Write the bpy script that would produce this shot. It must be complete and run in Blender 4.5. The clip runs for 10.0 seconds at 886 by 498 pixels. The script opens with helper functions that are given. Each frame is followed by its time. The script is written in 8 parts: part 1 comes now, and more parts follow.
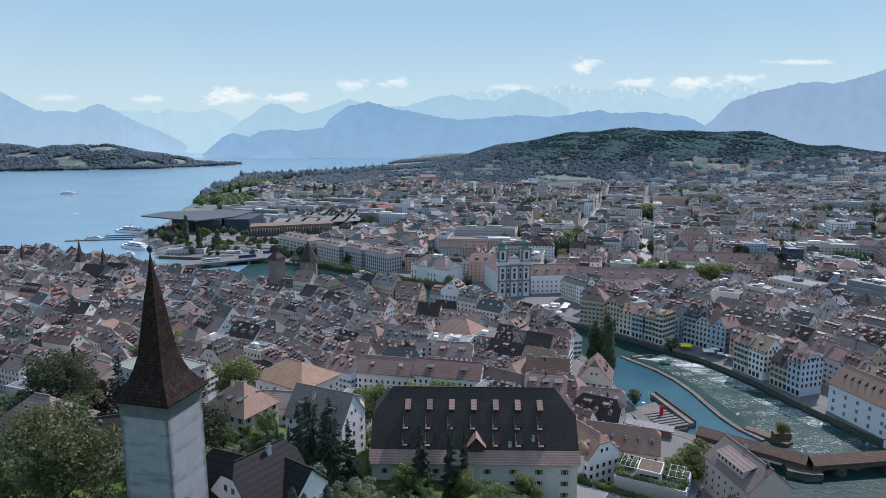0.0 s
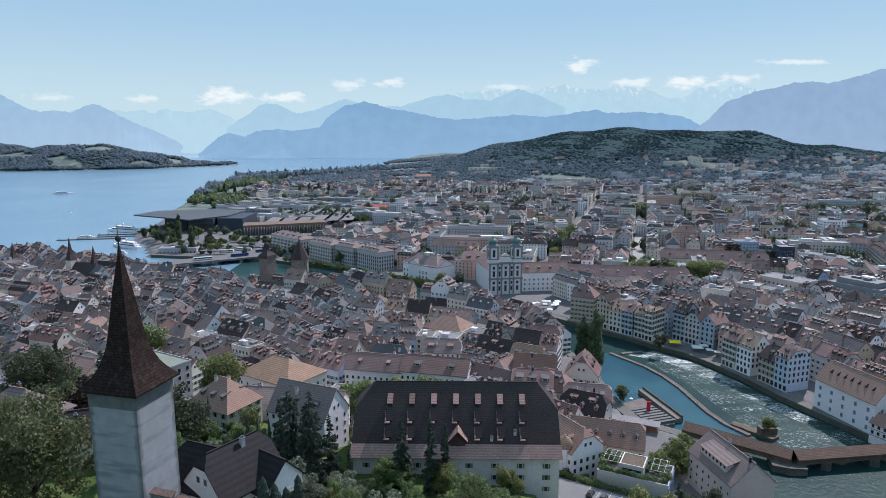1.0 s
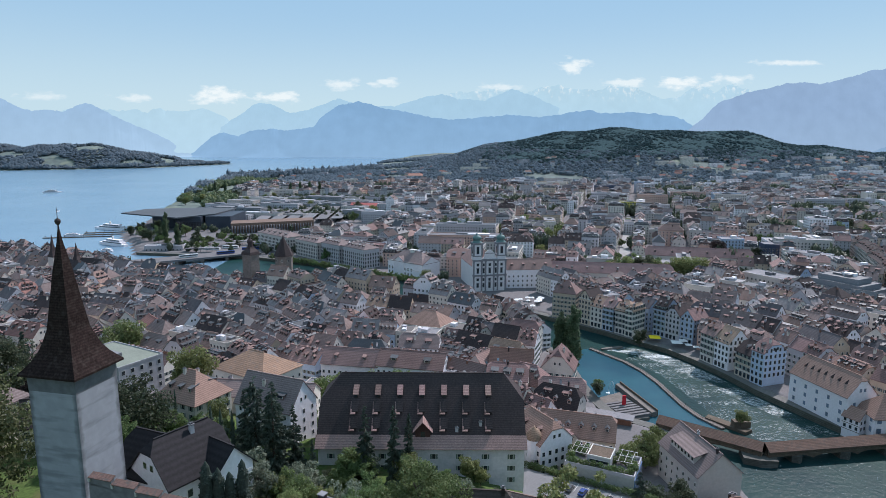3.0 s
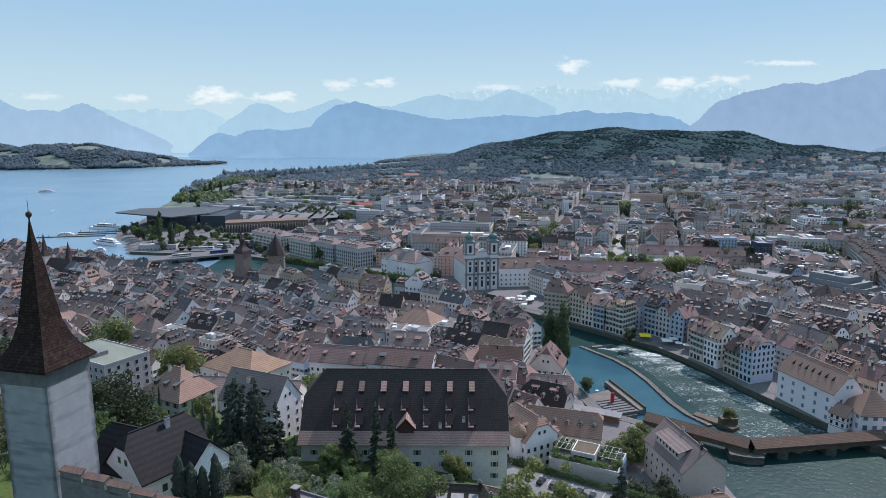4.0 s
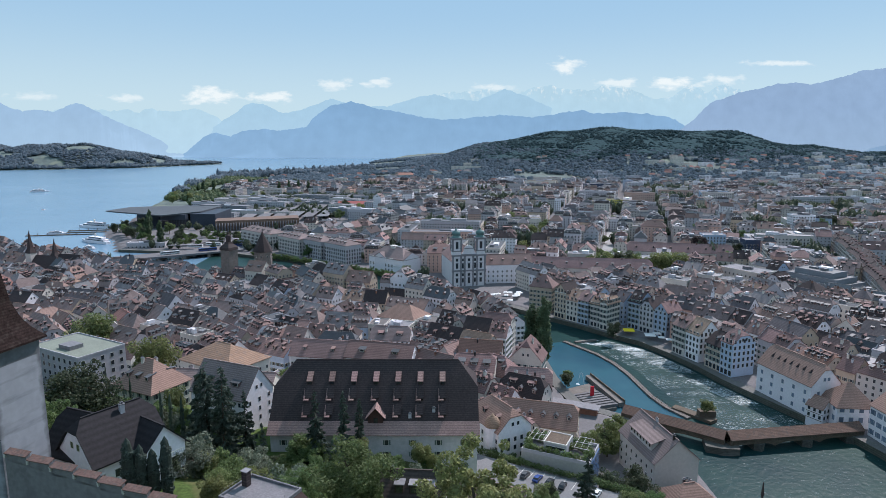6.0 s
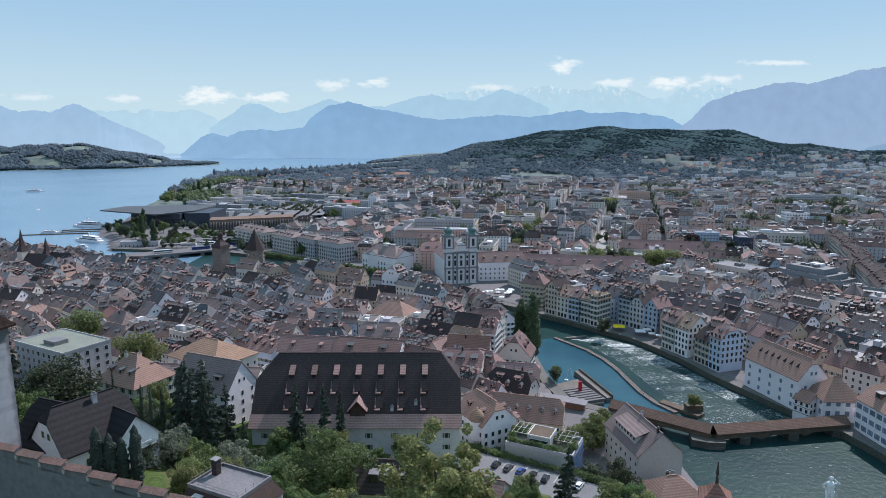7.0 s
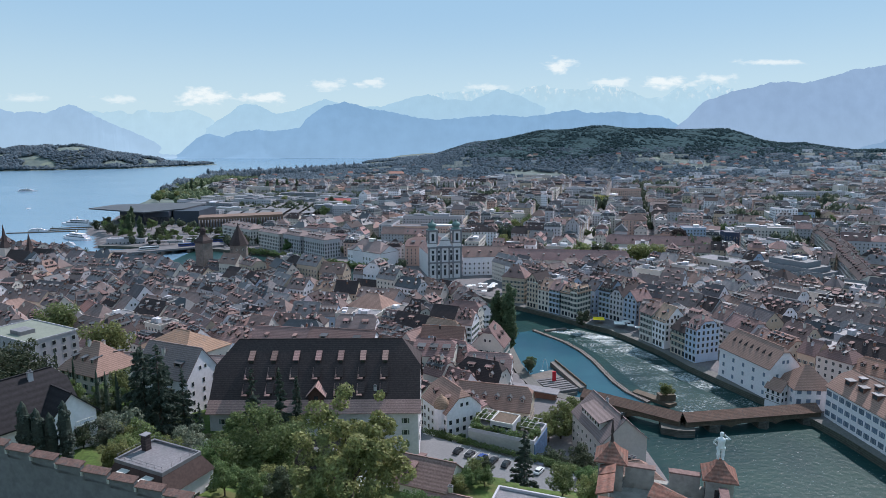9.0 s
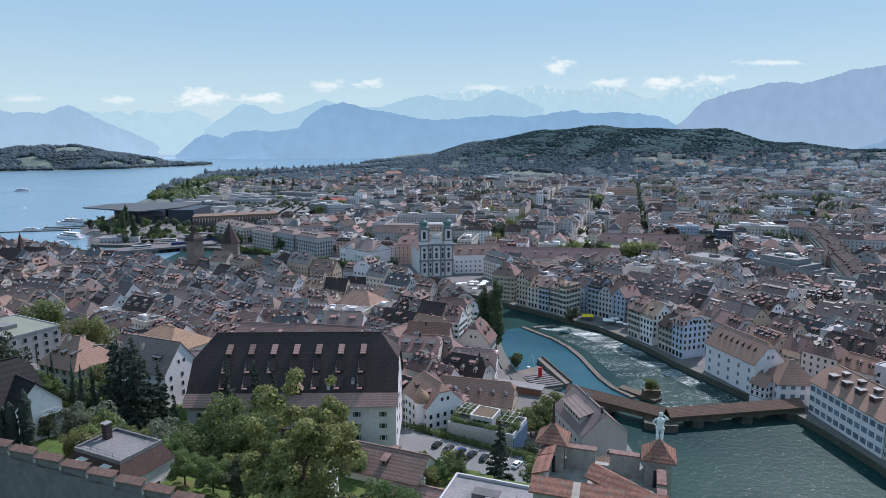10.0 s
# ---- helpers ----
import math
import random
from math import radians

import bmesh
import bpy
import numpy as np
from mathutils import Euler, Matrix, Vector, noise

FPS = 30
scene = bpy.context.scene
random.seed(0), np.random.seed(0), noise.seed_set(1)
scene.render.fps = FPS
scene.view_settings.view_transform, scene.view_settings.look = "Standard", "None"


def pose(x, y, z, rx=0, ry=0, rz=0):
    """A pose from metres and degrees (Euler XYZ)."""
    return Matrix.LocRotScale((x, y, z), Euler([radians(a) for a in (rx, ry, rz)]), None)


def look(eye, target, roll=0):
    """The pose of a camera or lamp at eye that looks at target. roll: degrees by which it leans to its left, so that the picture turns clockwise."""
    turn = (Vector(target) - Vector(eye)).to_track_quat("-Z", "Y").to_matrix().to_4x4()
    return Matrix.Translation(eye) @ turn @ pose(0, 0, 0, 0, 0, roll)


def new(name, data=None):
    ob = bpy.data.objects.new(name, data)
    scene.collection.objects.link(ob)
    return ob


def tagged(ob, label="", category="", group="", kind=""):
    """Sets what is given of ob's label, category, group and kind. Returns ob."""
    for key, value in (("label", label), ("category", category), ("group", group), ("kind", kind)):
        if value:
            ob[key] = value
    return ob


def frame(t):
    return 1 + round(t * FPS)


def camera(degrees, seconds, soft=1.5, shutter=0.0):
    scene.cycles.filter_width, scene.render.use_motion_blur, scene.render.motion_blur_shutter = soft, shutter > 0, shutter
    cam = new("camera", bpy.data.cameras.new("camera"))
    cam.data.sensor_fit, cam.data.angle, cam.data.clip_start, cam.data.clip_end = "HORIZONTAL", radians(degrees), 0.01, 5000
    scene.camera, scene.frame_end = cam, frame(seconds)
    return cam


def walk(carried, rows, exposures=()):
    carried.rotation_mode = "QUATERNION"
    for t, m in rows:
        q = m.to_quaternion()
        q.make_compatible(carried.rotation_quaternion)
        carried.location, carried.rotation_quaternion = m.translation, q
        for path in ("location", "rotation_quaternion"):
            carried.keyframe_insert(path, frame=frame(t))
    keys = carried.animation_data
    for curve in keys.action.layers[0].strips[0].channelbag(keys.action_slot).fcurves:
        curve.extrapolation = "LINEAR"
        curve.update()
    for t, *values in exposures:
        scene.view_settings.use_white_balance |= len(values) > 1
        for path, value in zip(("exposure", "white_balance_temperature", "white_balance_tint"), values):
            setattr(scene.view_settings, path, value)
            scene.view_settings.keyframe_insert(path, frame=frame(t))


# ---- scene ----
cam = camera(70.0, 10.0, soft=0.8)
METRES, EYE, TILT, LEAN, TURN = 52.0, 127.0, -9.8, 0.0, 0.0
ROWS = [
    (0.0, 0.0, 0.0, 0.0, 0.0, 0.0, -0.0),
    (0.5, 0.042, 0.0014, -0.0165, -0.14, -0.0, 0.06),
    (1.0, 0.0874, 0.0028, -0.0352, -0.28, 0.01, 0.08),
    (1.5, 0.13, 0.0037, -0.0484, -0.41, 0.01, 0.08),
    (2.0, 0.175, 0.0049, -0.0638, -0.54, 0.02, 0.07),
    (2.5, 0.2154, 0.0061, -0.0782, -0.63, 0.03, 0.06),
    (4.0, 0.3403, 0.004, -0.1142, -0.92, 0.06, 0.09),
    (4.5, 0.3775, 0.0049, -0.1267, -1.0, 0.07, 0.08),
    (5.0, 0.4165, 0.006, -0.14, -1.08, 0.08, 0.05),
    (5.5, 0.4532, 0.006, -0.1561, -1.13, 0.09, 0.1),
    (7.0, 0.5885, 0.01, -0.2202, -1.35, 0.13, 0.28),
    (7.5, 0.6381, 0.0122, -0.2419, -1.4, 0.14, 0.33),
    (8.0, 0.6947, 0.0146, -0.2663, -1.45, 0.15, 0.38),
    (8.5, 0.7487, 0.0172, -0.2896, -1.48, 0.17, 0.41),
    (9.0, 0.8098, 0.0203, -0.3134, -1.51, 0.19, 0.45),
    (9.5, 0.8688, 0.0227, -0.3342, -1.54, 0.21, 0.46),
    (10.0, 0.9319, 0.0258, -0.357, -1.56, 0.25, 0.47),
]
walk(cam, [(t, pose(0, 0, EYE, TILT, LEAN, TURN) @ pose(METRES * x, METRES * y, METRES * z, 90 + pitch, roll, yaw)) for t, x, y, z, yaw, pitch, roll in ROWS])

# ---- light ----
SUN_EL, SUN_AZ = 46.0, 37.0
world = bpy.data.worlds.new("sky")
scene.world = world
world.use_nodes = True
wn, wl = world.node_tree.nodes, world.node_tree.links
sky = wn.new("ShaderNodeTexSky")
sky.sky_type, sky.sun_disc = "NISHITA", False
sky.sun_elevation, sky.sun_rotation = radians(SUN_EL), radians(SUN_AZ)
sky.altitude, sky.air_density, sky.dust_density, sky.ozone_density = 500.0, 1.0, 0.25, 3.0
wn["Background"].inputs["Strength"].default_value = 0.114
haze = wn.new("ShaderNodeMix")
haze.data_type = "RGBA"
haze.inputs[0].default_value = 0.95
air, air_z, air_at, rise = wn.new("ShaderNodeMix"), wn.new("ShaderNodeSeparateXYZ"), wn.new("ShaderNodeTexCoord"), wn.new("ShaderNodeMapRange")
air.data_type, rise.interpolation_type = "RGBA", "SMOOTHSTEP"
air.inputs[6].default_value, air.inputs[7].default_value = (4.35, 5.75, 6.6, 1.0), (2.85, 4.55, 6.3, 1.0)
rise.inputs[1].default_value, rise.inputs[2].default_value = 0.035, 0.21
wl.new(air_at.outputs["Generated"], air_z.inputs[0])
wl.new(air_z.outputs["Z"], rise.inputs[0])
wl.new(rise.outputs[0], air.inputs[0])
wl.new(air.outputs[2], haze.inputs[7])
wl.new(sky.outputs["Color"], haze.inputs[6])
wl.new(haze.outputs[2], wn["Background"].inputs["Color"])
sun = new("sun", bpy.data.lights.new("sun", "SUN"))
sun.data.energy, sun.data.angle, sun.data.color = 4.3, radians(0.55), (1.0, 0.94, 0.99)
sun_to = Vector((math.sin(radians(SUN_AZ)) * math.cos(radians(SUN_EL)), math.cos(radians(SUN_AZ)) * math.cos(radians(SUN_EL)), math.sin(radians(SUN_EL))))
sun.matrix_world = look(sun_to * 300, (0, 0, 0))
scene.view_settings.exposure = 0.16

# ---- materials ----
def mat(name, color, rough=0.8, vary=0.25, big=0.05, small=1.5, bump=0.0, metal=0.0, rand=0.0, hue=0.0, rows=0.0, stain=None, glow=0.0, spec=0.22):
    """A surface with variation at two scales; rand, hue: how far whole objects differ; rows: metres between courses along z."""
    m = bpy.data.materials.new(name)
    m.use_nodes = True
    n, l = m.node_tree.nodes, m.node_tree.links
    b = n["Principled BSDF"]
    b.inputs["Roughness"].default_value, b.inputs["Metallic"].default_value = rough, metal
    b.inputs["Specular IOR Level"].default_value = spec
    tc = n.new("ShaderNodeTexCoord")
    def noise_at(scale, detail=4.0):
        t = n.new("ShaderNodeTexNoise")
        t.inputs["Scale"].default_value, t.inputs["Detail"].default_value = scale, detail
        l.new(tc.outputs["Object"], t.inputs["Vector"])
        return t
    def mixed(kind, fac, a, bb):
        x = n.new("ShaderNodeMix")
        x.data_type, x.blend_type = "RGBA", kind
        for sock, val in ((x.inputs[0], fac), (x.inputs[6], a), (x.inputs[7], bb)):
            if hasattr(val, "is_linked"):
                l.new(val, sock)
            else:
                sock.default_value = val if isinstance(val, (int, float)) else (*val, 1.0)
        return x.outputs[2]
    dark = tuple(c * (1 - vary) for c in color)
    light = tuple(min(1.0, c * (1 + vary)) for c in color)
    nb, ns = noise_at(big), noise_at(small)
    col = mixed("MIX", nb.outputs["Fac"], dark, light)
    fine = n.new("ShaderNodeMapRange")
    fine.inputs[1].default_value, fine.inputs[2].default_value = 0.3, 0.7
    fine.inputs[3].default_value, fine.inputs[4].default_value = 1 - vary, 1 + vary * 0.6
    l.new(ns.outputs["Fac"], fine.inputs[0])
    col = mixed("MULTIPLY", 1.0, col, fine.outputs[0])
    if stain:
        st = noise_at(big * 3.1, 6.0)
        r = n.new("ShaderNodeValToRGB")
        r.color_ramp.elements[0].position, r.color_ramp.elements[1].position = 0.52, 0.68
        l.new(st.outputs["Fac"], r.inputs[0])
        col = mixed("MIX", r.outputs["Color"], col, stain)
    if rand or hue:
        oi = n.new("ShaderNodeObjectInfo")
        hs = n.new("ShaderNodeHueSaturation")
        mr = n.new("ShaderNodeMapRange")
        mr.inputs[3].default_value, mr.inputs[4].default_value = 1 - rand, 1 + rand
        l.new(oi.outputs["Random"], mr.inputs[0])
        l.new(mr.outputs[0], hs.inputs["Value"])
        wn_ = n.new("ShaderNodeTexWhiteNoise")
        wn_.noise_dimensions = "1D"
        l.new(oi.outputs["Random"], wn_.inputs["W"])
        mh = n.new("ShaderNodeMapRange")
        mh.inputs[3].default_value, mh.inputs[4].default_value = 0.5 - hue, 0.5 + hue
        l.new(wn_.outputs["Value"], mh.inputs[0])
        l.new(mh.outputs[0], hs.inputs["Hue"])
        l.new(col, hs.inputs["Color"])
        col = hs.outputs["Color"]
    height = ns.outputs["Fac"]
    if rows:
        sep = n.new("ShaderNodeSeparateXYZ")
        l.new(tc.outputs["Object"], sep.inputs[0])
        mod = n.new("ShaderNodeMath")
        mod.operation = "PINGPONG"
        mod.inputs[1].default_value = rows / 2
        l.new(sep.outputs["Z"], mod.inputs[0])
        cr = n.new("ShaderNodeMapRange")
        cr.inputs[2].default_value = rows / 2
        cr.inputs[3].default_value, cr.inputs[4].default_value = 0.72, 1.1
        l.new(mod.outputs[0], cr.inputs[0])
        col = mixed("MULTIPLY", 1.0, col, cr.outputs[0])
        height = cr.outputs[0]
    l.new(col, b.inputs["Base Color"])
    if bump:
        bp = n.new("ShaderNodeBump")
        bp.inputs["Strength"].default_value, bp.inputs["Distance"].default_value = bump, 0.05
        l.new(height, bp.inputs["Height"])
        l.new(bp.outputs[0], b.inputs["Normal"])
    if glow:
        b.inputs["Emission Strength"].default_value = glow
        l.new(col, b.inputs["Emission Color"])
    return m


def leaf_mat(name, color, vary=0.32, rough=0.6, spec=0.25, thin=0.42):
    m = mat(name, color, rough, 0.35, 0.25, 2.5, spec=spec, rand=0.18, hue=0.02)
    n, l = m.node_tree.nodes, m.node_tree.links
    b = n["Principled BSDF"]
    src = b.inputs["Base Color"].links[0].from_socket
    g = n.new("ShaderNodeNewGeometry")
    mr = n.new("ShaderNodeMapRange")
    mr.inputs[3].default_value, mr.inputs[4].default_value = 1 - vary, 1 + vary
    l.new(g.outputs["Random Per Island"], mr.inputs[0])
    x = n.new("ShaderNodeMix")
    x.data_type, x.blend_type = "RGBA", "MULTIPLY"
    x.inputs[0].default_value = 1.0
    l.new(src, x.inputs[6])
    l.new(mr.outputs[0], x.inputs[7])
    l.new(x.outputs[2], b.inputs["Base Color"])
    tr = n.new("ShaderNodeBsdfTranslucent")
    l.new(x.outputs[2], tr.inputs["Color"])
    ms = n.new("ShaderNodeMixShader")
    ms.inputs[0].default_value = thin
    l.new(b.outputs[0], ms.inputs[1])
    l.new(tr.outputs[0], ms.inputs[2])
    l.new(ms.outputs[0], n["Material Output"].inputs["Surface"])
    return m


def water_mat(name, shallow, deep, wave, rough=0.12, scale=0.02, gloss=0.5):
    m = mat(name, shallow, rough, 0.12, scale, 0.3, spec=gloss)
    n, l = m.node_tree.nodes, m.node_tree.links
    b = n["Principled BSDF"]
    tc = n.new("ShaderNodeTexCoord")
    big = n.new("ShaderNodeTexNoise")
    big.inputs["Scale"].default_value, big.inputs["Detail"].default_value = scale, 5.0
    l.new(tc.outputs["Object"], big.inputs["Vector"])
    ramp = n.new("ShaderNodeValToRGB")
    ramp.color_ramp.elements[0].position, ramp.color_ramp.elements[1].position = 0.35, 0.65
    ramp.color_ramp.elements[0].color, ramp.color_ramp.elements[1].color = (*deep, 1), (*shallow, 1)
    l.new(big.outputs["Fac"], ramp.inputs[0])
    l.new(ramp.outputs["Color"], b.inputs["Base Color"])
    w = n.new("ShaderNodeTexNoise")
    w.inputs["Scale"].default_value, w.inputs["Detail"].default_value = 0.45, 6.0
    l.new(tc.outputs["Object"], w.inputs["Vector"])
    bp = n.new("ShaderNodeBump")
    bp.inputs["Strength"].default_value, bp.inputs["Distance"].default_value = wave, 0.6
    l.new(w.outputs["Fac"], bp.inputs["Height"])
    l.new(bp.outputs[0], b.inputs["Normal"])
    return m


PLASTER = [mat("plaster_" + k, c, 0.9, 0.08, 0.12, 1.2, 0.15, rand=0.10) for k, c in (
    ("white", (0.765, 0.730, 0.755)), ("cream", (0.620, 0.565, 0.505)), ("grey", (0.455, 0.435, 0.46)), ("ochre", (0.504, 0.404, 0.315)),
    ("rose", (0.546, 0.355, 0.295)), ("sand", (0.505, 0.46, 0.43)), ("blue", (0.378, 0.453, 0.571)))]
WHITE, CREAM, GREYW, OCHRE, ROSE, SAND, BLUE = PLASTER
TILES = mat("roof_tiles", (0.265, 0.170, 0.155), 0.85, 0.30, 0.15, 2.5, 0.35, rand=0.30, hue=0.010, rows=0.55)
TILES_RED = mat("red_roof_tiles", (0.310, 0.169, 0.138), 0.85, 0.28, 0.2, 2.5, 0.35, rand=0.2, hue=0.015, rows=0.55)
TILES_DARK = mat("dark_roof_tiles", (0.062, 0.046, 0.046), 0.80, 0.30, 0.10, 2.0, 0.3, rand=0.12, rows=0.5)
TILES_LIGHT = mat("sandy_roof_tiles", (0.364, 0.246, 0.182), 0.85, 0.25, 0.2, 2.5, 0.3, rand=0.15, hue=0.01, rows=0.5)
TILES_WARM = mat("warm_roof_tiles", (0.318, 0.200, 0.161), 0.85, 0.25, 0.2, 2.5, 0.3, rand=0.06, rows=0.5)
TILES_GREY = mat("grey_brown_tiles", (0.235, 0.179, 0.171), .85, .25, .2, 2.5, .3, rand=.12, rows=.5)
SLATE = mat("slate_roof", (0.085, 0.088, 0.095), 0.55, 0.25, 0.1, 2.0, 0.2, rand=0.3)
GRAVEL = mat("gravel_roof", (0.203, 0.192, 0.202), 0.95, 0.22, 0.15, 3.0, 0.2, rand=0.3, stain=(0.15, 0.152, 0.158))
ZINC = mat("sheet_metal", (0.214, 0.207, 0.217), 0.6, 0.2, 0.2, 1.0, 0.1, 0.1, rand=0.2)
COPPER = mat("green_copper", (0.115, 0.195, 0.185), 0.6, 0.25, 0.4, 2.0, 0.1)
GLASS = mat("window_glass", (0.035, 0.040, 0.048), 0.12, 0.3, 0.5, 2.0, spec=0.6)
FRAME = mat("painted_frame", (0.62, 0.60, 0.56), 0.6, 0.08, 0.5, 3.0, rand=0.08)
SHUTTER = mat("painted_shutter", (0.15, 0.19, 0.17), 0.6, 0.15, 0.5, 3.0, rand=0.4, hue=0.08)
STONE = mat("rubble_stone", (0.198, 0.167, 0.153), 0.95, 0.35, 0.25, 1.3, 0.6, stain=(0.13, 0.125, 0.11))
ASHLAR = mat("quay_stone", (0.214, 0.187, 0.167), 0.9, 0.25, 0.15, 1.0, 0.4, rows=0.8)
LIME = mat("limewash_render", (0.27, 0.28, 0.305), 0.95, 0.09, 0.16, 0.6, 0.3, stain=(0.245, 0.255, 0.28))
BRICK = mat("brick", (0.24, 0.12, 0.085), 0.9, 0.25, 0.4, 3.0, 0.3, rand=0.15)
WOOD = mat("weathered_wood", (0.13, 0.10, 0.075), 0.85, 0.3, 0.3, 3.0, 0.3)
PAVING = mat("paving", (0.166, 0.155, 0.158), 0.95, 0.18, 0.08, 1.2, 0.2)
GRASS = mat("grass_ground", (0.075, 0.115, 0.030), 0.95, 0.4, 0.06, 1.2, 0.4, stain=(0.10, 0.10, 0.04))
TILES_OLD = mat("old_red_tiles", (0.251, 0.123, 0.094), 0.9, 0.35, 0.6, 4.0, 0.5, rows=0.3, stain=(0.17, 0.13, 0.11))
BARK = mat("bark", (0.09, 0.07, 0.055), 0.95, 0.3, 1.0, 6.0, 0.5)
LEAF = leaf_mat("leaves", (0.145, 0.205, 0.082))
LEAF_LIGHT = leaf_mat("light_leaves", (0.215, 0.24, 0.098))
LEAF_DARK = leaf_mat("dark_leaves", (0.076, 0.095, 0.056))
LEAF_CONE = leaf_mat("needles", (0.085, 0.112, 0.088), 0.35)
LEAF_SILVER = leaf_mat("silvery_leaves", (0.18, 0.21, 0.155))
LEAF_RED = leaf_mat("copper_leaves", (0.050, 0.036, 0.034), 0.4)
# the hill's leaves are coloured blue-grey to carry the air's haze
LEAF_HILL_HAZE = leaf_mat("hazed_hill_leaves", (0.112, 0.172, 0.182), 0.22, 0.9, 0.0, 0.6)
LEAF_PARK = leaf_mat("park_leaves", (0.155, 0.195, 0.105), .25)
LEAF_TOWN = leaf_mat("town_leaves", (0.095, 0.115, 0.075), 0.25)
# distance haze is put into this leaf colour, hence pale and bluish
LEAF_FAR_HAZE = leaf_mat("hazed_far_leaves", (0.225, 0.265, 0.320), 0.18, 0.9, 0.0, 0.6)
RIVER = water_mat("river_water", (0.018, 0.051, 0.045), (0.008, 0.033, 0.036), 0.3, 0.35, 0.03, 0.05)
BASIN = water_mat("basin_water", (0.018, 0.085, 0.112), (0.012, 0.062, 0.095), 0.06, 0.25, 0.035, 0.2)
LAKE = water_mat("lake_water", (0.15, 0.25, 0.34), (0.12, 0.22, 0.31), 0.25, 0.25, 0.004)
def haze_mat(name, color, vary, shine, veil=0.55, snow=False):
    """Far ranges seen through air: mostly the air's own light, painted as glow."""
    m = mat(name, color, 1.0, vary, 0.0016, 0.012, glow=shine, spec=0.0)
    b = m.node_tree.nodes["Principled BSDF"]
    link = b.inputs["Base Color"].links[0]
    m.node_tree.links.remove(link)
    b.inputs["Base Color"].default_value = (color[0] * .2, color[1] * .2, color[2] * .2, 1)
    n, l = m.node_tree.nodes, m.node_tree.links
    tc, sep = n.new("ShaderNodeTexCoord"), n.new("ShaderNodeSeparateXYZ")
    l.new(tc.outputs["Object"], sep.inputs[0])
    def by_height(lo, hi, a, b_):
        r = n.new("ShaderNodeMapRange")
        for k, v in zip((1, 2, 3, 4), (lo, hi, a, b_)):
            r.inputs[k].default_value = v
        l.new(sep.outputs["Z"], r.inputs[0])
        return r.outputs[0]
    # pale haze colour painted over the glow, thickest at the foot
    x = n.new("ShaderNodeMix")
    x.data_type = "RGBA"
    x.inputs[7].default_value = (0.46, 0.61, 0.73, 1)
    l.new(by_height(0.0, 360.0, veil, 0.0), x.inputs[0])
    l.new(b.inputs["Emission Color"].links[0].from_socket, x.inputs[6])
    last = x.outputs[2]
    if snow:
        t, mp = n.new("ShaderNodeTexNoise"), n.new("ShaderNodeMapping")
        mp.inputs["Scale"].default_value = (1.0, 1.0, .55)
        t.inputs["Scale"].default_value, t.inputs["Detail"].default_value, t.inputs["Roughness"].default_value = .026, 9.0, .66
        l.new(tc.outputs["Object"], mp.inputs["Vector"])
        l.new(mp.outputs[0], t.inputs["Vector"])
        r, high = n.new("ShaderNodeMapRange"), n.new("ShaderNodeMath")
        r.inputs[1].default_value, r.inputs[2].default_value, r.inputs[4].default_value = .53, .62, .75
        l.new(t.outputs["Fac"], r.inputs[0])
        high.operation = "MULTIPLY"
        l.new(r.outputs[0], high.inputs[0])
        l.new(by_height(400.0, 500.0, 0.0, 1.0), high.inputs[1])
        y = n.new("ShaderNodeMix")
        y.data_type = "RGBA"
        y.inputs[7].default_value = (0.74, 0.78, 0.79, 1)
        l.new(high.outputs[0], y.inputs[0])
        l.new(last, y.inputs[6])
        last = y.outputs[2]
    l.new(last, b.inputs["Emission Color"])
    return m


# each range's colour is painted haze, bluer or paler with its distance
RANGE_HAZE = {k: haze_mat(k + "_range", c, v, .95, w, k == "snow") for k, c, v, w in (("left", (0.31, 0.45, 0.62), .05, .30), ("bluff", (0.215, 0.365, 0.555), .06, .12), ("right", (0.262, 0.372, 0.545), .06, .18), ("low", (0.20, 0.315, 0.48), .05, .12), ("pale", (0.355, 0.525, 0.66), .04, .35), ("snow", (0.42, 0.585, 0.69), .04, .35))}


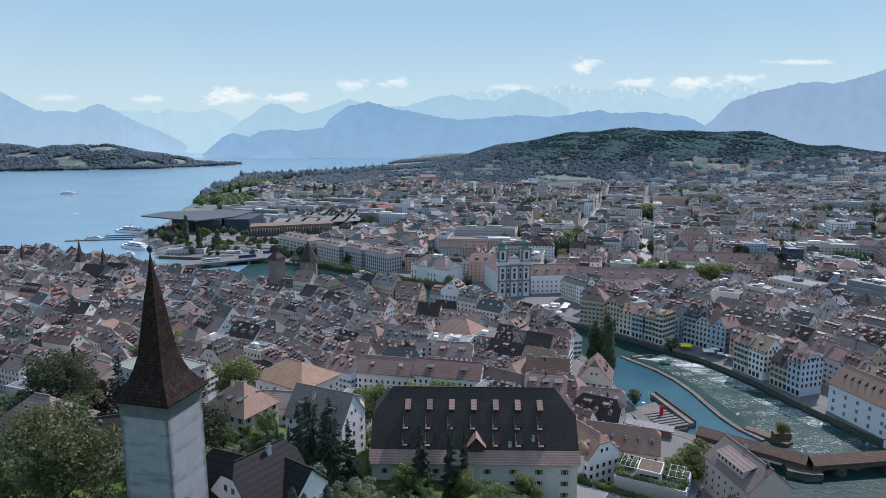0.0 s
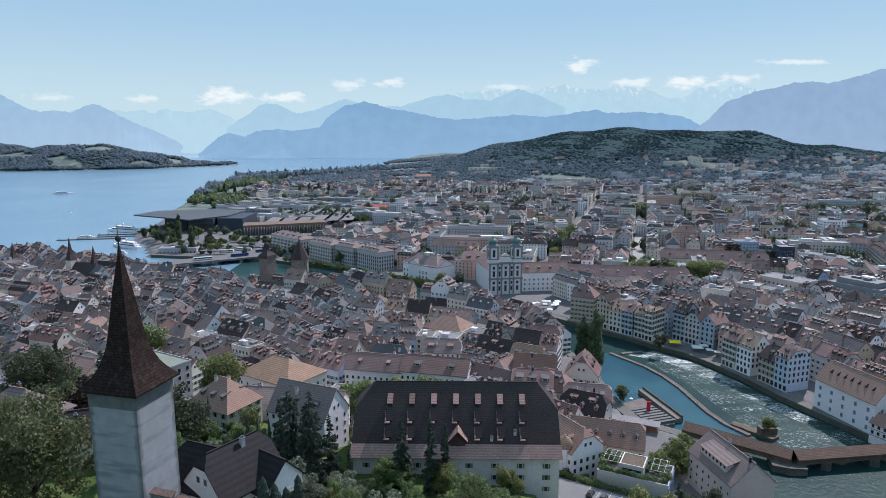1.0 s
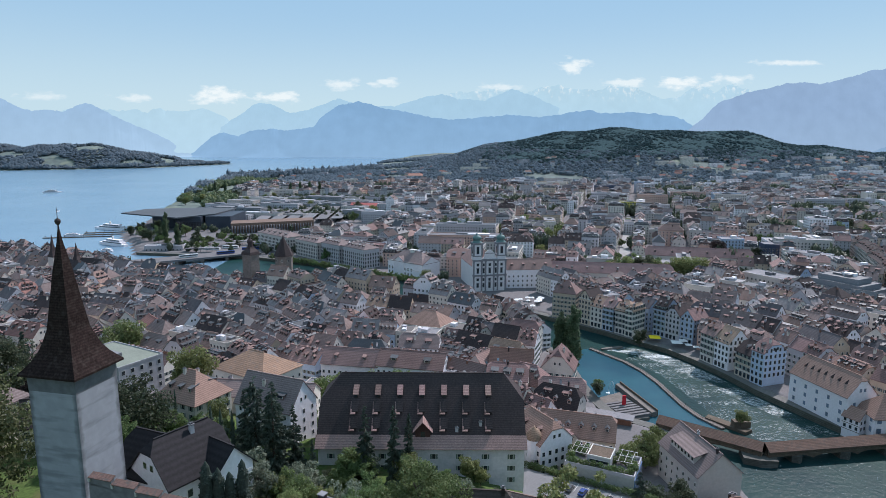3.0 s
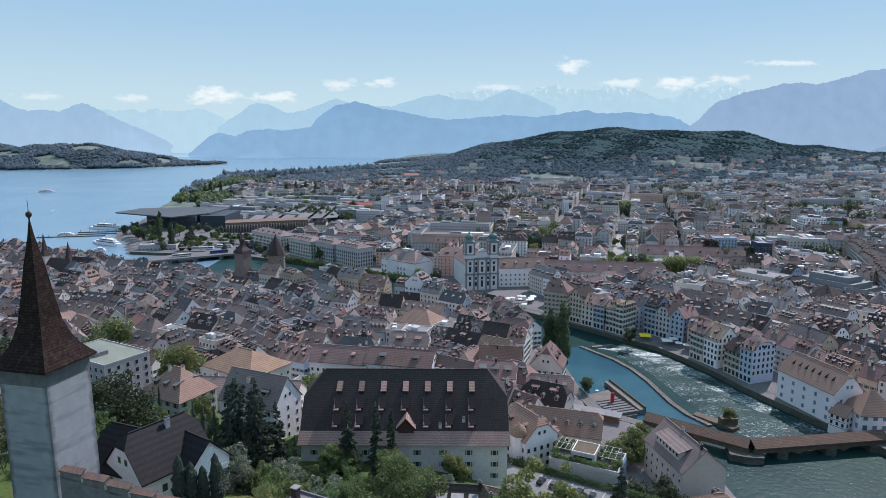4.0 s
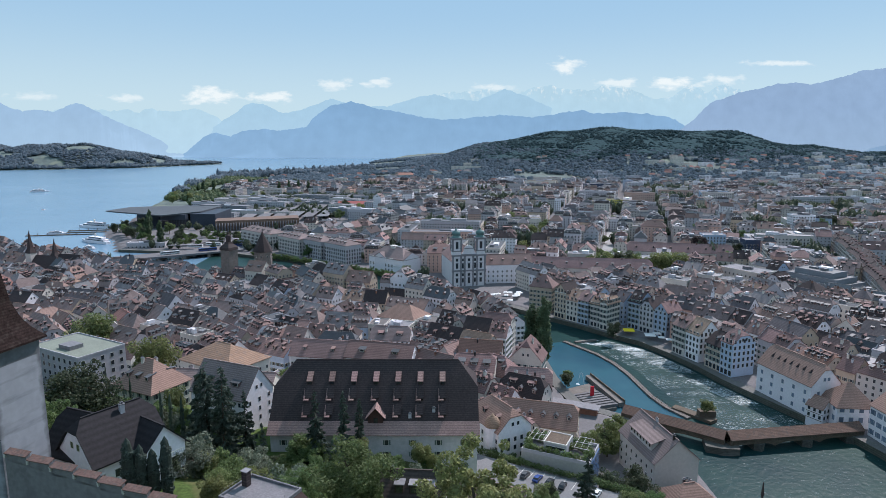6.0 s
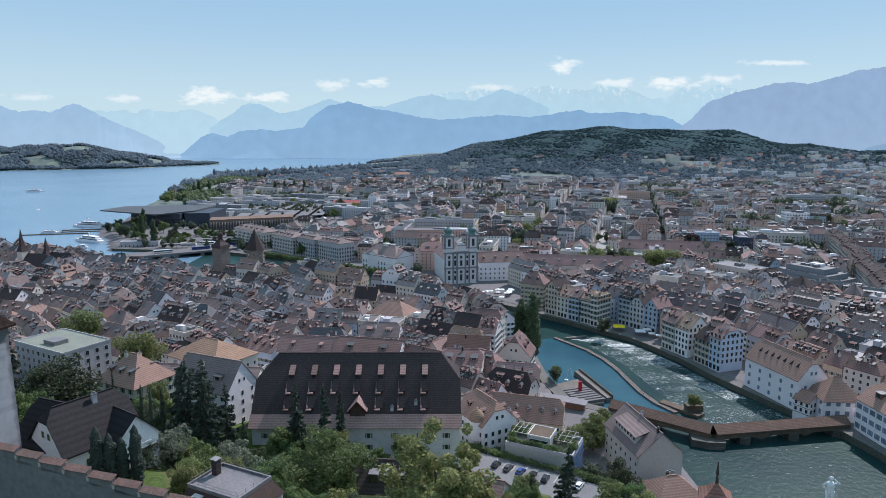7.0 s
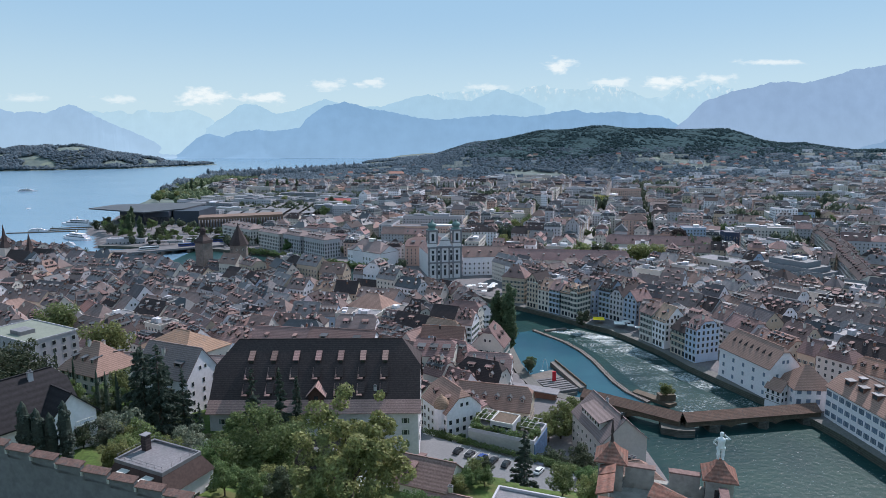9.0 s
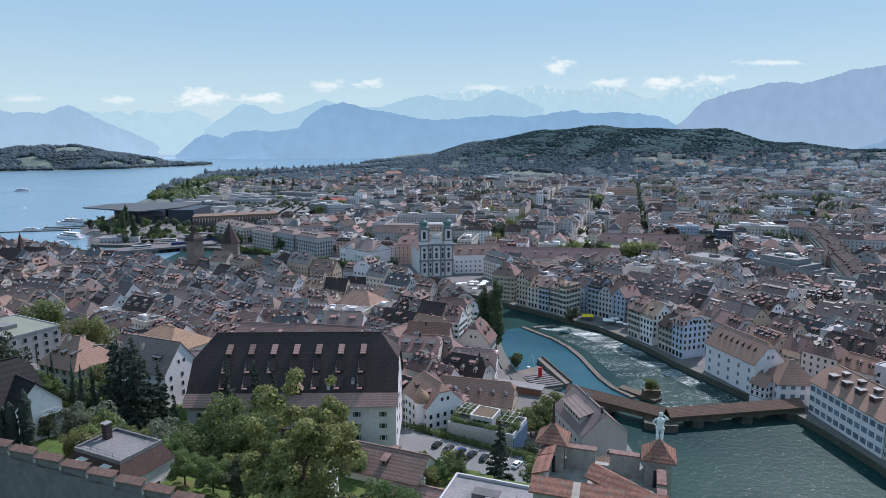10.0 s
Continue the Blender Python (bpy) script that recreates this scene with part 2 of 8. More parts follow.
def cloud_mat(name, seed, cover):
    """Ragged vapour: thick in the middle of its sheet, torn to nothing at the rim."""
    m = bpy.data.materials.new(name)
    m.use_nodes = True
    n, l = m.node_tree.nodes, m.node_tree.links
    tc, t = n.new("ShaderNodeTexCoord"), n.new("ShaderNodeTexNoise")
    mp, ln = n.new("ShaderNodeMapping"), n.new("ShaderNodeVectorMath")
    mp.inputs["Location"].default_value, mp.inputs["Scale"].default_value = (seed * 3.1, 0, 0), (1, 1, 2.4)
    l.new(tc.outputs["Object"], mp.inputs["Vector"])
    t.inputs["Scale"].default_value, t.inputs["Detail"].default_value, t.inputs["Roughness"].default_value = .008, 8.0, .6
    l.new(mp.outputs[0], t.inputs["Vector"])
    off, dbl = n.new("ShaderNodeVectorMath"), n.new("ShaderNodeVectorMath")
    off.inputs[1].default_value = (-.5, -.5, -.42)
    l.new(tc.outputs["Generated"], off.inputs[0])
    dbl.operation = "MULTIPLY"
    dbl.inputs[1].default_value = (2, 0, 2)
    l.new(off.outputs[0], dbl.inputs[0])
    ln.operation = "LENGTH"
    l.new(dbl.outputs[0], ln.inputs[0])
    rim = n.new("ShaderNodeMapRange")
    rim.inputs[1].default_value, rim.inputs[2].default_value, rim.inputs[3].default_value, rim.inputs[4].default_value = .1, 1.0, .16, -.30
    l.new(ln.outputs["Value"], rim.inputs[0])
    add = n.new("ShaderNodeMath")
    l.new(t.outputs["Fac"], add.inputs[0])
    l.new(rim.outputs[0], add.inputs[1])
    fade = n.new("ShaderNodeMapRange")
    fade.inputs[1].default_value, fade.inputs[2].default_value, fade.inputs[4].default_value = .42, .66, cover
    l.new(add.outputs[0], fade.inputs[0])
    # sunlit white of the vapour is painted as emission
    em, tr, mx = n.new("ShaderNodeEmission"), n.new("ShaderNodeBsdfTransparent"), n.new("ShaderNodeMixShader")
    em.inputs["Color"].default_value, em.inputs["Strength"].default_value = (.80, .855, .88, 1), 1.0
    l.new(fade.outputs[0], mx.inputs[0])
    l.new(tr.outputs[0], mx.inputs[1])
    l.new(em.outputs[0], mx.inputs[2])
    l.new(mx.outputs[0], n["Material Output"].inputs["Surface"])
    return m


TINTS = {TILES: [mat("roof_tiles_" + k, c, .85, .3, .15, 2.5, .3, rows=.55) for k, c in (("umber", (0.22, 0.165, 0.155)), ("brown", (0.27, 0.198, 0.182)), ("rust", (0.295, 0.195, 0.165)), ("dun", (0.265, 0.235, 0.235)), ("dusky", (0.14, 0.12, 0.125)))],
         SLATE: [mat("slate_" + k, c, .6, .25, .1, 2.0, .2) for k, c in (("blue", (0.085, 0.09, 0.10)), ("pale", (0.16, 0.16, 0.165)))],
         GRAVEL: [mat("gravel_" + k, c, .95, .22, .15, 3.0, .2) for k, c in (("pale", (0.185, 0.185, 0.195)), ("dark", (0.105, 0.105, 0.112)), ("warm", (0.155, 0.14, 0.135)))]}

# ---- tools ----
class Shape:
    """A mesh in the making: vertices, faces and each face's material slot."""
    def __init__(self):
        self.v, self.f, self.s = [], [], []

    def face(self, pts, slot=0):
        k = len(self.v)
        self.v.extend(tuple(p) for p in pts)
        self.f.append(tuple(range(k, k + len(pts))))
        self.s.append(slot)

    def box(self, x0, y0, z0, x1, y1, z1, slot=0, m=None, floor=True):
        c = [(x0, y0, z0), (x1, y0, z0), (x1, y1, z0), (x0, y1, z0), (x0, y0, z1), (x1, y0, z1), (x1, y1, z1), (x0, y1, z1)]
        if m is not None:
            c = [tuple(m @ Vector(p)) for p in c]
        k = len(self.v)
        self.v.extend(c)
        q = [(4, 5, 6, 7), (0, 1, 5, 4), (1, 2, 6, 5), (2, 3, 7, 6), (3, 0, 4, 7)] + ([(3, 2, 1, 0)] if floor else [])
        self.f.extend(tuple(k + i for i in a) for a in q)
        self.s.extend([slot] * len(q))

    def rings(self, rings, slot=0, close=True, top=True, bottom=False):
        """Skin over rings of equal count; close joins each ring's end to its start."""
        k, n = len(self.v), len(rings[0])
        for r in rings:
            self.v.extend(tuple(p) for p in r)
        for i in range(len(rings) - 1):
            for j in range(n if close else n - 1):
                a, b = k + i * n + j, k + i * n + (j + 1) % n
                self.f.append((a, b, b + n, a + n))
                self.s.append(slot)
        if top:
            self.f.append(tuple(k + (len(rings) - 1) * n + j for j in range(n)))
            self.s.append(slot)
        if bottom:
            self.f.append(tuple(k + j for j in reversed(range(n))))
            self.s.append(slot)

    def lathe(self, cx, cy, profile, n=12, slot=0, turn=0.0):
        self.rings([[(cx + r * math.cos(turn + 2 * math.pi * j / n), cy + r * math.sin(turn + 2 * math.pi * j / n), z) for j in range(n)] for r, z in profile], slot)

    def tube(self, a, b, ra, rb, n=6, slot=0):
        a, b = Vector(a), Vector(b)
        q = (b - a).to_track_quat("Z", "Y")
        u, w = q @ Vector((1, 0, 0)), q @ Vector((0, 1, 0))
        self.rings([[p + r * (math.cos(2 * math.pi * j / n) * u + math.sin(2 * math.pi * j / n) * w) for j in range(n)] for p, r in ((a, ra), (b, rb))], slot)

    def slab(self, pts, thick, slot=0):
        """A sheet of that thickness, below the outline given counter-clockwise."""
        pts = [Vector(p) for p in pts]
        low = [p - Vector((0, 0, thick)) for p in pts]
        self.face(pts, slot)
        self.face(low[::-1], slot)
        for i in range(len(pts)):
            j = (i + 1) % len(pts)
            self.face((low[i], low[j], pts[j], pts[i]), slot)

    def add(self, other, m, slots):
        """Takes in another shape, moved by m; slots maps its slots to this one's."""
        k = len(self.v)
        a = np.array(m)
        self.v.extend((np.asarray(other.v) @ a[:3, :3].T + a[:3, 3]).tolist())
        self.f.extend(tuple(i + k for i in f) for f in other.f)
        self.s.extend(slots[i] for i in other.s)

    def weld(self):
        """Joins corners that lie on one another."""
        seen, back = {}, []
        for p in self.v:
            back.append(seen.setdefault(tuple(round(c, 3) for c in p), len(seen)))
        self.v = list(seen)
        self.f = [tuple(back[i] for i in f) for f in self.f]
        keep = [len(set(f)) == len(f) for f in self.f]
        self.f, self.s = [f for f, k in zip(self.f, keep) if k], [a for a, k in zip(self.s, keep) if k]
        return self

    def mesh(self, name, mats, smooth=False):
        me = bpy.data.meshes.new(name)
        me.from_pydata(self.v, [], self.f)
        for m in mats if isinstance(mats, (list, tuple)) else [mats]:
            me.materials.append(m)
        me.polygons.foreach_set("material_index", self.s)
        if smooth:
            me.polygons.foreach_set("use_smooth", [True] * len(self.f))
        me.update()
        return me


def part(name, shape, mats, parent=None, label="", at=None, smooth=False):
    """One mesh object under a thing or part; shape may be a mesh that others share."""
    me = shape if isinstance(shape, bpy.types.Mesh) else shape.mesh(name, mats, smooth)
    ob = new(name, me)
    ob.parent = parent
    if at is not None:
        ob.matrix_basis = at
    return tagged(ob, label)


def thing(name, m, label, category, group="", kind=""):
    ob = new(name)
    ob.empty_display_size = 0.1
    ob.matrix_basis = m
    return tagged(ob, label, category, group, kind)


def smooth01(a, b, x):
    u = np.clip((x - a) / (b - a), 0.0, 1.0)
    return u * u * (3 - 2 * u)


class Bulk:
    """Far buildings beyond counting, gathered into one mesh."""
    def __init__(self):
        self.shape, self.mats = Shape(), []

    def slot(self, m):
        if m not in self.mats:
            self.mats.append(m)
        return self.mats.index(m)

    def add(self, shape, mats, m):
        mats = mats if isinstance(mats, (list, tuple)) else [mats]
        self.shape.add(shape, m, [self.slot(x) for x in mats])

    def done(self, name, label, category):
        return tagged(part(name, self.shape, self.mats), label, category, kind="stuff")


rng = random.Random(7)

# ---- the lie of the land ----
SOUTH_BANK = [(-345, 745), (-308, 674), (-235, 660), (-172, 646), (-75, 592), (5, 527), (50, 472), (86, 425), (104, 404), (120.4, 385.5), (133.7, 367), (147.8, 351), (156.3, 332.5), (163.8, 311.4), (169.1, 289.6), (175.1, 273.1), (180.5, 258.3), (185.7, 245.3), (193.5, 227.5), (196, 213), (198, 190), (195, 60), (150, -200)]
NORTH_BANK = [(-400, 660), (-262, 585), (-150, 515), (-50, 482), (20, 450), (66, 402), (82, 352), (88, 332), (88, 315), (88.5, 296), (90, 281), (94, 262), (107, 252), (116, 232), (122, 195), (118, 100), (95, -200)]
LAKE_SHORE = [(-2600, 330), (-900, 470), (-560, 590), (-400, 660), (-345, 745), (-385, 800), (-400, 850), (-408, 920), (-450, 1060), (-475, 1158), (-578, 1600), (-597, 1915), (-648, 2000), (-600, 2090), (-390, 2330), (-322, 2547), (-290, 3000), (-225, 3836), (-60, 5200), (-2600, 5200)]
FAR_SHORE = [(-4000, 2500), (-2200, 2520), (-1680, 2585), (-1262, 2800), (-1030, 3278), (-1110, 3420), (-1700, 3700), (-4000, 3600)]
RIVER_AREA = SOUTH_BANK + NORTH_BANK[::-1]


def inside(poly, x, y):
    """Even-odd test on arrays."""
    hit = np.zeros(np.shape(x), bool)
    for (x0, y0), (x1, y1) in zip(poly, poly[1:] + poly[:1]):
        if y0 != y1:
            hit ^= ((y0 > y) != (y1 > y)) & (x < (x1 - x0) * (y - y0) / (y1 - y0) + x0)
    return hit


def away(line, x, y, closed=False):
    """Distance to a polyline, on arrays."""
    best = np.full(np.shape(x), 1e9)
    for (x0, y0), (x1, y1) in zip(line, line[1:] + (line[:1] if closed else [])):
        dx, dy = x1 - x0, y1 - y0
        u = np.clip(((x - x0) * dx + (y - y0) * dy) / (dx * dx + dy * dy), 0, 1)
        best = np.minimum(best, np.hypot(x - x0 - u * dx, y - y0 - u * dy))
    return best


def land(x, y):
    """Height of the ground, without the river and the lake."""
    x, y = np.asarray(x, float), np.asarray(y, float)
    yy = y + 0.55 * np.clip(x, -110, 150)
    z = 3.0 + 25 * smooth01(0, 1, (245 - yy) / 80) + 24.5 * (1 - 0.3 * smooth01(45, 120, x)) * smooth01(0, 1, (137 - yy) / 37)
    crest = np.interp(x, (-100, 70, 218, 420, 520, 780, 1000, 1212, 1283, 1360, 1434, 1530, 1620, 1690, 2300), (0, 17, 62, 98, 116, 126, 120, 115, 90, 75, 63, 66, 51, 33, 33))
    hill = crest * np.exp(-(((y - 2550) / np.where(y < 2550, 520, 430)) ** 2)) * (1 + 0.03 * np.sin(x / 90) + 0.02 * np.sin(x / 37 + 1))
    z = z + hill + 30 * smooth01(1500, 2600, y) * smooth01(-350, 100, x)
    left = (84 + 6 * np.sin(x / 95) + 5 * np.sin(x / 41 + 2)) * (1 - smooth01(-1620, -1090, x)) * np.exp(-(((y - 3050) / 330) ** 2))
    left = left * smooth01(0, 170, np.where(inside(FAR_SHORE, x, y), away(FAR_SHORE, x, y, True), 0.0))
    du, dv = .848 * (x - 61.5) - .530 * (y - 172), .530 * (x - 61.5) + .848 * (y - 172)
    lot = (du > -34) & (du < 25) & (dv > -18) & (dv < 10)
    return np.where(lot, np.minimum(z, 15.2), z) + left


def wet(x, y):
    return inside(RIVER_AREA, x, y) | (inside(LAKE_SHORE, x, y) & ~inside(FAR_SHORE, x, y))


def ground_z(x, y):
    return float(land(x, y))

# ---- ground, water, distance ----
def sheet(name, xs, ys, mats, slot_of=None, drop_wet=True):
    X, Y = np.meshgrid(xs, ys)
    Z = land(X, Y)
    if drop_wet:
        quay = np.minimum(away(SOUTH_BANK[1:-1], X, Y), away(NORTH_BANK[1:14], X, Y)) < 3.4
        Z = np.where(wet(X, Y) | quay, -2.5, Z)
    nx, ny = len(xs), len(ys)
    v = np.stack([X.ravel(), Y.ravel(), Z.ravel()], 1)
    i = np.arange(nx * ny).reshape(ny, nx)
    f = np.stack([i[:-1, :-1].ravel(), i[:-1, 1:].ravel(), i[1:, 1:].ravel(), i[1:, :-1].ravel()], 1)
    me = bpy.data.meshes.new(name)
    me.from_pydata(v.tolist(), [], f.tolist())
    for m in mats:
        me.materials.append(m)
    if slot_of is not None:
        c = v[f].mean(1)
        me.polygons.foreach_set("material_index", slot_of(c[:, 0], c[:, 1]).astype(int))
    me.polygons.foreach_set("use_smooth", [True] * len(f))
    return new(name, me)


def ground_slot(x, y):
    """0 paving, 1 grass, 2 far woodland floor."""
    s = np.zeros(len(x))
    s[(y < 215) & (x < 60)] = 1
    s[(y < 150)] = 1
    s[(y > 1700) | (x > 1100) | (x < -900) | (y > 1120) & (away(LAKE_SHORE, x, y) < 130)] = 2
    return s


xs = np.concatenate([np.linspace(-4500, -2700, 12)[:-1], np.linspace(-2700, -700, 90)[:-1], np.linspace(-700, -260, 45)[:-1], np.linspace(-260, 300, 187)[:-1], np.linspace(300, 800, 51)[:-1], np.linspace(800, 4500, 40)])
ys = np.concatenate([np.linspace(-700, 0, 15)[:-1], np.linspace(0, 720, 241)[:-1], np.linspace(720, 1400, 69)[:-1], np.linspace(1400, 3500, 130)[:-1], np.linspace(3500, 4900, 20)])
# far ground colour is lightened to hold some of the haze
FIELD = mat("hazed_meadow_and_wood_floor", (0.135, 0.165, 0.15), 0.95, 0.25, 0.006, 0.04, stain=(0.19, 0.21, 0.16))
ground = tagged(sheet("ground", xs, ys, [PAVING, GRASS, FIELD], ground_slot), "paved town ground with grassy hillside and wooded distance", "ground", kind="structure")

sh = Shape()
sh.face([(-4800, 440, 0.0), (-200, 440, 0.0), (-200, 4900, 0.0), (-4800, 4900, 0.0)])
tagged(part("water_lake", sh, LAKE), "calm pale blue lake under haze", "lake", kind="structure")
sh = Shape()
sh.face([(-200, -300, 0.0), (330, -300, 0.0), (330, 760, 0.0), (-200, 760, 0.0)])
tagged(part("water_river", sh, RIVER), "turquoise river with small ripples", "river", kind="structure")


def bank_wall(name, line, top, side):
    """A quay wall along a bank, its top at that height; side: +1 keeps the land to the line's right."""
    outer = []
    for i, (x, y) in enumerate(line):
        (xa, ya), (xb, yb) = line[max(i - 1, 0)], line[min(i + 1, len(line) - 1)]
        d = Vector((xb - xa, yb - ya)).normalized()
        outer.append((x + side * d.y * 5.5, y - side * d.x * 5.5))
    s = Shape()
    for i in range(len(line) - 1):
        a, b, c, d = line[i], line[i + 1], outer[i + 1], outer[i]
        s.face([(*a, -2), (*b, -2), (*b, top), (*a, top)])
        s.face([(*a, top), (*b, top), (*c, top + 0.02), (*d, top + 0.02)], 1)
        s.face([(*d, top + 0.02), (*c, top + 0.02), (*c, -2), (*d, -2)])
    return tagged(part(name, s, [mat("mossy_quay_stone", (0.105, 0.105, 0.085), .9, .3, .15, 1.0, .4, rows=.8), mat("quay_paving", (0.15, 0.145, 0.135), .95, .2, .1, 1.2, .2)]), "grey stone quay wall with a paved walk on top", "quay", kind="structure")


bank_wall("quay_south", SOUTH_BANK[1:-1], 2.9, -1)
bank_wall("quay_north", NORTH_BANK[1:14], 3.1, 1)
sh = Shape()
sh.face([(x, y, 0.02) for x, y in ((94, 258), (90, 281), (88, 300), (87, 332), (84, 350), (105, 360), (111, 349.5), (119, 336), (124.2, 321), (127, 305), (128, 290), (129, 276), (131.5, 264), (136, 253), (112, 250))][::-1])
tagged(part("water_mill_basin", sh, BASIN), "calm deep blue mill basin above the weir", "river", kind="structure")


def range_of_hills(name, dist, peaks, foot, material, seed, rough):
    """A far mountain range: a ridge through (bearing, elevation) pairs, sloping down towards the town; both are tangents."""
    bear, lift = np.array(peaks[0::2]), np.array(peaks[1::2])
    t = np.linspace(bear[0], bear[-1], 640)
    z = np.interp(t, bear, lift)
    for k, a in ((61, 0.7), (140, 0.6), (300, 0.5), (520, 0.4), (900, .3)):
        ph = random.Random(seed + k).random() * 6
        z = z + rough * a * np.sin(t * k + ph + 2.0 * np.sin(t * k * 0.37 + seed))
    s = Shape()
    rows = []
    for r, (out, share) in enumerate(((1.0, 1.0), (0.992, 0.8), (0.985, 0.62), (0.97, 0.25), (0.95, 0.0))):
        wob = (0.004 * np.sin(t * 47 + r * 2.1) + .0022 * np.sin(t * 150 + r)) * (0 if r in (0, 4) else 1)
        rows.append([(dist * out * b, dist * out, foot + (EYE + dist * (e + w) - foot) * share) for b, e, w in zip(t, z, wob)])
    s.rings(rows[::-1], close=False, top=False)
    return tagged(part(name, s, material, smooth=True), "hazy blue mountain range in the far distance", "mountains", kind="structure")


range_of_hills("backdrop_snow_range", 4880, [-0.78, 0.0385, -0.654, 0.0346, -0.525, 0.0477, -0.483, 0.0419, -0.457, 0.0454, -0.44, 0.0412, -0.422, 0.0464, -0.397, 0.0422, -0.349, 0.0466, -0.311, 0.0289, -0.225, 0.0274, -0.103, 0.0363, -0.015, 0.0536, 0.037, 0.0733, 0.072, 0.0735, 0.091, 0.0769, 0.141, 0.072, 0.176, 0.0798, 0.191, 0.0832, 0.22, 0.0774, 0.255, 0.0733, 0.279, 0.085, 0.291, 0.0865, 0.312, 0.0777, 0.353, 0.0634, 0.383, 0.0661, 0.409, 0.0849, 0.438, 0.0731, 0.45, 0.0817, 0.466, 0.0851, 0.475, 0.0792, 0.565, 0.0684, 0.835, 0.0521], -20, RANGE_HAZE["snow"], 3, 0.0013)
range_of_hills("backdrop_pale_range", 4820, [-0.347, 0.0056, -0.316, 0.0271, -0.293, 0.04, -0.28, 0.0502, -0.269, 0.0553, -0.249, 0.0537, -0.233, 0.0452, -0.22, 0.041, -0.202, 0.0419, -0.172, 0.0522, -0.147, 0.0616, -0.126, 0.0566, -0.094, 0.0491, -0.059, 0.0509, -0.015, 0.0638, 0.015, 0.0697, 0.037, 0.0614, 0.081, 0.0599, 0.1, 0.0676, 0.121, 0.077, 0.137, 0.0728, 0.159, 0.0653, 0.199, 0.0458, 0.302, 0.0115], -20, RANGE_HAZE["pale"], 11, 0.0008)
range_of_hills("backdrop_left_range", 4780, [-0.78, 0.125, -0.706, 0.088, -0.652, 0.0573, -0.635, 0.049, -0.615, 0.0432, -0.589, 0.0441, -0.568, 0.0408, -0.546, 0.051, -0.533, 0.0552, -0.524, 0.0527, -0.512, 0.046, -0.496, 0.0376, -0.45, 0.0173, -0.4, -0.0049, -0.35, -0.0205], -20, RANGE_HAZE["left"], 5, 0.0008)
range_of_hills("backdrop_bluff_range", 4720, [-0.379, -0.0221, -0.361, -0.01, -0.337, 0.0065, -0.323, 0.0099, -0.302, 0.0057, -0.284, 0.0126, -0.247, 0.0161, -0.225, 0.0145, -0.186, 0.018, -0.178, 0.0275, -0.17, 0.036, -0.146, 0.0514, -0.115, 0.0567, -0.098, 0.0542, -0.081, 0.0491, -0.015, 0.0365, 0.023, 0.0298, 0.081, 0.0351, 0.125, 0.0386, 0.165, 0.0336, 0.204, 0.0397, 0.226, 0.0441, 0.243, 0.045, 0.257, 0.0408, 0.301, 0.0418, 0.345, 0.0393, 0.372, 0.036, 0.39, 0.0308, 0.418, 0.0136, 0.474, -0.0231], -20, RANGE_HAZE["bluff"], 7, 0.0008)
range_of_hills("backdrop_right_range", 4680, [0.383, -0.0014, 0.404, 0.0205, 0.421, 0.0335, 0.433, 0.0474, 0.446, 0.0577, 0.485, 0.0724, 0.515, 0.0768, 0.545, 0.0854, 0.572, 0.0872, 0.599, 0.0856, 0.651, 0.0977, 0.676, 0.1055, 0.709, 0.1098, 0.772, 0.1186, 0.826, 0.1137], -20, RANGE_HAZE["right"], 9, 0.0008)
range_of_hills("backdrop_low_range", 4600, [0.573, -0.0115, 0.608, -0.0027, 0.634, 0.0036, 0.657, 0.0027, 0.672, -0.0007, 0.692, 0.0063, 0.721, 0.0152, 0.785, 0.0241, 0.839, 0.0216], -20, RANGE_HAZE["low"], 13, 0.0006)

# ---- houses ----
def gable_body(L, W, H, R, hip=0.0):
    """Walls of a house L along the ridge and W across, eaves at H, ridge R above them."""
    s = Shape()
    l, w = L / 2, W / 2
    for a, b in (((-l, -w), (l, -w)), ((l, w), (-l, w))):
        s.face([(*a, -4), (*b, -4), (*b, H), (*a, H)])
    for e, y in ((l, 1), (-l, -1)):
        cut = H + R * (1 - hip)
        k = w * hip
        if hip >= 1:
            s.face([(e, -w * y, -4), (e, w * y, -4), (e, w * y, H), (e, -w * y, H)])
        else:
            s.face([(e, -w * y, -4), (e, w * y, -4), (e, w * y, H), (e, k * y, cut), (e, -k * y, cut), (e, -w * y, H)])
    return s


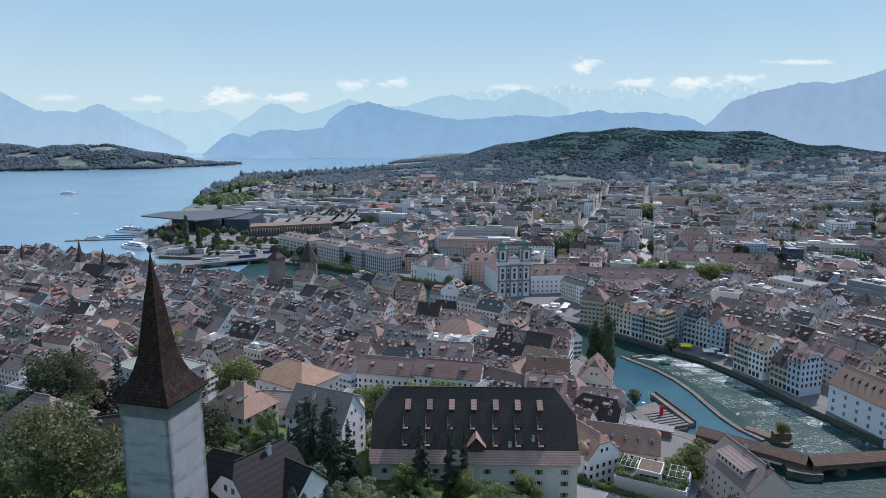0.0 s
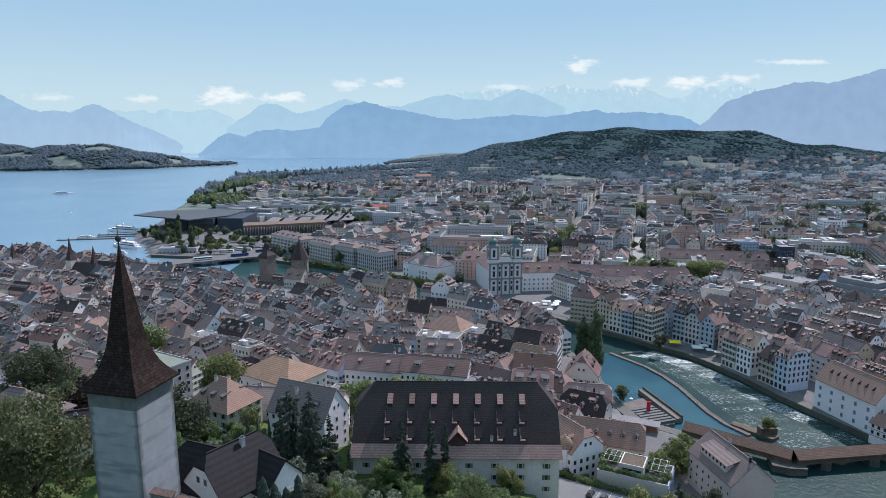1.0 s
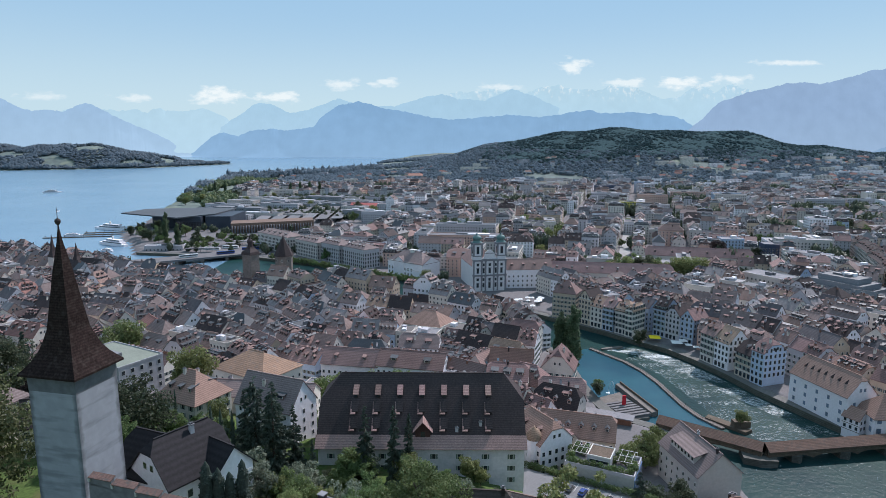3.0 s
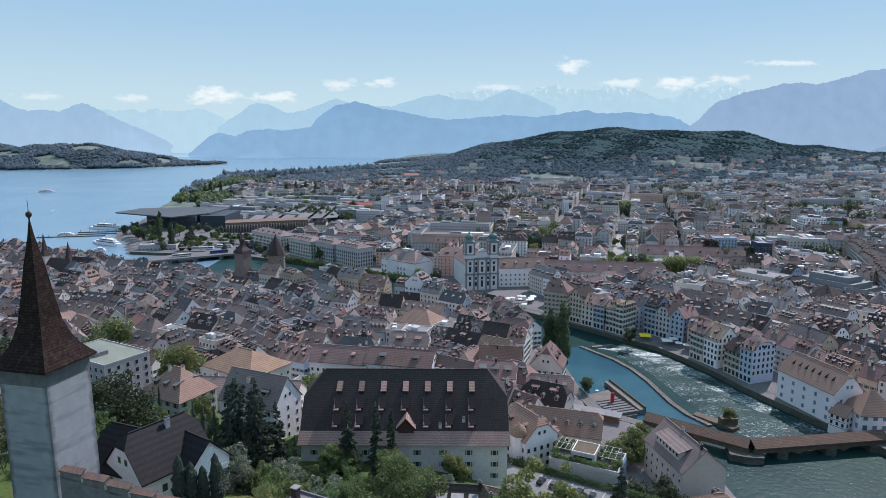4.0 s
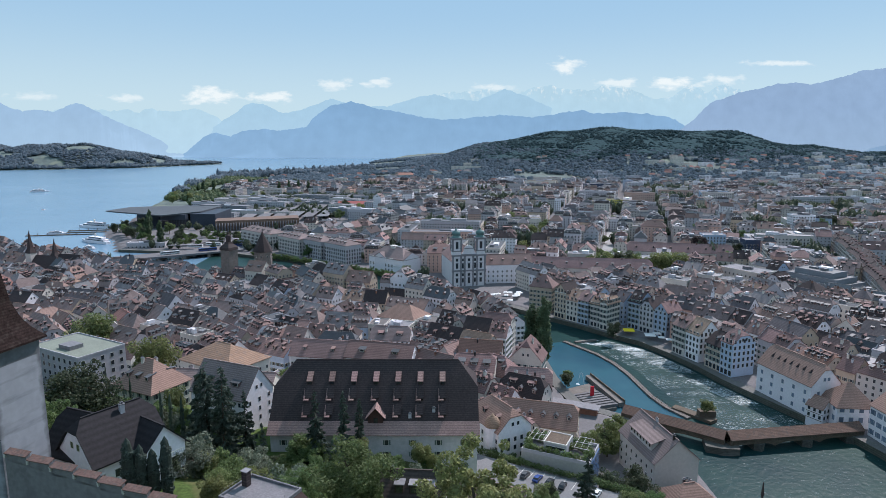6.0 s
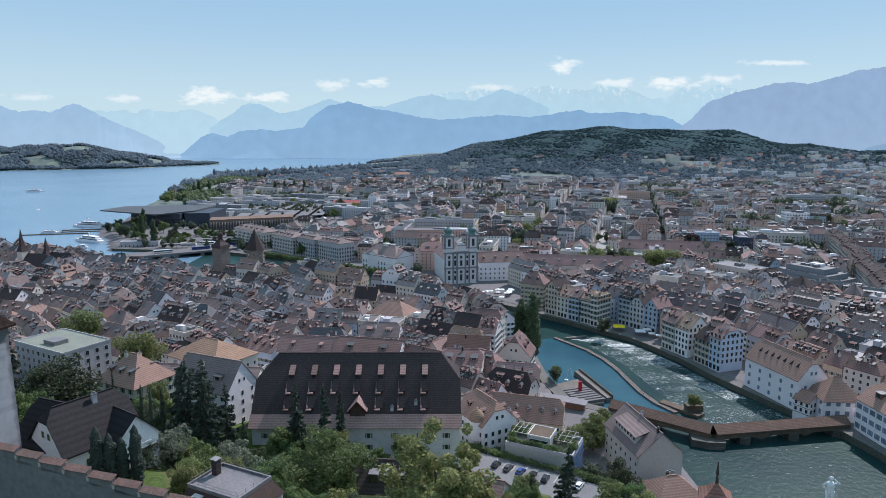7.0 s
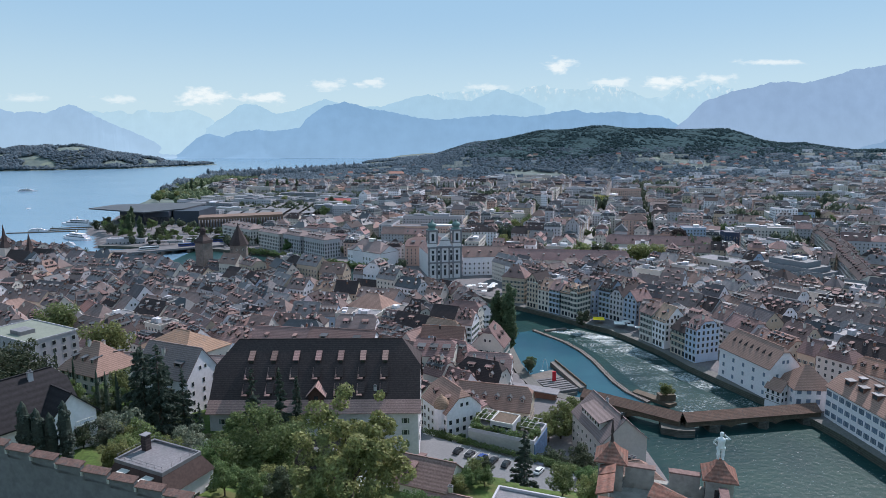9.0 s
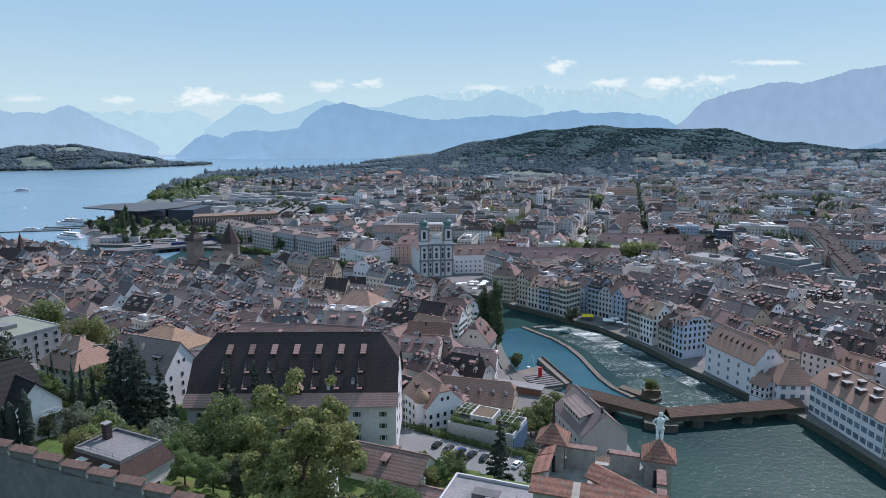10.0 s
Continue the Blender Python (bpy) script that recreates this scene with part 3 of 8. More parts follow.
def gable_roof(L, W, H, R, hip=0.0, over=0.6, thick=0.28):
    """Tiled slopes with eaves; hip 0: gable, 1: full hip, between: clipped gable."""
    s = Shape()
    l, w = L / 2 + over * 0.6, W / 2
    g = R / w
    wo, ho = w + over, H - over * g
    zr = H + R
    hl = max(l - hip * w, 0.3)
    zc = zr - hip * R
    yc = w * hip
    t = thick
    for y in (-1, 1):
        if hip >= 0.99:
            p = [(-l - over * .4, y * wo, ho), (l + over * .4, y * wo, ho), (hl, 0, zr), (-hl, 0, zr)]
        elif hip > 0:
            p = [(-l, y * wo, ho), (l, y * wo, ho), (l, y * yc, zc), (hl, 0, zr), (-hl, 0, zr), (-l, y * yc, zc)]
        else:
            p = [(-l, y * wo, ho), (l, y * wo, ho), (l, 0, zr), (-l, 0, zr)]
        up = [(a, b, c + t) for a, b, c in p]
        if y > 0:
            p, up = p[::-1], up[::-1]
        s.face(up)
        s.face(p[::-1])
        for i in range(len(p)):
            j = (i + 1) % len(p)
            s.face([p[i], p[j], up[j], up[i]])
    if hip > 0:
        for e in (-1, 1):
            if hip >= 0.99:
                p = [(e * (l + over * .4), -e * wo, ho), (e * (l + over * .4), e * wo, ho), (e * hl, 0, zr)]
            else:
                p = [(e * l, -e * yc, zc), (e * l, e * yc, zc), (e * hl, 0, zr)]
            up = [(a, b, c + t) for a, b, c in p]
            s.face(up)
            s.face([p[0], p[1], up[1], up[0]])
    s.box(-hl, -0.18, zr + t - 0.12, hl, 0.18, zr + t + 0.12)
    return s.weld()


def window_row(s, x, y, z, nx, ny, w, h, shutters=0.0, deep=0.06):
    """A window on a wall at (x, y) with outward normal (nx, ny): surround, pane and, if asked, open shutters. Slots: frame, glass, shutter."""
    m = Matrix.Translation((x, y, z)) @ Matrix.Rotation(math.atan2(nx, -ny), 4, "Z")
    s.box(-w / 2 - 0.12, -deep, -h / 2 - 0.12, w / 2 + 0.12, 0.02, h / 2 + 0.12, 0, m)
    s.box(-w / 2, -deep - 0.02, -h / 2, w / 2, -deep + 0.01, h / 2, 1, m)
    if shutters:
        for e in (-1, 1):
            s.box(e * (w / 2 + 0.36) - 0.24, -deep - 0.05, -h / 2, e * (w / 2 + 0.36) + 0.24, 0.01, h / 2, 2, m)


def dormer_mesh(kind):
    """Slots: roof, cheek, glass, frame. Its foot is at the origin and it looks towards -y."""
    s = Shape()
    w, h, d = (0.75, 1.5, 2.6) if kind < 2 else (1.6, 1.4, 2.6)
    s.box(-w, 0, -0.8, w, d, h, 1)
    s.box(-w * 0.72, -0.05, 0.25, w * 0.72, 0.05, h - 0.15, 3)
    s.box(-w * 0.58, -0.08, 0.35, w * 0.58, 0.0, h - 0.25, 2)
    if kind == 0:
        for e in (-1, 1):
            s.slab([(0, -0.35, h + 0.75), (0, d + 0.6, h + 0.75), (-w - 0.25, d, h - 0.05), (-w - 0.25, -0.35, h - 0.05)] if e < 0 else [(0, -0.35, h + 0.75), (w + 0.25, -0.35, h - 0.05), (w + 0.25, d, h - 0.05), (0, d + 0.6, h + 0.75)], 0.14)
        s.face([(-w, -0.01, h), (w, -0.01, h), (0, -0.01, h + 0.65)], 1)
    else:
        s.slab([(-w - 0.2, -0.35, h + 0.05), (w + 0.2, -0.35, h + 0.05), (w + 0.2, d + 0.9, h + 0.75), (-w - 0.2, d + 0.9, h + 0.75)], 0.15)
    return s


DORMER_OF = [(dormer_mesh(k), [m, c, GLASS, FRAME]) for k in range(3) for m, c in ((TILES, TILES_DARK), (SLATE, TILES))]
DORMER = [s.mesh("dormer", m) for s, m in DORMER_OF]


def chimney_mesh(w, h):
    s = Shape()
    s.box(-w, -w * 0.7, -2.0, w, w * 0.7, h)
    s.box(-w - 0.1, -w * 0.7 - 0.1, h, w + 0.1, w * 0.7 + 0.1, h + 0.15, 1)
    for e in (-0.4, 0.4):
        s.box(e * w - 0.14, -0.14, h + 0.15, e * w + 0.14, 0.14, h + 0.55, 1)
    return s


CHIMNEY_OF = [(chimney_mesh(a, b), [m, ZINC]) for a, b, m in ((0.4, 1.4, BRICK), (0.55, 1.7, CREAM), (0.45, 1.2, GREYW), (0.35, 1.5, TILES_DARK))]
CHIMNEY = [s.mesh("chimney", m) for s, m in CHIMNEY_OF]
_s = Shape()
_s.box(-0.55, -0.75, 0, 0.55, 0.75, 0.14)
_s.box(-0.45, -0.65, 0.1, 0.45, 0.65, 0.17, 1)
SKYLIGHT = _s.mesh("skylight", [ZINC, mat("skylight_glass", (0.25, 0.29, 0.33), 0.08, 0.1, 0.5, 2.0, spec=0.8)])


PLACED = []


def put(h, bulk, m, name, shape, mats, at=None, label="", stuff=False):
    """A part of a house, or its share of the bulk."""
    if bulk is None:
        ob = part(name, shape, mats, h, label, at)
        return tagged(ob, kind="stuff") if stuff else ob
    bulk.add(shape, mats, m if at is None else m @ at)


def house(name, x, y, turn, L, W, H, R, wall=WHITE, roof=TILES, hip=0.0, z=None, label="", category="house", group="", storey=3.0, gap=2.6, shutters=0.0, dormers=0, chimneys=1, lights=0, over=0.6, rows=1, kind=None, sides=(1, 1, 1, 1), each=False, first=1.0, end_windows=True, bulk=None, pane=(1.0, 1.45), shares=(0.30, 0.58, 0.8), panes=None):
    """A house with its ridge along its own x axis. dormers: how many on each long slope; each: windows as parts of their own."""
    z = ground_z(x, y) if z is None else z
    m = pose(x, y, z, 0, 0, turn)
    PLACED.append((x, y))
    h = thing(name, m, label, category, group) if bulk is None else None
    if bulk is not None and roof in TINTS:
        roof = rng.choice(TINTS[roof])
    put(h, bulk, m, "wall", gable_body(L, W, H, R, hip), wall)
    put(h, bulk, m, "roof", gable_roof(L, W, H, R, hip, over), roof)
    nst = max(1, int((H - 0.4) / storey))
    win = Shape()
    single = None
    for si, (nx, ny, run, off) in enumerate(((0, -1, L, W / 2), (0, 1, L, W / 2), (-1, 0, W, L / 2), (1, 0, W, L / 2))):
        if not sides[si] or bulk is not None and si == 1:
            continue
        n = max(1, int(run / gap))
        for k in range(nst):
            for i in range(n):
                u = (i + 0.5) * run / n - run / 2
                zz = first + k * storey + 0.9
                px_, py_ = (u, ny * off) if nx == 0 else (nx * off, u)
                if each:
                    if single is None:
                        w1 = Shape()
                        window_row(w1, 0, 0, 0, 0, -1, *pane, shutters)
                        single = w1.mesh("window", panes or [FRAME, GLASS, SHUTTER])
                    part("window", single, None, h, at=Matrix.Translation((px_, py_, zz)) @ Matrix.Rotation(math.atan2(nx, -ny), 4, "Z"))
                else:
                    window_row(win, px_, py_, zz, nx, ny, *pane, shutters)
        if nx and hip < 0.6 and R > 4.5 and end_windows:
            for u in (-1.1, 1.1):
                if each and single is not None:
                    part("window", single, None, h, at=Matrix.Translation((nx * off, u, H + R * 0.28)) @ Matrix.Rotation(math.atan2(nx, 0), 4, "Z") @ Matrix.Diagonal((.9, 1, .82, 1)))
                else:
                    window_row(win, nx * off, u, H + R * 0.28, nx, 0, 0.9, 1.2)
    if win.f:
        put(h, bulk, m, "windows", win, panes or [FRAME, GLASS, SHUTTER], stuff=True)
    g = R / (W / 2)
    top = 0.28
    for k in range(rows):
        share = shares[k]
        if dormers:
            i0 = kind if kind is not None else rng.choice((0, 1, 2, 3, 4, 5))
            for e in (-1, 1) if bulk is None else (-1,):
                for i in range(dormers - k):
                    u = (i + 0.5) * (L - hip * W * share) / (dormers - k) - (L - hip * W * share) / 2
                    at = Matrix.Translation((u, e * W / 2 * (1 - share), H + R * share + top)) @ Matrix.Rotation(0 if e < 0 else math.pi, 4, "Z")
                    put(h, bulk, m, "dormer", DORMER[i0] if bulk is None else DORMER_OF[i0][0], DORMER_OF[i0][1], at)
    for i in range(chimneys):
        u, e = rng.uniform(-0.4, 0.4) * L * (1 - 0.7 * hip), rng.choice((-1, 1)) * rng.uniform(0.05, 0.45)
        i0 = rng.randrange(4)
        put(h, bulk, m, "chimney", CHIMNEY[i0] if bulk is None else CHIMNEY_OF[i0][0], CHIMNEY_OF[i0][1], pose(u, e * W / 2, H + R * (1 - abs(e)) + top))
    for i in range(lights):
        u, e = rng.uniform(-0.4, 0.4) * L * (1 - 0.7 * hip), rng.choice((-1, 1))
        sh_ = rng.uniform(0.3, 0.75)
        part("skylight", SKYLIGHT, None, h, at=Matrix.Translation((u, e * W / 2 * (1 - sh_), H + R * sh_ + top + 0.02)) @ Matrix.Rotation(-e * math.atan(g), 4, "X"))
    return h


def flat_block(name, x, y, turn, L, W, H, wall=GREYW, roof=GRAVEL, z=None, label="", group="", storey=3.1, gap=2.6, penthouse=True, category="building", mansard=0.0, bulk=None, top=None, pane=(1.25, 1.6), mwin=True):
    """A building with a flat roof: walls, roof with parapet and plant boxes, windows; mansard: height of a steep top storey."""
    z = ground_z(x, y) if z is None else z
    m = pose(x, y, z, 0, 0, turn)
    PLACED.append((x, y))
    h = thing(name, m, label, category, group) if bulk is None else None
    if bulk is not None and roof in TINTS:
        roof = rng.choice(TINTS[roof])
    l, w = L / 2, W / 2
    s = Shape()
    s.box(-l, -w, -4, l, w, H, 0)
    put(h, bulk, m, "wall", s, wall)
    s = Shape()
    zt = H
    if mansard:
        i = mansard * 0.45
        s.rings([[(-l - .3, -w - .3, H), (l + .3, -w - .3, H), (l + .3, w + .3, H), (-l - .3, w + .3, H)], [(-l + i, -w + i, H + mansard), (l - i, -w + i, H + mansard), (l - i, w - i, H + mansard), (-l + i, w - i, H + mansard)]], 1)
        zt, l, w = H + mansard + 0.03, l - i, w - i
    s.face([(-l, -w, zt + 0.02), (l, -w, zt + 0.02), (l, w, zt + 0.02), (-l, w, zt + 0.02)])
    for a in ((-l - .15, -w - .15, l + .15, -w + .15), (-l - .15, w - .15, l + .15, w + .15), (-l - .15, -w + .15, -l + .15, w - .15), (l - .15, -w + .15, l + .15, w - .15)):
        s.box(a[0], a[1], zt - 0.2, a[2], a[3], zt + 0.45, 2)
    put(h, bulk, m, "roof", s, [roof, top or SLATE, wall if not mansard else ZINC])
    if penthouse:
        for i in range(rng.choice((1, 2, 3))):
            s = Shape()
            a, b, c = rng.uniform(0.05, 0.16) * L, rng.uniform(.8, 0.2 * W), rng.uniform(1.0, 2.6)
            u, v = rng.uniform(-0.6, 0.6) * (l - a), rng.uniform(-0.5, 0.5) * (w - b)
            s.box(u - a, v - b, zt, u + a, v + b, zt + c)
            put(h, bulk, m, "roof_box", s, rng.choice((ZINC, GREYW, WHITE, GRAVEL)))
    win = Shape()
    nst = max(1, int((H - 0.6) / storey))
    for nx, ny, run, off in ((0, -1, L, W / 2), (0, 1, L, W / 2), (-1, 0, W, L / 2), (1, 0, W, L / 2)):
        n = max(1, int(run / gap))
        if bulk is not None and ny == 1:
            continue
        for k in range(nst):
            for i in range(n):
                u = (i + 0.5) * run / n - run / 2
                window_row(win, *((u, ny * off) if nx == 0 else (nx * off, u)), 1.8 + k * storey, nx, ny, *pane)
        if mansard and mwin:
            for i in range(n):
                u = ((i + 0.5) / n - 0.5) * (run - mansard)
                off2 = off - mansard * 0.25
                window_row(win, *((u, ny * off2) if nx == 0 else (nx * off2, u)), H + mansard * 0.45, nx, ny, 1.1, 1.3, deep=0.7)
    put(h, bulk, m, "windows", win, [FRAME, GLASS, SHUTTER], stuff=True)
    return h

# ---- trees ----
def leaves(centres, radii, count, size, seed, flat=0.6):
    """Leaf cards scattered through clumps, thinner towards the clumps' hearts, as one Shape."""
    r = np.random.RandomState(seed)
    centres, radii = np.asarray(centres, float), np.asarray(radii, float)
    share = radii ** 2 / (radii ** 2).sum()
    pick = r.choice(len(centres), count, p=share)
    d = r.normal(size=(count, 3))
    d /= np.linalg.norm(d, axis=1)[:, None]
    p = centres[pick] + d * (radii[pick] * r.uniform(0.45, 1.08, count) ** 0.6)[:, None] * (1, 1, 0.85)
    a = d * 0.5 + r.normal(size=(count, 3)) * flat + (0, 0, 0.35)
    a /= np.linalg.norm(a, axis=1)[:, None]
    b = np.cross(a, r.normal(size=(count, 3)))
    b /= np.linalg.norm(b, axis=1)[:, None]
    c = np.cross(a, b)
    s = size * r.uniform(0.6, 1.4, count)[:, None]
    quad = np.stack([p - b * s, p - c * s * 0.55, p + b * s, p + c * s * 0.55], 1).reshape(-1, 3)
    sh_ = Shape()
    sh_.v = quad.tolist()
    sh_.f = np.arange(count * 4).reshape(-1, 4).tolist()
    sh_.s = [0] * count
    return sh_


def trunk_shape(h, r, limbs, seed, spread):
    g = random.Random(seed)
    s = Shape()
    prev, n = (0, 0, -1.0), 5
    for i in range(n):
        nxt = (g.uniform(-.04, .04) * h * (i + 1) / n, g.uniform(-.04, .04) * h * (i + 1) / n, h * (i + 1) / n)
        s.tube(prev, nxt, r * (1 - i / n * 0.75), r * (1 - (i + 1) / n * 0.75), 7)
        prev = nxt
    for i in range(limbs):
        a, z = g.uniform(0, 6.28), h * g.uniform(0.35, 0.85)
        e = (math.cos(a) * spread * g.uniform(.5, .9), math.sin(a) * spread * g.uniform(.5, .9), z + spread * g.uniform(.3, .7))
        mid = (e[0] * .5, e[1] * .5, (z + e[2]) / 2 + .1 * spread)
        s.tube((0, 0, z), mid, r * .4, r * .25, 5)
        s.tube(mid, e, r * .25, r * .08, 5)
        for k in range(2):
            s.tube(mid, (mid[0] + g.uniform(-.3, .3) * spread, mid[1] + g.uniform(-.3, .3) * spread, mid[2] + g.uniform(.2, .5) * spread), r * .18, r * .05, 4)
    return s


def broadleaf(h, rad, count, size, seed, clumps=26, low=0.3, squash=1.0, thin=0.22, thick=0.42):
    """Meshes (trunk, crown) of a broadleaf tree of that height and crown radius."""
    g = random.Random(seed)
    cs, rs = [], []
    for i in range(clumps):
        a, u = g.uniform(0, 6.28), g.uniform(-1, 1)
        k = g.uniform(0.35, 1.0)
        q = math.sqrt(1 - u * u)
        cs.append((math.cos(a) * q * rad * k, math.sin(a) * q * rad * k, h * (low + (1 - low) / 2) + u * h * (1 - low) / 2 * k * squash))
        rs.append(rad * g.uniform(thin, thick))
    return trunk_shape(h * 0.72, h * 0.022 + .08, 7, seed, rad * .75), leaves(cs, rs, count, size, seed)


def conifer(h, rad, count, size, seed, power=0.9):
    """Uneven drooping boughs of needles round a straight stem."""
    r = np.random.RandomState(seed)
    n = int(h * 7)
    zb = h * (0.05 + 0.94 * r.uniform(0, 1, n) ** 1.15)
    ab = r.uniform(0, 6.283, n)
    reach = rad * (1 - zb / h) ** power * r.uniform(.5, 1.12, n) * (1 + .16 * np.sin(ab + seed) + .1 * np.sin(zb * 1.3)) + 0.15
    pick = r.choice(n, count, p=reach ** 1.3 / (reach ** 1.3).sum())
    a, z, q = ab[pick], zb[pick], reach[pick]
    k = r.uniform(0.06, 1.0, count) ** 0.6
    side = r.normal(size=count) * .13 * q * (1.15 - k)
    p = np.stack([np.cos(a) * q * k - np.sin(a) * side, np.sin(a) * q * k + np.cos(a) * side, z - q * (.42 * k - .16 * k * k) - np.abs(side) * .5 + r.normal(size=count) * .06 * q], 1)
    out = np.stack([np.cos(a), np.sin(a), -0.5 + 0 * a], 1) + r.normal(size=(count, 3)) * 0.35
    out /= np.linalg.norm(out, axis=1)[:, None]
    c = np.cross(out, r.normal(size=(count, 3)))
    c /= np.linalg.norm(c, axis=1)[:, None]
    s = size * r.uniform(0.6, 1.4, count)[:, None]
    s2 = Shape()
    s2.v = np.stack([p - out * s, p - c * s * .4, p + out * s, p + c * s * .4], 1).reshape(-1, 3).tolist()
    s2.f = np.arange(count * 4).reshape(-1, 4).tolist()
    s2.s = [0] * count
    t = Shape()
    t.tube((0, 0, -1), (0, 0, h * .97), h * .018 + .05, .03, 7)
    for i in range(0, n, 3):
        t.tube((0, 0, zb[i]), (math.cos(ab[i]) * reach[i] * .8, math.sin(ab[i]) * reach[i] * .8, zb[i] - .28 * reach[i]), .07, .02, 3)
    return t, s2


def column(h, rad, count, size, seed, lobes=14, core=0.0):
    """A poplar or cypress: a narrow upright crown."""
    g = random.Random(seed)
    cs = [(g.uniform(-.3, .3) * rad, g.uniform(-.3, .3) * rad, h * (0.1 + 0.86 * i / lobes)) for i in range(lobes)]
    rs = [max(0.25 * rad, rad * g.uniform(.75, 1.0) * math.sin(math.pi * min(0.97, (i + 1.2) / (lobes + 1))) ** 0.55) for i in range(lobes)]
    t = Shape()
    t.tube((0, 0, -1), (0, 0, h * .9), h * .014 + .05, .05, 7)
    crown = leaves(cs, rs, count, size, seed, 0.4)
    if core:
        crown.lathe(0, 0, [(rad * core * a, h * b) for a, b in ((.3, .03), (.75, .1), (.95, .3), (1.0, .5), (.85, .75), (.5, .92), (.05, .99))], 10)
    return t, crown


TREES = {}


def tree(key, x, y, label, build=None, material=LEAF, size=1.0, z=None, group="", name="tree", turn=None):
    """Plants a tree; the first of a key is built, later ones share its meshes."""
    if key not in TREES:
        t, c = build()
        TREES[key] = (t.mesh("trunk", BARK, True), c.mesh("crown", material))
    t, c = TREES[key]
    zz = ground_z(x, y) if z is None else z
    k = thing(name, pose(x, y, zz, 0, 0, rng.uniform(0, 360) if turn is None else turn), label, "shrub" if name == "shrub" else "tree", group)
    k.scale = (size, size, size * rng.uniform(.94, 1.06))
    part("trunk", t, None, k)
    part("crown", c, None, k)
    return k

# ---- the watch tower by the camera's path ----
def ring4(cx, cy, r, z, turn):
    return [(cx + r * math.cos(turn + i * math.pi / 2), cy + r * math.sin(turn + i * math.pi / 2), z) for i in range(4)]


def tower_render():
    """Limewashed render, mossy down the corners, with slanting weather streaks."""
    m = LIME
    n, l = m.node_tree.nodes, m.node_tree.links
    b = n["Principled BSDF"]
    src = b.inputs["Base Color"].links[0].from_socket
    tc, sep = n.new("ShaderNodeTexCoord"), n.new("ShaderNodeSeparateXYZ")
    l.new(tc.outputs["Object"], sep.inputs[0])
    ax, ay, low = n.new("ShaderNodeMath"), n.new("ShaderNodeMath"), n.new("ShaderNodeMath")
    ax.operation = ay.operation = "ABSOLUTE"
    low.operation = "MINIMUM"
    l.new(sep.outputs["X"], ax.inputs[0])
    l.new(sep.outputs["Y"], ay.inputs[0])
    l.new(ax.outputs[0], low.inputs[0])
    l.new(ay.outputs[0], low.inputs[1])
    wob = n.new("ShaderNodeTexNoise")
    wob.inputs["Scale"].default_value = .7
    l.new(tc.outputs["Object"], wob.inputs["Vector"])
    sub_ = n.new("ShaderNodeMath")
    sub_.operation = "SUBTRACT"
    l.new(low.outputs[0], sub_.inputs[0])
    l.new(wob.outputs["Fac"], sub_.inputs[1])
    edge = n.new("ShaderNodeMapRange")
    edge.inputs[1].default_value, edge.inputs[2].default_value, edge.inputs[3].default_value = -.4, .15, .52
    l.new(sub_.outputs[0], edge.inputs[0])
    mp, st = n.new("ShaderNodeMapping"), n.new("ShaderNodeTexNoise")
    mp.inputs["Rotation"].default_value, mp.inputs["Scale"].default_value = (0.5, 0.5, 0), (.12, .12, .9)
    l.new(tc.outputs["Object"], mp.inputs["Vector"])
    l.new(mp.outputs[0], st.inputs["Vector"])
    st.inputs["Scale"].default_value, st.inputs["Detail"].default_value = .8, 6.0
    streak = n.new("ShaderNodeMapRange")
    streak.inputs[1].default_value, streak.inputs[2].default_value, streak.inputs[3].default_value, streak.inputs[4].default_value = .32, .50, .72, 1.05
    l.new(st.outputs["Fac"], streak.inputs[0])
    mul = n.new("ShaderNodeMath")
    mul.operation = "MULTIPLY"
    l.new(edge.outputs[0], mul.inputs[0])
    l.new(streak.outputs[0], mul.inputs[1])
    x = n.new("ShaderNodeMix")
    x.data_type, x.blend_type = "RGBA", "MULTIPLY"
    x.inputs[0].default_value = 1.0
    l.new(src, x.inputs[6])
    l.new(mul.outputs[0], x.inputs[7])
    l.new(x.outputs[2], b.inputs["Base Color"])
    return m


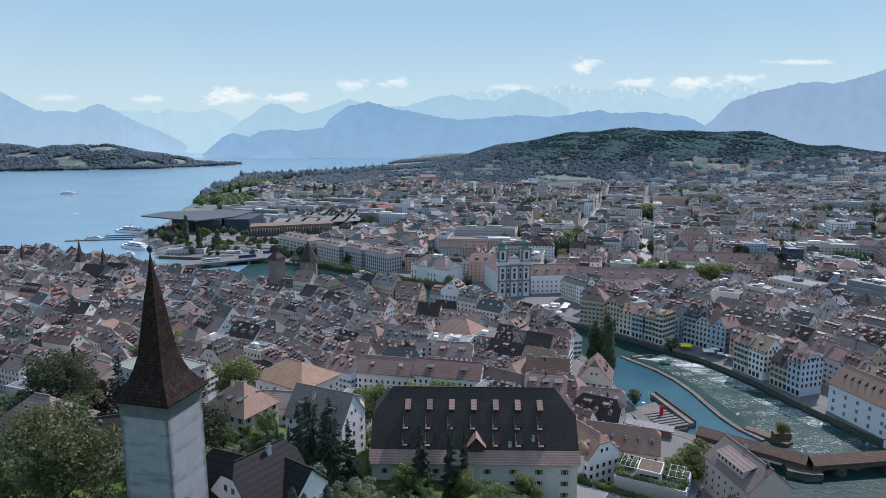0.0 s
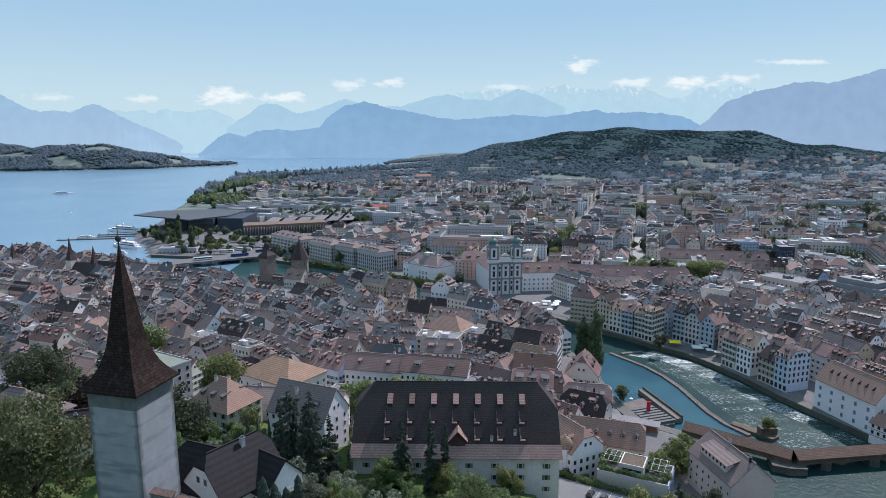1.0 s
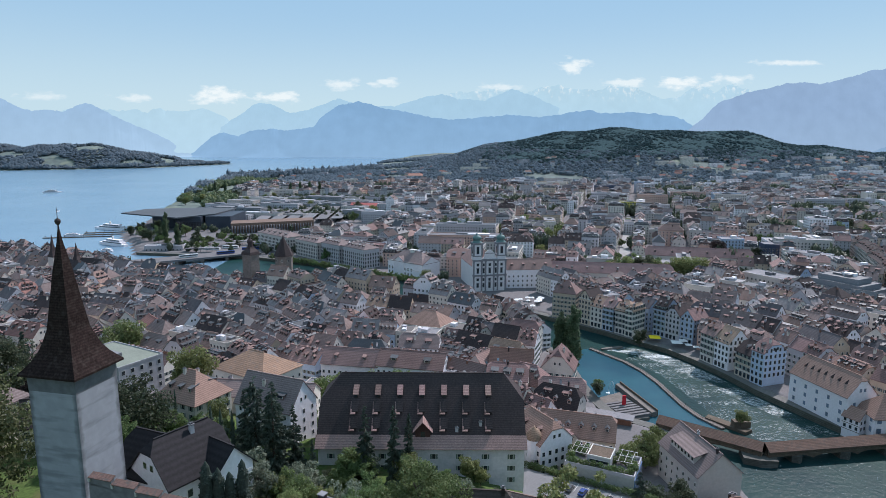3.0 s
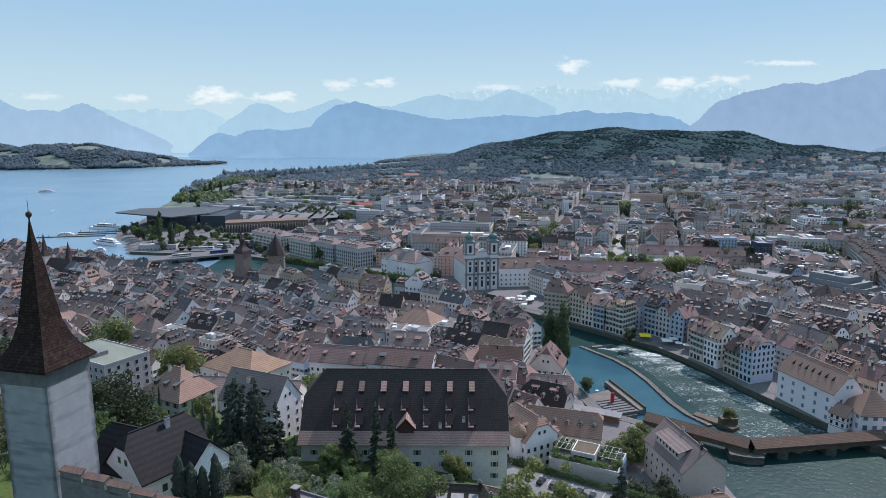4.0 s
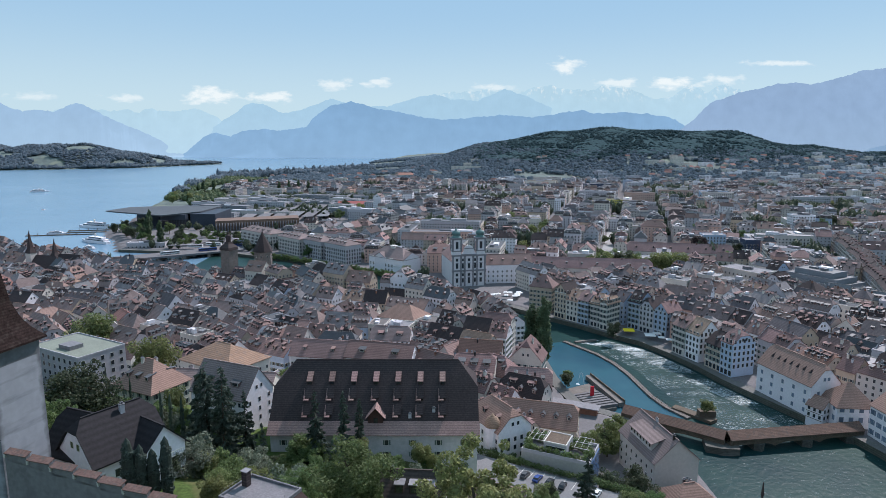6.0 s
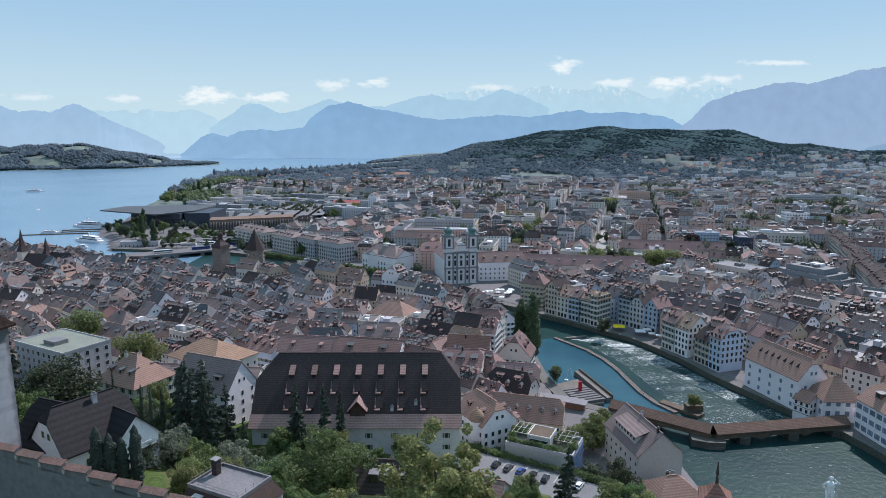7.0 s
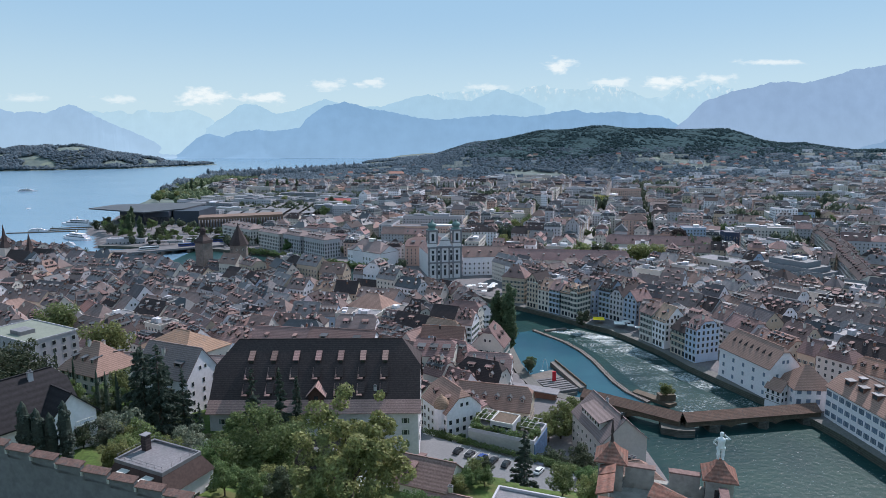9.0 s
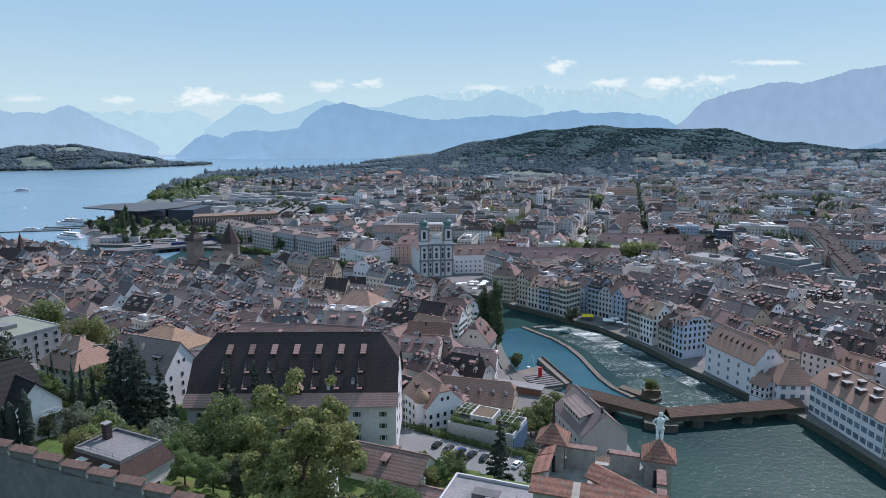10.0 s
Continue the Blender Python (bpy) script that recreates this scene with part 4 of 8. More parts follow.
def watch_tower(x, y, turn, base, top, r):
    h = thing("watch_tower", pose(x, y, base, 0, 0, turn), "tall square watch tower, pale weathered render, concave pointed tiled roof", "tower")
    H = top - base
    s = Shape()
    s.rings([ring4(0, 0, r * 1.03, -8, 0), ring4(0, 0, r * 1.01, H * .4, 0), ring4(0, 0, r, H, 0)], top=False)
    part("wall", s, tower_render(), h)
    s = Shape()
    s.rings([ring4(0, 0, r + .04, H, 0), ring4(0, 0, r + .12, H + 3.0, 0)], top=True)
    part("frieze", s, mat("bare_grey_render", (0.135, 0.14, 0.15), .95, .2, .2, .8, .3), h, "bare grey band under the eaves")
    prof = [(0, 8.0), (.35, 7.95), (1.2, 6.9), (2.3, 5.75), (3.5, 4.85), (4.9, 4.1), (7.2, 3.2), (12, 2.35), (17, 1.5), (21.8, .5), (24.2, .14)]
    s = Shape()
    s.rings([ring4(0, 0, b, H + 2.7 + a, 0) for a, b in prof], bottom=True)
    part("roof", s, mat("spire_tiles", (0.030, 0.019, 0.017), 0.9, 0.5, 0.35, 3.0, 0.6, rows=0.45, spec=0.08, stain=(0.046, 0.034, 0.030)), h, "dark brown mossy tiled spire")
    s = Shape()
    s.lathe(0, 0, [(.16, H + 26.6), (.1, H + 27.4), (.42, H + 27.8), (.5, H + 28.1), (.4, H + 28.45), (.06, H + 28.6), (.04, H + 30.4), (0.01, H + 30.5)], 10)
    part("finial", s, TILES_DARK, h, smooth=True)
    s = Shape()
    s.rings([[(-3.4, -3.4, H + 5), (-2.3, -4.2, H + 5), (-2.3, -2.4, H + 5)], [(-2.4, -2.5, H + 8.5)] * 3])
    part("dormer", s, COPPER, h, "small copper-clad dormer")
    return h


watch_tower(-49.1, 104.3, -58.8, 46.0, 80.9, 6.6)

# ---- the large granary ----
def granary():
    h = house("granary", 9.5, 186.4, -1.2, 60.5, 28.5, 13.5, 16.5, mat("grey_white_plaster", (0.62, 0.585, 0.605), .9, .1, .12, 1.2, .15, stain=(0.52, 0.505, 0.515)), TILES_DARK, 0.40, z=21.0, label="long pale granary with a huge dark tiled roof and dormers", category="granary", gap=7.4, storey=3.6, first=1.8, chimneys=0, over=0.9, each=True, shutters=1.0)
    s = Shape()
    s.box(-.72, 0, -0.5, .72, 3.0, 1.25, 1)
    # lid in lighter tiles, painted as sunlit against the dark roof
    s.slab([(-.88, -0.5, 1.25), (.88, -0.5, 1.25), (.88, 3.7, 3.75), (-.88, 3.7, 3.75)], 0.16)
    s.box(-.5, -.06, .2, .5, 0.02, 1.1, 2)
    me = s.mesh("dormer", [TILES, TILES_DARK, GLASS])
    s = Shape()
    s.box(-.9, 0, -.6, .9, 2.2, .95, 1)
    s.slab([(-1.05, -.3, .95), (1.05, -.3, .95), (1.05, 1.9, 3.55), (-1.05, 1.9, 3.55)], .14, 1)
    # pale strip and ledge shape the sunlit L beside the dormer
    s.slab([(-1.3, -.5, .95), (-.85, -.5, .95), (-.85, 2.1, 3.1), (-1.3, 2.1, 3.1)], .3)
    s.slab([(-1.3, -1.0, .55), (.3, -1.0, .55), (.3, -.45, .8), (-1.3, -.45, .8)], .2)
    low = s.mesh("dormer", [TILES, TILES_DARK, GLASS])
    for k, share in enumerate((0.17, 0.40, 0.63)):
        for e in (-1, 1):
            for i in range(7):
                if k == 0 and i in (2, 3):
                    continue
                part("dormer", me if k == 2 else low, None, h, at=Matrix.Translation(((i - 3) * 6.7, e * 14.25 * (1 - share), 13.5 + 16.5 * share + .28)) @ Matrix.Rotation(0 if e < 0 else math.pi, 4, "Z"))
    # lighter skirt tiles paint the sun caught along the eaves
    for e in (-1, 1):
        s = Shape()
        s.slab([(-31, e * 15.6, 12.75), (31, e * 15.6, 12.75), (31, e * 12.6, 15.75), (-31, e * 12.6, 15.75)][::1 if e < 0 else -1], .12)
        part("eaves_skirt", s, TILES, h, "eaves tiles painted in a lighter, sunlit brown")
    s = Shape()
    s.box(-2.2, 0, -1.5, 2.2, 6, 2.2, 1)
    for e in (-1, 1):
        q = [(0, -.8, 4.9), (0, 7, 4.9), (e * 2.9, 5, 1.7), (e * 2.9, -.8, 1.7)]
        s.slab(q if e < 0 else q[::-1], .16)
    s.face([(-2.2, -.02, 2.2), (2.2, -.02, 2.2), (0, -.02, 4.7)], 1)
    s.box(-.6, -.08, 0, .6, .02, 1.6, 2)
    part("hoist_dormer", s.mesh("hoist_dormer", [TILES, mat("dark_red_boards", (0.085, 0.045, 0.04), .85, .25, .4, 3, .2), GLASS]), None, h, "gabled hoist dormer in red boards", at=pose(.5, -13.0, 13.5 + 16.5 * .1 + .2))
    for u, v in ((10.5, .82), (17.5, .74)):
        part("chimney", CHIMNEY[2], None, h, at=pose(u, -14.25 * v, 13.5 + 16.5 * (1 - v)))


granary()

# ---- covered wooden bridge ----
BRIDGE_TILES = mat("old_brown_tiles", (0.190, 0.118, 0.092), .9, .35, .3, 3.0, .4, rows=.35, stain=(0.14, 0.10, 0.084))


# dark stone colour holds the shade on the bridge piers
PIER = mat("shaded_pier_stone", (0.10, 0.095, 0.085), .9, .3, .3, 1.5, .5, rows=.6, stain=(0.07, 0.072, 0.06))


def bridge_span(h, a, b, ridge, eave, deck, half):
    a, b = Vector(a), Vector(b)
    d = (b - a).normalized()
    n = Vector((-d.y, d.x))
    P = lambda p, off, z: (p.x + n.x * off, p.y + n.y * off, z)
    s = Shape()
    for e in (1, -1):
        q = [P(a, e * (half + .7), eave - .35), P(b, e * (half + .7), eave - .35), P(b, 0, ridge), P(a, 0, ridge)]
        s.slab(q if e < 0 else q[::-1], .22)
    part("roof", s, BRIDGE_TILES, h, "brown tiled gable roof")
    s = Shape()
    for e in (1, -1):
        s.face([P(a, e * half, deck), P(b, e * half, deck), P(b, e * half, deck + 1.3), P(a, e * half, deck + 1.3)])
        s.face([P(a, e * (half - .15), deck), P(b, e * (half - .15), deck), P(b, e * (half - .15), deck + 1.3), P(a, e * (half - .15), deck + 1.3)])
    s.slab([P(a, -half - .2, deck), P(b, -half - .2, deck), P(b, half + .2, deck), P(a, half + .2, deck)], .6)
    part("deck", s, WOOD, h)
    L = (b - a).length
    k = int(L / 3.2)
    post = Shape()
    post.box(-.14, -.14, 0, .14, .14, eave - deck)
    me = post.mesh("post", WOOD)
    for i in range(k + 1):
        for e in (1, -1):
            p = a + d * (L * i / k)
            part("post", me, None, h, at=pose(*P(p, e * half, deck)))
    for e in (1, -1):
        for i in range(k):
            p, q = a + d * (L * i / k), a + d * (L * (i + 1) / k)
            s = Shape()
            s.tube(P(p, e * half, deck + .2), P(q, e * half, eave - .1), .1, .1, 4)
            part("brace", s, WOOD, h)
    s = Shape()
    n_ = max(1, int(round(L / 19)))
    for e in (1, -1):
        for i in range(n_):
            rim = []
            for j in range(13):
                u = j / 12
                p = a + d * (L * (i + u) / n_)
                rim.append((P(p, e * (half - .1), deck - .55), P(p, e * (half - .1), deck - .65 - 1.5 * (2 * u - 1) ** 4)))
            for (q0, q1), (q2, q3) in zip(rim, rim[1:]):
                s.face([q0, q2, q3, q1])
    part("arched_fascia", s, WOOD, h, "dark arched timber fascia")


def covered_bridge():
    h = thing("covered_bridge", pose(0, 0, 0), "old covered wooden footbridge, brown tiled roof, stone piers", "bridge")
    pts = [(108.5, 251.5), (140.5, 226.0), (197.5, 233.4)]
    for a, b in zip(pts, pts[1:]):
        bridge_span(h, a, b, 7.5, 5.3, 3.3, 2.9)
    for (x, y), turn, l in (((122, 240.5), -38, 3.4), ((138.5, 225.8), -15, 4.4), ((152.5, 227.6), 7, 3.2), ((173, 230.2), 7, 3.2), ((192, 232.6), 7, 3.2)):
        s = Shape()
        s.rings([[(-1.7, -l, z), (0, -l - (2.4 if z < 1 else 1.0), z), (1.7, -l, z), (1.7, l, z), (0, l + (2.4 if z < 1 else 1.0), z), (-1.7, l, z)] for z in (-2, 1.1, 2.7)])
        part("pier", s, PIER, h, "cut-water stone pier", at=pose(x, y, 0, 0, 0, turn) @ Matrix.Diagonal((3.6 if l > 4 else 1.3, 1, 1, 1)))


covered_bridge()

# ---- riverside white storehouse and its neighbours ----
BLUE_SHUT = mat("blue_grey_shutter", (0.15, 0.19, 0.26), .6, .15, .5, 3.0, rand=.25)
BLUE_PANES = [FRAME, BLUE_SHUT, BLUE_SHUT]
house("storehouse", 189.3, 263.9, -76.6, 31.0, 15.0, 13.4, 8.0, WHITE, TILES_WARM, 0.22, z=3.3, label="white riverside storehouse with a steep brown roof and small dormers", category="storehouse", gap=5.2, storey=3.9, dormers=0, chimneys=0, each=True, pane=(1.25, 1.75), panes=BLUE_PANES)
for i in range(7):
    s = Shape()
    s.rings([[(-.95, 0, -.1), (.95, 0, -.1), (0, 0, .95)], [(-.05, 2.0, 1.9), (.05, 2.0, 1.9), (0, 2.0, 2.0)]], 0, top=False)
    s.face([(-.6, -.01, 0), (.6, -.01, 0), (0, -.01, .7)], 1)
    part("dormer", s, [TILES_DARK, GLASS], bpy.data.objects["storehouse"], "small peaked dormer", at=pose((i - 3) * 3.6, -7.5 * .56, 13.4 + 8 * .44 + .26))
house("half_timbered_annex", 188.8, 245.2, -64.0, 7.0, 7.0, 6.0, 3.4, WHITE, TILES_WARM, 0.0, z=3.3, label="small half-timbered annex beside the white storehouse", gap=1.8, storey=2.7, chimneys=0, each=True)
for z_ in (.4, 3.1, 5.8):
    s = Shape()
    s.box(-3.55, -3.62, z_, 3.55, -3.52, z_ + .22, 0, pose(188.8, 245.2, 3.3, 0, 0, -64.0))
    part("timber_beam", s, WOOD, bpy.data.objects["half_timbered_annex"]).matrix_basis = pose(188.8, 245.2, 3.3, 0, 0, -64.0).inverted()
house("customs_hall", 198.4, 242.6, -6.0, 15.0, 14.0, 9.0, 7.5, WHITE, TILES_WARM, 1.0, z=3.3, label="white riverside hall with a brown pyramid roof", category="hall", gap=3.6, storey=4.2, chimneys=0, each=True, pane=(1.7, 2.1), first=2.6, panes=BLUE_PANES)
house("orphanage", 208.8, 212.0, -87.0, 38.0, 17.0, 12.5, 7.0, WHITE, TILES_WARM, 0.35, z=3.3, label="white riverside building with blue shutters and a brown roof", category="building", gap=3.4, storey=4.0, dormers=0, chimneys=0, each=True, shutters=1.0, pane=(1.3, 2.0), panes=BLUE_PANES)
for i, (u, share) in enumerate(((-12, .34), (-5, .34), (2, .34), (9, .34), (-9, .66), (-1, .66), (7, .66))):
    s = Shape()
    w, k = (1.5, 2.1) if share < .5 else (1.1, 1.7)
    s.box(-w, 0, -1.0, w, 3.4, k, 1)
    s.box(-w * .7, -.06, .3, w * .7, .02, k - .4, 2)
    s.box(-w - .25, -.3, k, w + .25, 3.6, k + .22, 0)
    part("dormer", s, [ZINC, TILES_OLD, GLASS], bpy.data.objects["orphanage"], "red-brown box dormer with a flat lid", at=pose(u, -8.5 * (1 - share), 12.5 + 7 * share + .25))

# ---- twin-towered church ----
def church():
    h = thing("baroque_church", pose(57.0, 494.0, 3.3, 0, 0, 11), "white baroque church with twin onion-domed towers", "church")
    plaster = mat("church_plaster", (0.64, 0.62, 0.63), .9, .1, .15, 1.4, .15)
    trim = mat("grey_green_stone", (0.215, 0.212, 0.228), .9, .15, .2, 2)
    s = Shape()
    s.box(-13.6, 0, -3, 13.6, 2.4, 25)
    part("facade", s, plaster, h)
    for u in (-13.1, -6.6, -3.4, 3.4, 6.6, 13.1):
        s = Shape()
        s.box(u - .6, -.45, 0, u + .6, .02, 24.4)
        s.box(u - .85, -.6, 11.2, u + .85, .02, 12.0)
        s.box(u - .85, -.6, 23.4, u + .85, .02, 24.2)
        part("pilaster", s, trim, h)
    for z in (12.0, 24.2):
        s = Shape()
        s.box(-14.1, -.7, z, 14.1, .02, z + .9)
        s.box(-14.4, -.95, z + .9, 14.4, .02, z + 1.2)
        part("cornice", s, trim, h)
    s = Shape()
    s.rings([[(x, y, z) for x, y in ((-w, .2), (w, .2), (w, 1.4), (-w, 1.4))] for w, z in ((6.4, 25.2), (5.6, 26.6), (4.3, 28.0), (4.0, 30.4), (2.6, 31.9), (.9, 33.0))])
    part("pediment", s, plaster, h)
    s = Shape()
    s.box(-4.4, -.1, 30.2, 4.4, .25, 30.8)
    s.box(-6.7, -.1, 25.4, 6.7, .25, 25.9)
    part("pediment_moulding", s, trim, h)
    win = Shape()
    window_row(win, 0, 0, 0, 0, -1, 1.7, 4.0)
    win.box(-1.3, -.3, 2.2, 1.3, 0, 2.6, 0)
    arch = win.mesh("window", [trim, GLASS, SHUTTER])
    for u in (-9.8, -5.0, 0, 5.0, 9.8):
        for z, k in ((4.6, 1.15 if u == 0 else .8), (9.2, .5), (16.4, 1.0), (21.2, .5)):
            part("window", arch, None, h, at=Matrix.Translation((u, -.02, z)) @ Matrix.Diagonal((.8 if abs(u) == 5 else 1, 1, k, 1)))
    for e in (-1, 1):
        s = Shape()
        s.box(e * 9.8 - 3.5, .1, 25, e * 9.8 + 3.5, 7.0, 38.2)
        t = part("bell_tower", s, plaster, h)
        for z, w in ((37.4, 4.0), (38.2, 4.3), (28.0, 3.8)):
            s = Shape()
            s.box(e * 9.8 - w, 3.55 - w, z, e * 9.8 + w, 3.55 + w, z + .8)
            part("tower_cornice", s, trim, t)
        for nx, ny in ((0, -1), (1, 0), (-1, 0), (0, 1)):
            s = Shape()
            window_row(s, e * 9.8 + nx * 3.5, 3.55 + ny * 3.45, 33, nx, ny, 2.0, 5.6)
            part("belfry_opening", s, [trim, GLASS, SHUTTER], t)
            for c in (-3.2, 3.2):
                s = Shape()
                cx, cy = e * 9.8 + nx * 3.55 + (c if ny else 0), 3.55 + ny * 3.5 + (c if nx else 0)
                s.box(cx - .45, cy - .45, 28.8, cx + .45, cy + .45, 37.4)
                part("corner_pilaster", s, trim, t)
        s = Shape()
        s.lathe(e * 9.8, 3.55, [(4.0, 39.0), (3.7, 39.6), (2.7, 40.3), (2.6, 40.9), (3.5, 41.8), (3.6, 42.8), (2.7, 44.0), (1.2, 44.7), (.6, 45.2), (.9, 45.7), (.5, 46.2), (.1, 46.6), (.06, 48.6)], 16)
        part("onion_dome", s, COPPER, t, "green copper onion dome", smooth=True)
    part("nave_wall", gable_body(46, 24, 19, 11), plaster, h, at=pose(0, 25, 0, 0, 0, 90))
    part("nave_roof", gable_roof(46, 24, 19, 11, .5), TILES, h, at=pose(0, 25, 0, 0, 0, 90))


church()

# ---- octagonal water tower ----
def water_tower():
    h = thing("water_tower", pose(-111.0, 513.0, 0), "octagonal grey stone tower with a pointed tiled roof in the river", "tower")
    s = Shape()
    s.lathe(0, 0, [(7.6, -2), (7.2, 10), (7.0, 29)], 8, 0, .39)
    part("wall", s, STONE, h)
    s = Shape()
    s.lathe(0, 0, [(8.2, 28.8), (7.9, 29.4), (4.6, 36), (.6, 44), (.1, 46)], 8, 0, .39)
    part("roof", s, TILES_DARK, h)
    s = Shape()
    for i in range(8):
        a = .39 + (i + .5) * math.pi / 4
        window_row(s, 6.55 * math.cos(a), 6.55 * math.sin(a), 25, math.cos(a), math.sin(a), 1.1, 1.6)
        window_row(s, 6.6 * math.cos(a), 6.6 * math.sin(a), 16, math.cos(a), math.sin(a), .8, 1.4)
    tagged(part("windows", s, [FRAME, GLASS, SHUTTER], h), kind="stuff")


water_tower()

# ---- the town wall and the turreted tower at its foot ----
TILES_CAP = mat("weathered_tile_caps", (0.161, 0.099, 0.084), .9, .35, .5, 3.0, .4, stain=(0.10, 0.085, 0.078))
CURTAIN = mat("grey_wall_render", (0.17, 0.165, 0.17), .95, .15, .2, 1.3, .3, stain=(0.135, 0.13, 0.135))
CORBEL = mat("pale_corbel_stone", (0.42, 0.40, 0.37), .9, .2, .5, 3.0, .3)


def town_wall():
    a, b = Vector((-43.0, 96.4)), Vector((58.5, 63.8))
    za, zb, base = 68.8, 57.6, 40.0
    d = (b - a).normalized()
    n = Vector((-d.y, d.x))
    L = (b - a).length
    h = thing("town_wall", pose(0, 0, 0), "grey rubble town wall with tile-capped crenellations", "wall")
    P = lambda u, off, z: (a.x + d.x * u + n.x * off, a.y + d.y * u + n.y * off, z)
    Z = lambda u: za + (zb - za) * u / L
    s = Shape()
    s.rings([[P(0, -.8, z0), P(L, -.8, z1), P(L, .8, z1), P(0, .8, z0)] for z0, z1 in ((base, base - 8), (za - 1.6, zb - 1.6))])
    part("curtain", s, CURTAIN, h)
    k = int(L / 4.6)
    for i in range(k):
        u0, u1 = L * i / k + .3, L * (i + 1) / k - .05
        zt = Z((u0 + u1) / 2) + .1
        s = Shape()
        s.rings([[P(u0, -.8, z), P(u1, -.8, z), P(u1, -.1, z), P(u0, -.1, z)] for z in (zt - 2.0, zt - .35)])
        part("merlon", s, CURTAIN, h)
        s = Shape()
        s.rings([[P(u0 - .25, -1.05, z), P(u0 + .12, -1.05, z), P(u0 + .12, -.78, z), P(u0 - .25, -.78, z)] for z in (zt - 1.25, zt - .5)], bottom=True)
        part("corbel", s, CORBEL, h, "pale stone corbel")
        s = Shape()
        s.slab([P(u0 - .1, -1.1, zt - .42), P(u1 + .1, -1.1, zt - .42), P(u1 + .1, .15, zt), P(u0 - .1, .15, zt)], .14)
        part("cap", s, TILES_CAP, h, "weathered tile capping")


town_wall()


def statue(x, y, z, turn):
    """A plain standing figure, one hand on the hip and one raised to the brow."""
    s = Shape()
    for e in (-1, 1):
        s.lathe(e * .18, 0, [(.13, 0), (.11, .15), (.15, .45), (.12, .6), (.19, 1.0), (.17, 1.15)], 8)
    s.lathe(0, 0, [(.30, 1.05), (.27, 1.3), (.33, 1.65), (.34, 1.8), (.2, 1.95), (.09, 2.0), (.09, 2.08)], 10)
    s.lathe(0, 0, [(.06, 2.05), (.15, 2.14), (.17, 2.27), (.14, 2.4), (.03, 2.46)], 10)
    s.tube((.3, 0, 1.82), (.62, -.05, 1.9), .09, .08)
    s.tube((.62, -.05, 1.9), (.2, -.2, 2.3), .08, .06)
    s.tube((-.3, 0, 1.82), (-.62, 0, 1.45), .09, .08)
    s.tube((-.62, 0, 1.45), (-.3, -.1, 1.2), .08, .06)
    ob = part("statue", s, mat("pale_stone", (0.62, 0.66, 0.68), .7, .1, 1.0, 4.0), smooth=True)
    ob.matrix_basis = pose(x, y, z, 0, 0, turn) @ Matrix.Diagonal((1.22, 1.22, 1.22, 1))
    return tagged(ob, "pale standing figure statue on a turret roof", "statue")


